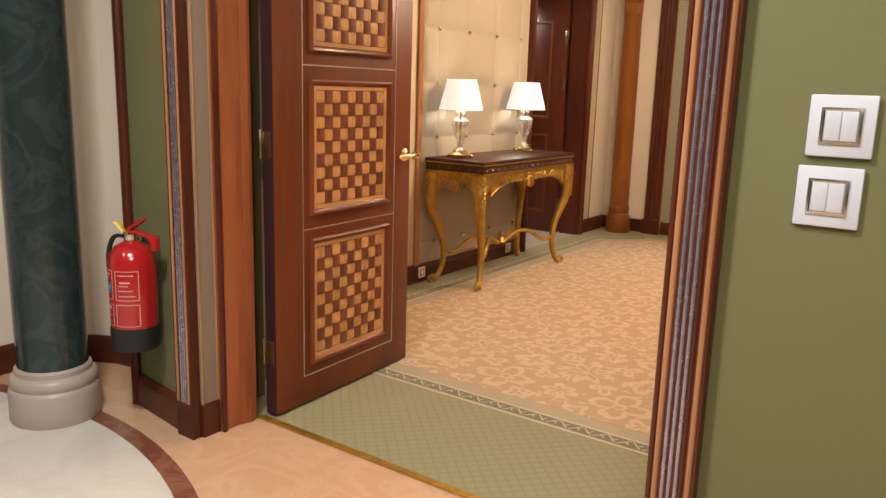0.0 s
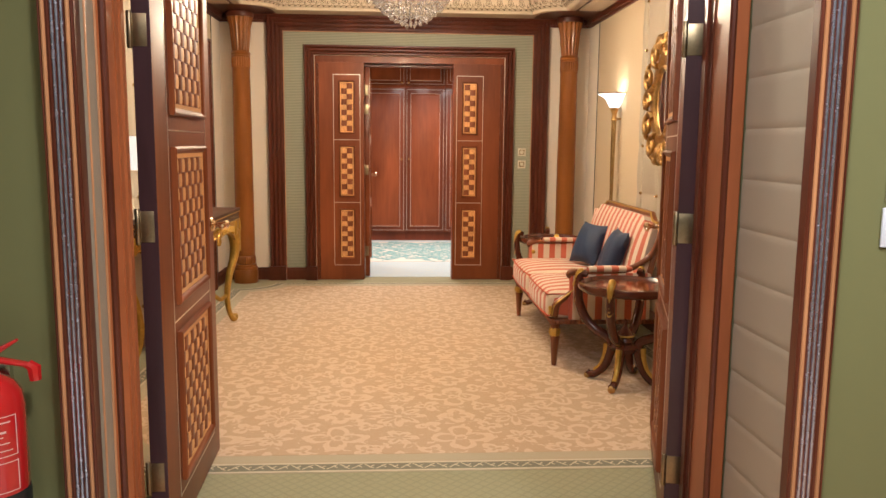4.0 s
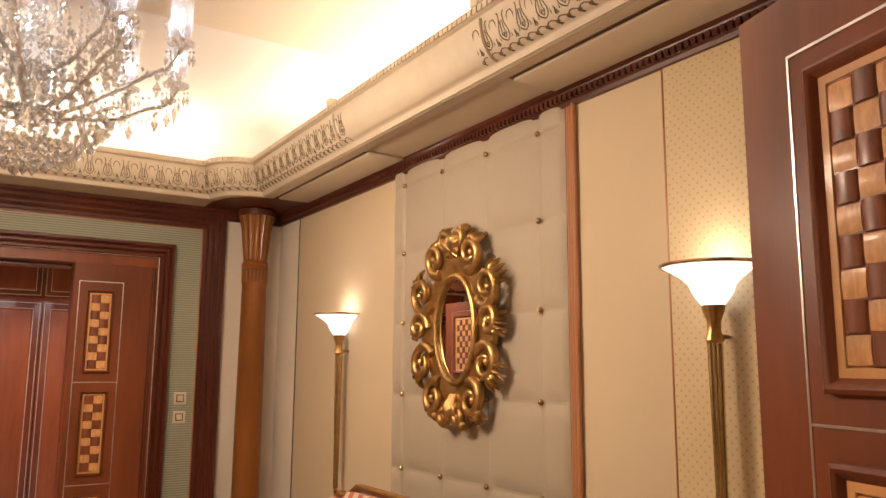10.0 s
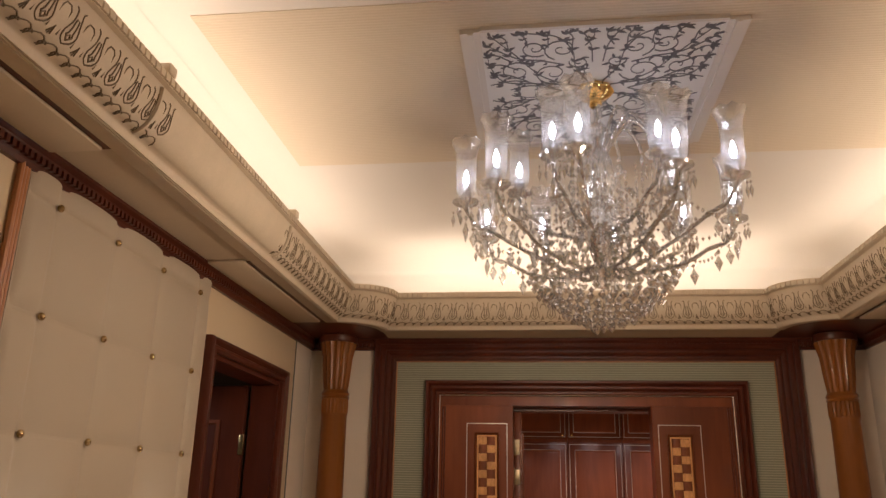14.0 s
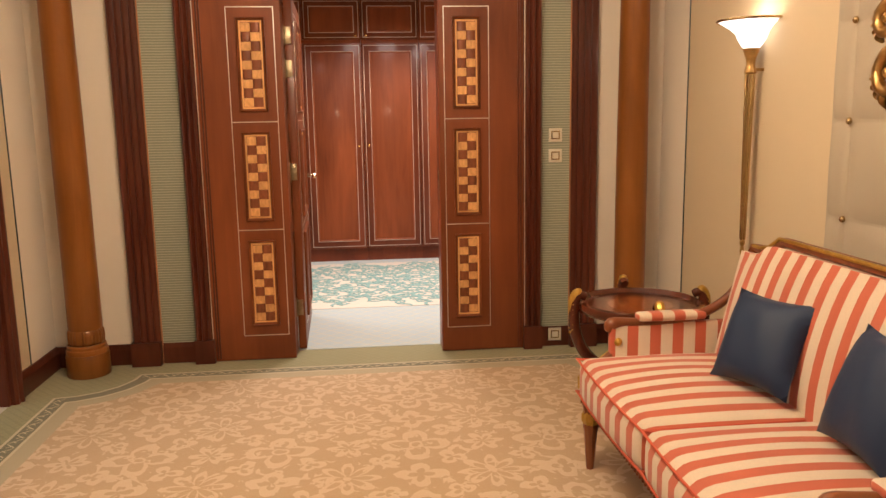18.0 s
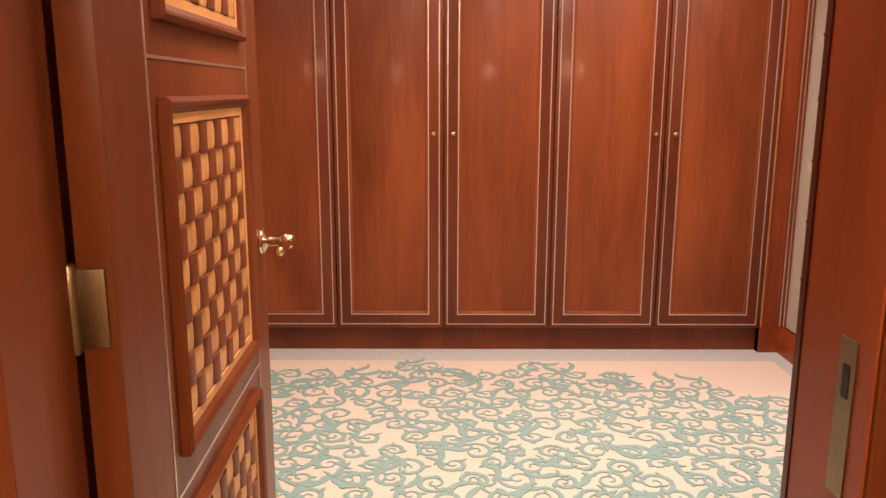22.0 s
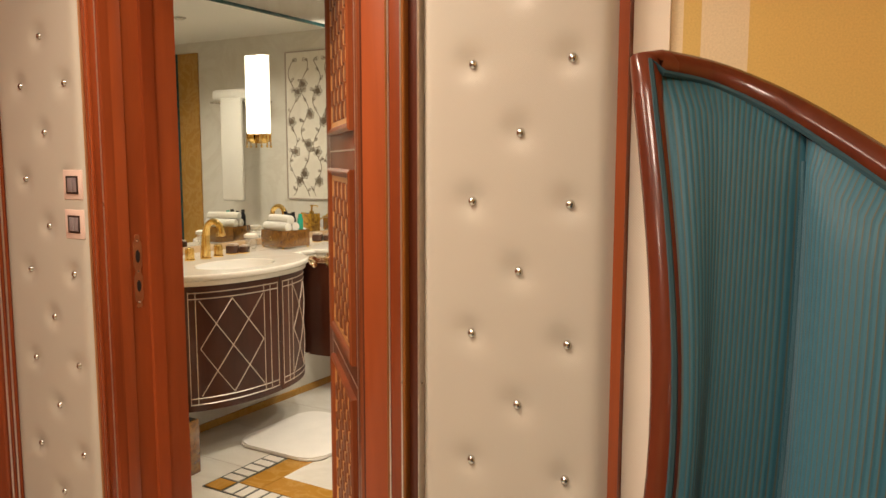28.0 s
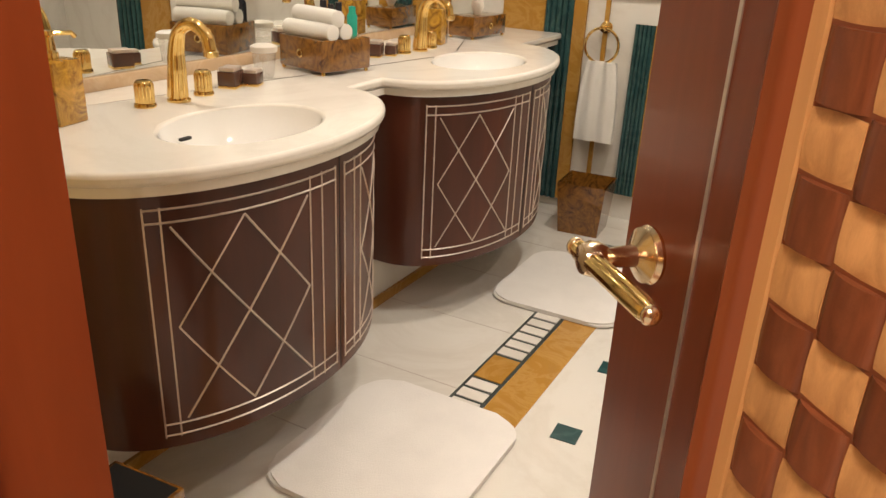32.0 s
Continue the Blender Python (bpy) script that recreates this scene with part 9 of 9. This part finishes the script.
# dispensers, jars and small boxes
for x, y in ((1.607, 11.765), (3.46, 11.78)):
    ob = thing("soap_dispenser", pose(x, y, CT, 0, 0, 10), "amber burl soap dispenser with a gold pump", "dispenser")
    part("body", bbox((-0.045, -0.045, 0), (0.045, 0.045, 0.15), 0.004), BURL2, ob)
    bm = bmesh.new()
    lathe(bm, [(0.018, 0.15), (0.018, 0.165), (0.007, 0.17), (0.007, 0.2), (0.012, 0.205), (0.012, 0.215)], 12)
    tube(bm, [(0, 0, 0.208), (0.06, -0.01, 0.205), (0.07, -0.012, 0.195)], 0.006, 6)
    part("pump", bm, GOLD, ob, "gold pump")
for x, y in ((2.37, 11.79), (2.83, 11.8)):
    ob = thing("glass_jar", pose(x, y, CT), "clear glass jar with a white paper cover", "jar")
    bm = bmesh.new()
    lathe(bm, [(0.026, 0), (0.03, 0.004), (0.037, 0.07), (0.038, 0.085)], 20)
    part("glass", bm, CLEAR, ob)
    bm = bmesh.new()
    lathe(bm, [(0.042, 0.082), (0.044, 0.088), (0.044, 0.1), (0.03, 0.106), (0.001, 0.107)], 28, (0, 0, 0), 20, 0.04)
    part("paper_cover", bm, IVORY, ob)
for x, y, s in ((2.185, 11.76, 1.0), (2.25, 11.73, 0.8), (2.98, 11.77, 1.0), (3.05, 11.74, 0.8)):
    ob = thing("trinket_box", pose(x, y, CT, 0, 0, 20), "small brown lacquer box with gold feet", "box", "small boxes on the top")
    part("body", bbox((-0.035 * s, -0.028 * s, 0.008), (0.035 * s, 0.028 * s, 0.05 * s), 0.003), BROWN_BOX, ob)
    part("lid", bbox((-0.03 * s, -0.024 * s, 0.05 * s), (0.03 * s, 0.024 * s, 0.062 * s), 0.002), INLAY, ob)
    part("foot_rail", bbox((-0.034 * s, -0.027 * s, 0.0), (0.034 * s, 0.027 * s, 0.008), 0.001), GOLD, ob)
burl_box(pose(3.83, 11.76, CT, 0, 0, -6), 0.28, 0.14, 0.1, "amber burl tissue box")
bm = bmesh.new()
for i in range(7):
    a = i * 0.9
    tube(bm, [(0, 0, 0), (0.02 * math.cos(a), 0.012 * math.sin(a), 0.04), (0.035 * math.cos(a), 0.02 * math.sin(a), 0.07)], [0.012, 0.02, 0.004], 6, 0.4)
tagged(part("tissue", bm, IVORY, None, "", 60), "crumpled white tissue in the box", "tissue").matrix_basis = pose(3.82, 11.76, CT + 0.098)

# floor mosaic: ochre bands, ladder of white pieces, corner squares
deco = slab("floor_mosaic_bed", (1.24, 10.913, 0.0), (3.9, 11.035, 0.002), GROUT, "dark stone bed of the ladder border")
slab("floor_mosaic_bed_side", (1.24, 9.2, 0.0), (1.35, 10.913, 0.002), GROUT)
slab("floor_ochre_band", (1.352, 10.785, 0.0), (3.9, 10.911, 0.003), OCHRE, "ochre marble floor band")
slab("floor_ochre_band_side", (1.352, 9.2, 0.0), (1.5, 10.783, 0.003), OCHRE)
bm = bmesh.new()
box(bm, (-0.0255, -0.048, 0.0), (0.0255, 0.048, 0.003))
me_w = mesh_of("ladder_piece", bm, WHITE_MARBLE, None)
bm = bmesh.new()
box(bm, (-0.048, -0.05, 0.0), (0.048, 0.05, 0.003))
me_o = mesh_of("corner_piece", bm, OCHRE, None)
bm = bmesh.new()
box(bm, (-0.08, -0.05, 0.0), (0.08, 0.05, 0.003))
me_l = mesh_of("long_piece", bm, OCHRE, None)
piece("corner_piece", me_o, deco, Matrix.Translation((1.295, 10.974, 0.002)))
x = 1.382
while x < 3.85:
    if 2.49 < x < 2.53:
        piece("long_piece", me_l, deco, Matrix.Translation((2.559, 10.974, 0.002)))
        x = 2.682
    else:
        piece("ladder_piece", me_w, deco, Matrix.Translation((x, 10.974, 0.002)))
        x += 0.066
y = 10.88
while y > 9.25:
    piece("ladder_piece", me_w, deco, Matrix.Translation((1.295, y, 0.002)) @ Matrix.Rotation(math.pi / 2, 4, "Z"))
    y -= 0.066
bm = bmesh.new()
box(bm, (-0.04, -0.04, 0.0), (0.04, 0.04, 0.0025))
me_g = mesh_of("green_square", bm, TEALSTONE, None)
for i in range(6):
    for j in range(4):
        for o in (0, 1):
            px, py = 1.9 + 0.44 * i - 0.22 * o, 10.64 - 0.4 * j - 0.2 * o
            if 1.55 < px < 3.9 and py > 9.0:
                piece("green_square", me_g, deco, Matrix.Translation((px, py, 0.0005)) @ Matrix.Rotation(radians(3), 4, "Z"))
bm = bmesh.new()
for i in range(7):
    box(bm, (1.5 + 0.44 * i, 11.03, 0.0), (1.503 + 0.44 * i, 11.6, 0.0006))
for j in range(5):
    box(bm, (0.8, 10.84 - 0.4 * j, 0.0), (1.25, 10.843 - 0.4 * j, 0.0006))
setting("floor_joints", bm, STONE_BASE)


def make_mat(m):
    bm = bmesh.new()
    w, h, r = 0.305, 0.27, 0.1
    pts = []
    for cx, cy, a0 in ((w - r, h - r, 0), (-w + r, h - r, 90), (-w + r, -h + r, 180), (w - r, -h + r, 270)):
        for i in range(7):
            a = radians(a0 + 15 * i)
            pts.append((cx + r * math.cos(a), cy + r * math.sin(a)))
    prism(bm, pts, 0.0, 0.016)
    bmesh.ops.bevel(bm, geom=[e for e in bm.edges if e.verts[0].co.z > 0.01 and e.verts[1].co.z > 0.01], offset=0.008, segments=2, affect="EDGES")
    ob = part("bath_mat", bm, MAT_PILE, None, "", 60)
    tagged(ob, "white towelling bath mat on the marble floor", "mat", "bath mats")
    ob.matrix_basis = m
    return ob


make_mat(pose(1.99, 11.02, 0.006))
make_mat(pose(3.335, 10.985, 0.006))

# east wall: pilasters, flower panel, towel ring, hairdryer
WX = 4.3


def strip(name, y0, y1, z0, z1, mt, d=0.02, label="", flutes=0):
    bm = bmesh.new()
    if flutes:
        for i in range(flutes):
            c = y0 + (y1 - y0) * (i + 0.5) / flutes
            tube(bm, [(WX - d * 0.4, c, z0), (WX - d * 0.4, c, z1)], (y1 - y0) / flutes * 0.5, 8)
    else:
        box(bm, (WX - d, y0, z0), (WX + 0.005, y1, z1))
    return setting(name, bm, mt, label, 40)


strip("wall_bath_east_ochre_1", 11.605, 11.84, 0.14, 2.5, OCHRE, 0.015, "ochre marble wall panel")
strip("wall_bath_east_pilaster_1", 11.45, 11.6, 0.05, 2.5, TEALSTONE, 0.05, "fluted dark green stone pilaster", 5)
strip("wall_bath_east_ochre_2", 11.385, 11.45, 0.05, 2.5, OCHRE, 0.02)
strip("wall_bath_east_ochre_3", 11.27, 11.292, 0.14, 1.1, OCHRE, 0.012)
strip("wall_bath_east_pilaster_2", 11.03, 11.13, 0.14, 1.0, TEALSTONE, 0.05, "fluted dark green stone pilaster", 5)
strip("wall_bath_east_ochre_4", 10.97, 11.03, 0.14, 1.0, OCHRE, 0.02)
strip("wall_bath_east_pilaster_3", 9.2, 9.43, 0.14, 2.5, TEALSTONE, 0.04, "fluted dark green stone pilaster", 5)
strip("wall_bath_east_ochre_5", 9.43, 9.7, 0.14, 2.5, OCHRE, 0.015)
panel = strip("wall_bath_flower_panel", 10.82, 11.375, 1.13, 2.42, COUNTER, 0.012, "white wall panel with engraved flowers")
bm = bmesh.new()
random.seed(8)
PW, PH = 0.555, 1.29


def wall_tube(pts, w):
    if all(0.012 < u < PW - 0.012 and 0.012 < v < PH - 0.012 for u, v in pts):
        tube(bm, [(WX - 0.0125, 10.82 + u, 1.13 + v) for u, v in pts], w, 4)


def petal(u, v, a, length, wide, w=0.0022, vein=True):
    """An engraved, pointed petal or leaf: its outline and a vein."""
    pts = [(0.1, 0.0), (0.3, 0.38), (0.6, 0.5), (0.85, 0.3), (1.0, 0.0), (0.85, -0.3), (0.6, -0.5), (0.3, -0.38), (0.1, 0.0)]
    wall_tube([(u + length * p * math.cos(a) - wide * q * math.sin(a), v + length * p * math.sin(a) + wide * q * math.cos(a)) for p, q in pts], w)
    if vein:
        wall_tube([(u + length * p * math.cos(a), v + length * p * math.sin(a)) for p in (0.2, 0.75)], w * 1.3)


for c in range(4):
    vine = [(0.07 + 0.138 * c + 0.045 * math.sin(k * 1.05 + c * 1.9), 0.02 + k * 0.066, 0) for k in range(20)]
    line = [(p.x, p.y) for p in spline(vine, 3)]
    for k in range(0, len(line) - 4, 3):
        wall_tube(line[k:k + 4], 0.003)
    for k in range(2, len(line) - 1, 4):
        u, v = line[k]
        way = 1 if (k // 4 + c) % 2 else -1
        petal(u, v, math.pi / 2 - way * random.uniform(0.6, 1.2), random.uniform(0.035, 0.055), 0.022)
        if k % 3 == 0:
            wall_tube(spiral(u + way * 0.04, v + 0.02, 0.024, math.pi if way > 0 else 0.0, 1.3, way, 10), 0.0024)
    for k in range(6 + 3 * (c % 2), len(line) - 4, 12):
        u, v = line[k]
        u += 0.03 * (1 if k % 8 else -1)
        a0, n = random.uniform(0, 6.3), random.choice((5, 6))
        for q in range(n):
            petal(u, v, a0 + q * 2 * math.pi / n, 0.05, 0.036, 0.003)
        for q in range(5):
            petal(u, v, a0 + 0.5 + q * 1.257, 0.022, 0.013, 0.0032, False)
part("engraved_flowers", bm, m_plain("engraving_brown", (0.2, 0.15, 0.11), 0.6), panel, "brown engraved flowers and stems", None)
part("panel_edge", turned(line_frame(10.81, 1.12, 11.384, 2.43, 0.011, -0.006, 0.006), Matrix.Translation((WX - 0.012, 0, 0)) @ Matrix.Rotation(math.pi / 2, 4, "Z")), STONE_BASE, panel)
ob = thing("towel_ring", pose(WX - 0.01, 11.275, 0.97, 0, 0, -90), "gold towel ring on the wall", "towel ring")
bm = bmesh.new()
lathe(bm, [(0.03, 0), (0.03, 0.008), (0.012, 0.014), (0.012, 0.05), (0.018, 0.06), (0.001, 0.066)], 16)
part("rose", turned(bm, Matrix.Rotation(math.pi / 2, 4, "X")), GOLD, ob)
bm = bmesh.new()
tube(bm, [(0.085 * math.sin(a), -0.05, -0.085 + 0.085 * math.cos(a)) for a in [2 * math.pi * i / 32 for i in range(33)]], 0.007, 8, 1, False)
part("ring", bm, GOLD, ob)
ob = thing("hand_towel", pose(WX - 0.06, 11.262, 0.41, 0, 0, -90), "white hand towel hung through the ring", "towel")
bm = bmesh.new()
rows = []
for j in range(15):
    z = 0.4 * j / 14
    row = []
    for i in range(17):
        u = -1 + 2 * i / 16
        wd = 0.1 - 0.03 * (j / 14) ** 3
        row.append(bm.verts.new((u * wd, -0.022 + 0.009 * math.sin(u * 7 + 1) * (0.4 + j / 14), z)))
    for i in range(17):
        u = 1 - 2 * i / 16
        wd = 0.1 - 0.03 * (j / 14) ** 3
        row.append(bm.verts.new((u * wd, 0.016 + 0.006 * math.sin(u * 6), z)))
    rows.append(row)
for p, q in zip(rows, rows[1:]):
    for i in range(34):
        bm.faces.new((p[i], p[(i + 1) % 34], q[(i + 1) % 34], q[i]))
bm.faces.new(rows[-1])
part("cloth", bm, TOWEL, ob, "", 70)
ob = thing("waste_bin", pose(4.04, 11.2, 0, 0, 0, 4), "square amber burl waste bin", "bin")
bm = bmesh.new()
for s in (1, 0.93):
    lo = [bm.verts.new((x * 0.1 * s, y * 0.1 * s, 0.0 if s == 1 else 0.01)) for x, y in ((-1, -1), (1, -1), (1, 1), (-1, 1))]
    hi = [bm.verts.new((x * 0.12 * s, y * 0.12 * s, 0.26)) for x, y in ((-1, -1), (1, -1), (1, 1), (-1, 1))]
    for i in range(4):
        bm.faces.new((lo[i], lo[(i + 1) % 4], hi[(i + 1) % 4], hi[i]))
    bm.faces.new(lo)
part("body", bm, BURL, ob, "", None)
part("liner", bbox((-0.1, -0.1, 0.18), (0.1, 0.1, 0.185)), BLACK, ob, "dark inside")
ob = thing("waste_bin", pose(1.25, 11.26, 0, 0, 0, 4), "square amber burl waste bin", "bin")
part("body", bbox((-0.1, -0.1, 0.0), (0.1, 0.1, 0.26), 0.004), BURL, ob)
part("liner", bbox((-0.09, -0.09, 0.255), (0.09, 0.09, 0.262)), BLACK, ob)
ob = thing("wall_hairdryer", pose(WX - 0.015, 11.72, 1.62, 0, 0, -90), "ivory wall-mounted hairdryer with a coiled cord", "hairdryer")
part("holder", bbox((-0.06, -0.06, -0.14), (0.06, 0, 0.02), 0.015), IVORY2, ob)
bm = bmesh.new()
tube(bm, [(-0.1, -0.07, 0.05), (-0.02, -0.07, 0.06), (0.05, -0.06, 0.07)], [0.03, 0.04, 0.038], 12)
tube(bm, [(0.03, -0.06, 0.05), (0.03, -0.05, -0.05)], 0.02, 10)
part("dryer", bm, IVORY2, ob, "", 60)
bm = bmesh.new()
tube(bm, spline([(0.03, -0.06, -0.06), (-0.02, -0.08, -0.2), (-0.12, -0.07, -0.16), (-0.14, -0.05, -0.02)], 8), 0.008, 6)
part("cord", bm, IVORY2, ob)
# towel shelf seen in the mirror
ob = thing("towel_shelf", pose(WX, 10.35, 2.0, 0, 0, -90), "chrome towel shelf with a folded and a hanging towel", "shelf")
for y in (-0.05, -0.12, -0.19):
    bm = bmesh.new()
    tube(bm, [(-0.3, y, 0), (0.3, y, 0)], 0.008, 8)
    part("bar", bm, STEEL, ob)
for x in (-0.28, 0.28):
    bm = bmesh.new()
    tube(bm, [(x, 0, 0), (x, -0.2, 0)], 0.008, 8)
    part("bracket", bm, STEEL, ob)
tagged(part("folded_towel", bbox((4.07, 10.1, 2.01), (4.22, 10.6, 2.11), 0.03, 3), TOWEL, None, "", 60), "folded white bath towel on the shelf", "towel")
tagged(part("hanging_towel", bbox((4.04, 10.24, 1.1), (4.07, 10.5, 2.03), 0.012), TOWEL, None, "", 60), "long white bath towel hanging from the shelf", "towel")
# ceiling spots of the bathroom
for x, y in ((2.0, 10.6), (3.3, 10.6), (2.0, 11.75), (3.4, 11.75)):
    ob = thing("ceiling_spot", pose(x, y, 2.6, 180), "small lit ceiling spotlight", "spotlight", "bathroom spots")
    bm = bmesh.new()
    lathe(bm, [(0.05, 0), (0.05, 0.006), (0.038, 0.01), (0.036, 0.004)], 20)
    part("ring", bm, STEEL, ob)
    bm = bmesh.new()
    lathe(bm, [(0.001, 0.003), (0.036, 0.003)], 20)
    part("lens", bm, SPOT, ob)
